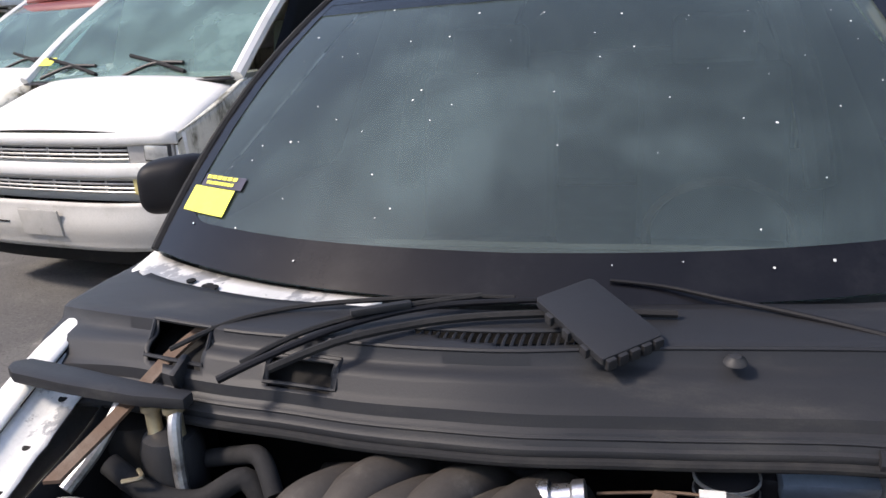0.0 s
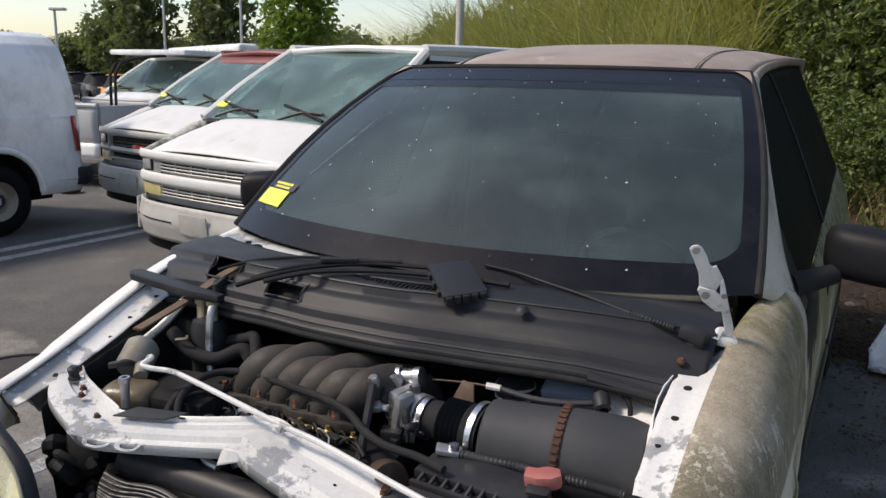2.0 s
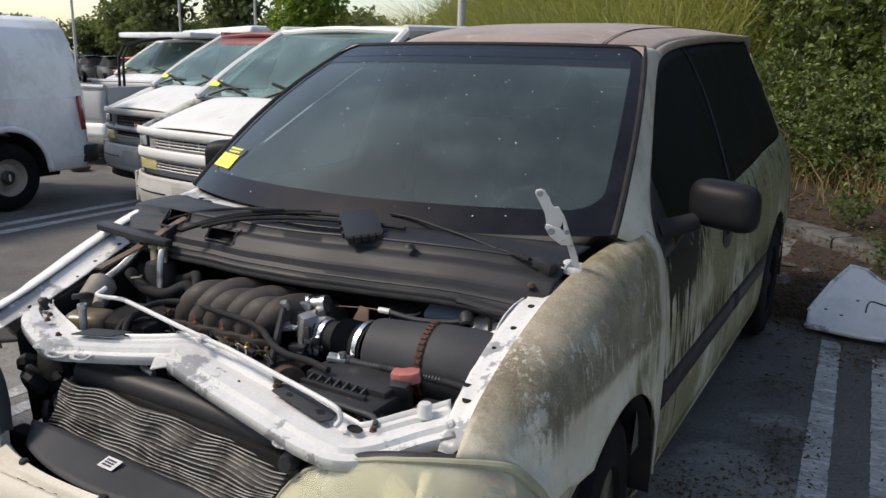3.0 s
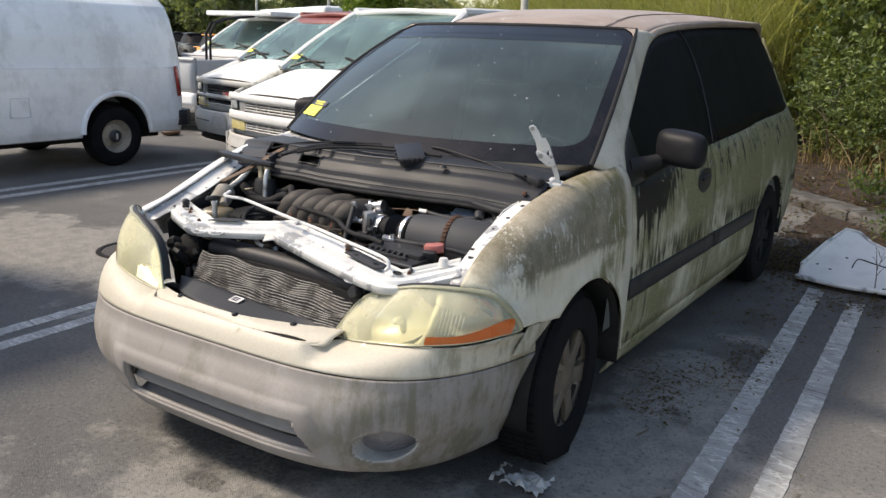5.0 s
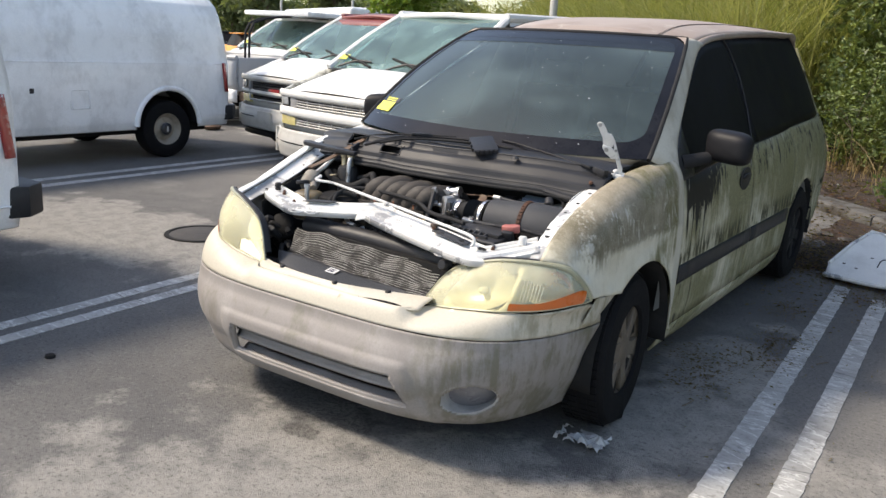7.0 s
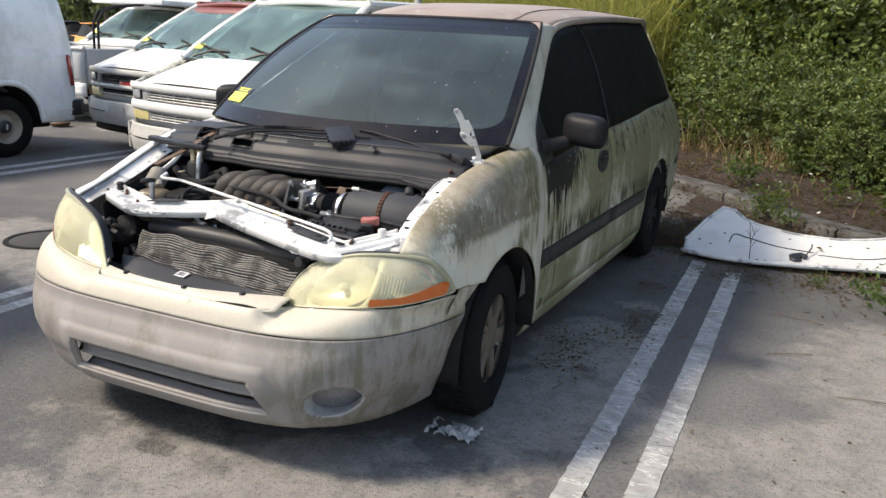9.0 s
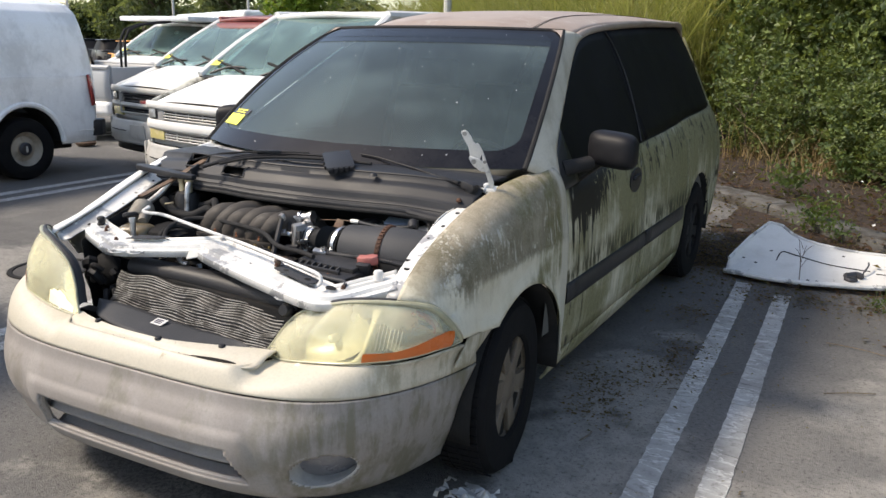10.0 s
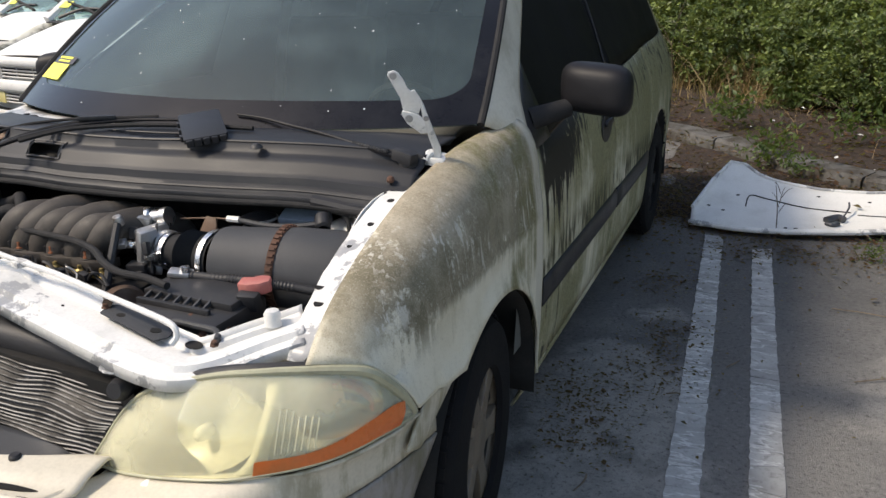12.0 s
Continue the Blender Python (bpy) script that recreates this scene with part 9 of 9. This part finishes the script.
# ---- things on the ground ----
def bonnet_panel():
    """The minivan's bonnet lying upside down beside the kerb."""
    def f(u, v):
        x = lerp(1.15, 2.98, u)
        yf = 4.26 - 0.22 * math.sin(math.pi * min(1, u * 1.25)) * (1 - u) + 0.30 * u
        yb = curve1([(0, 4.42), (0.10, 4.98), (0.25, 4.86), (0.5, 4.84), (0.75, 5.0), (0.93, 5.30), (1.0, 5.10)], u)
        y = lerp(yf, yb, v)
        zb = curve1([(0, 0.10), (0.10, 0.285), (0.22, 0.215), (0.5, 0.165), (0.75, 0.19), (0.93, 0.25), (1, 0.20)], u)
        z = lerp(0.045 + 0.02 * u, zb, v ** 1.2) - 0.02 * math.sin(math.pi * v)
        return Vector((x, y, z + 0.004 * noise.noise(Vector((u * 9, v * 5, 0)))))
    p = single("bonnet", grid(f, 60, 20), stuff_mat("bonnet_white", (0.66, 0.65, 0.62), (0.55, 0.54, 0.51), 0.45, scale=4, dirt=(0.36, 0.33, 0.28), dirt_at=(0.60, 0.74), dirt_scale=5, bump=0.06), "white bonnet lying upside down on the asphalt", "car bonnet", thick=0.008)
    part("bonnet_rim", tube([f(k / 20, 0.0) for k in range(21)] + [f(1, k / 6) for k in range(1, 7)], 0.018, sides=8, smooth_n=0), RAIL, p)
    part("bonnet_rim", tube([f(k / 20, 1.0) for k in range(21)], 0.012, sides=8, smooth_n=0), RAIL, p)
    for pts in ([(0.17, 0.42), (0.18, 0.62), (0.24, 0.66), (0.36, 0.60), (0.50, 0.56)], [(0.52, 0.50), (0.62, 0.46), (0.70, 0.44), (0.82, 0.48), (0.86, 0.44)]):
        part("panel_crease", tube([f(u, v) + Vector((0, 0, 0.002)) for u, v in pts], 0.004, sides=6), DARK, p)
    latch = part("latch", tube([f(0.42, 0.30) + Vector((0, 0, 0.015)), f(0.455, 0.36) + Vector((0, 0, 0.02)), f(0.475, 0.30) + Vector((0, 0, 0.02))], 0.022, sides=8, smooth_n=4), DARKCAR, p, "black bonnet latch")
    part("latch_rod", tube([f(0.475, 0.38) + Vector((0, 0, 0.02)), f(0.49, 0.50) + Vector((0, 0, 0.05)), f(0.49, 0.58) + Vector((0, 0, 0.06))], 0.006, sides=6), DARKCAR, latch)
    part("latch_foot", tube([f(0.42, 0.24) + Vector((0, 0, 0.01)), f(0.44, 0.18) + Vector((0, 0, 0.012)), f(0.46, 0.22) + Vector((0, 0, 0.012))], 0.012, sides=6), DARKCAR, latch)
    for u, v in ((0.10, 0.30), (0.14, 0.55), (0.30, 0.10), (0.33, 0.10), (0.62, 0.09), (0.67, 0.11), (0.75, 0.30), (0.90, 0.12), (0.93, 0.5), (0.56, 0.80), (0.70, 0.78), (0.80, 0.84), (0.40, 0.85), (0.05, 0.5)):
        q = f(u, v)
        part("panel_hole", slab(circle(0.011, 10, sy=0.7), 0.003, pose(q.x, q.y, q.z + 0.001, 8, 0, 0)), DARK, p)


bonnet_panel()

# crumpled clear plastic by the front tyre
def scrap(name, c, w, seed, mat, label, cat):
    r = random.Random(seed)
    bm = grid(lambda u, v: Vector((c[0] + (u - 0.5) * w + 0.02 * noise.noise(Vector((u * 5, v * 5, seed))), c[1] + (v - 0.5) * w * 0.7 + 0.02 * noise.noise(Vector((u * 5, v * 5, seed + 7))), 0.012 + 0.045 * abs(noise.noise(Vector((u * 4, v * 4, seed + 3)))))), 16, 12, keep=lambda u, v: noise.noise(Vector((u * 3, v * 3, seed + 5))) > -0.25)
    return single(name, bm, mat, label, cat, smooth=False)


scrap("plastic_scrap", (0.915, 0.74), 0.20, 3, stuff_mat("plastic_film", (0.38, 0.38, 0.37), (0.26, 0.26, 0.25), 0.4), "crumpled pale plastic scrap by the tyre", "litter")
rr = random.Random(31)
for k in range(7):
    x, y = rr.uniform(0.6, 1.7), rr.uniform(4.6, 6.4)
    bm = bmesh.new()
    bmesh.ops.create_icosphere(bm, subdivisions=2, radius=0.05)
    for v in bm.verts:
        v.co *= 1 + 0.35 * noise.noise(v.co * 18 + Vector((k, 0, 0)))
    bmesh.ops.scale(bm, vec=(1.3, 1.0, 0.5), verts=bm.verts)
    bmesh.ops.translate(bm, vec=(x, y, 0.016), verts=bm.verts)
    single("stone", bm, CONC, "small grey stone lying in the leaf litter", "stone", "stones by the kerb")
for x, y, a, ln in ((1.49, 2.36, 60, 0.09), (1.30, 2.06, 15, 0.05), (1.26, 2.50, 140, 0.12), (1.95, 2.4, 30, 0.25), (2.3, 2.0, 10, 0.3), (2.2, 3.1, 170, 0.3), (1.12, 1.35, 80, 0.1)):
    d = Vector((math.cos(radians(a)), math.sin(radians(a)), 0)) * ln
    single("twig", tube([(x, y, 0.008), (x + d.x * 0.5 + 0.01, y + d.y * 0.5, 0.014), (x + d.x, y + d.y, 0.008)], 0.0028, sides=5), BARK, "small dry twig lying on the asphalt", "twig", "twigs")
# thin bare sapling growing up before the bonnet
sap = single("sapling", tube([(1.649, 4.238, 0.0), (1.642, 4.238, 0.169), (1.616, 4.238, 0.338)], lambda q: 0.0045 - 0.003 * q, sides=6), BARK, "thin leafless sapling growing at the edge of the asphalt", "sapling")
for q, a, b in ((0.45, 0.05, 0.07), (0.55, -0.05, 0.09), (0.68, 0.06, 0.08), (0.80, -0.04, 0.07), (0.62, 0.02, 0.10)):
    part("branch", tube([(1.649, 4.238, 0.338 * q), (1.649 + a * 0.5, 4.238, 0.338 * q + b * 0.7), (1.649 + a, 4.238 - 0.01, 0.338 * q + b)], lambda q: 0.0025 - 0.0015 * q, sides=5), BARK, sap)
# round iron cover in the aisle
IRON = stuff_mat("dark_iron", (0.035, 0.032, 0.03), (0.055, 0.05, 0.045), 0.75, scale=12, bump=0.4)
mh = thing("manhole_cover", "dark round iron cover set in the asphalt", "manhole cover", (-2.90, 1.80, 0))
part("cover_disc", lathe([(0.0, 0.012), (0.20, 0.012), (0.21, 0.008), (0.225, 0.008), (0.235, 0.003)], pose(-2.90, 1.80, 0.0), 40), IRON, mh)
part("cover_rim", lathe([(0.235, 0.004), (0.24, 0.010), (0.27, 0.010), (0.275, 0.002)], pose(-2.90, 1.80, 0.0), 40), DARK, mh)
single("pebble", lathe([(0.0, 0.02), (0.02, 0.016), (0.026, 0.005), (0.022, 0.0)], pose(-1.41, -0.227, 0), 10), DARK, "dark pebble lying on the asphalt", "pebble")
# a fallen car part near the far vans
single("hub_debris", lathe([(0.05, 0.0), (0.13, 0.02), (0.15, 0.06), (0.11, 0.10), (0.04, 0.12), (0.0, 0.12)], pose(-8.3, 6.2, 0.0), 16), RUSTY, "rusty car part lying beside the vans", "car part")
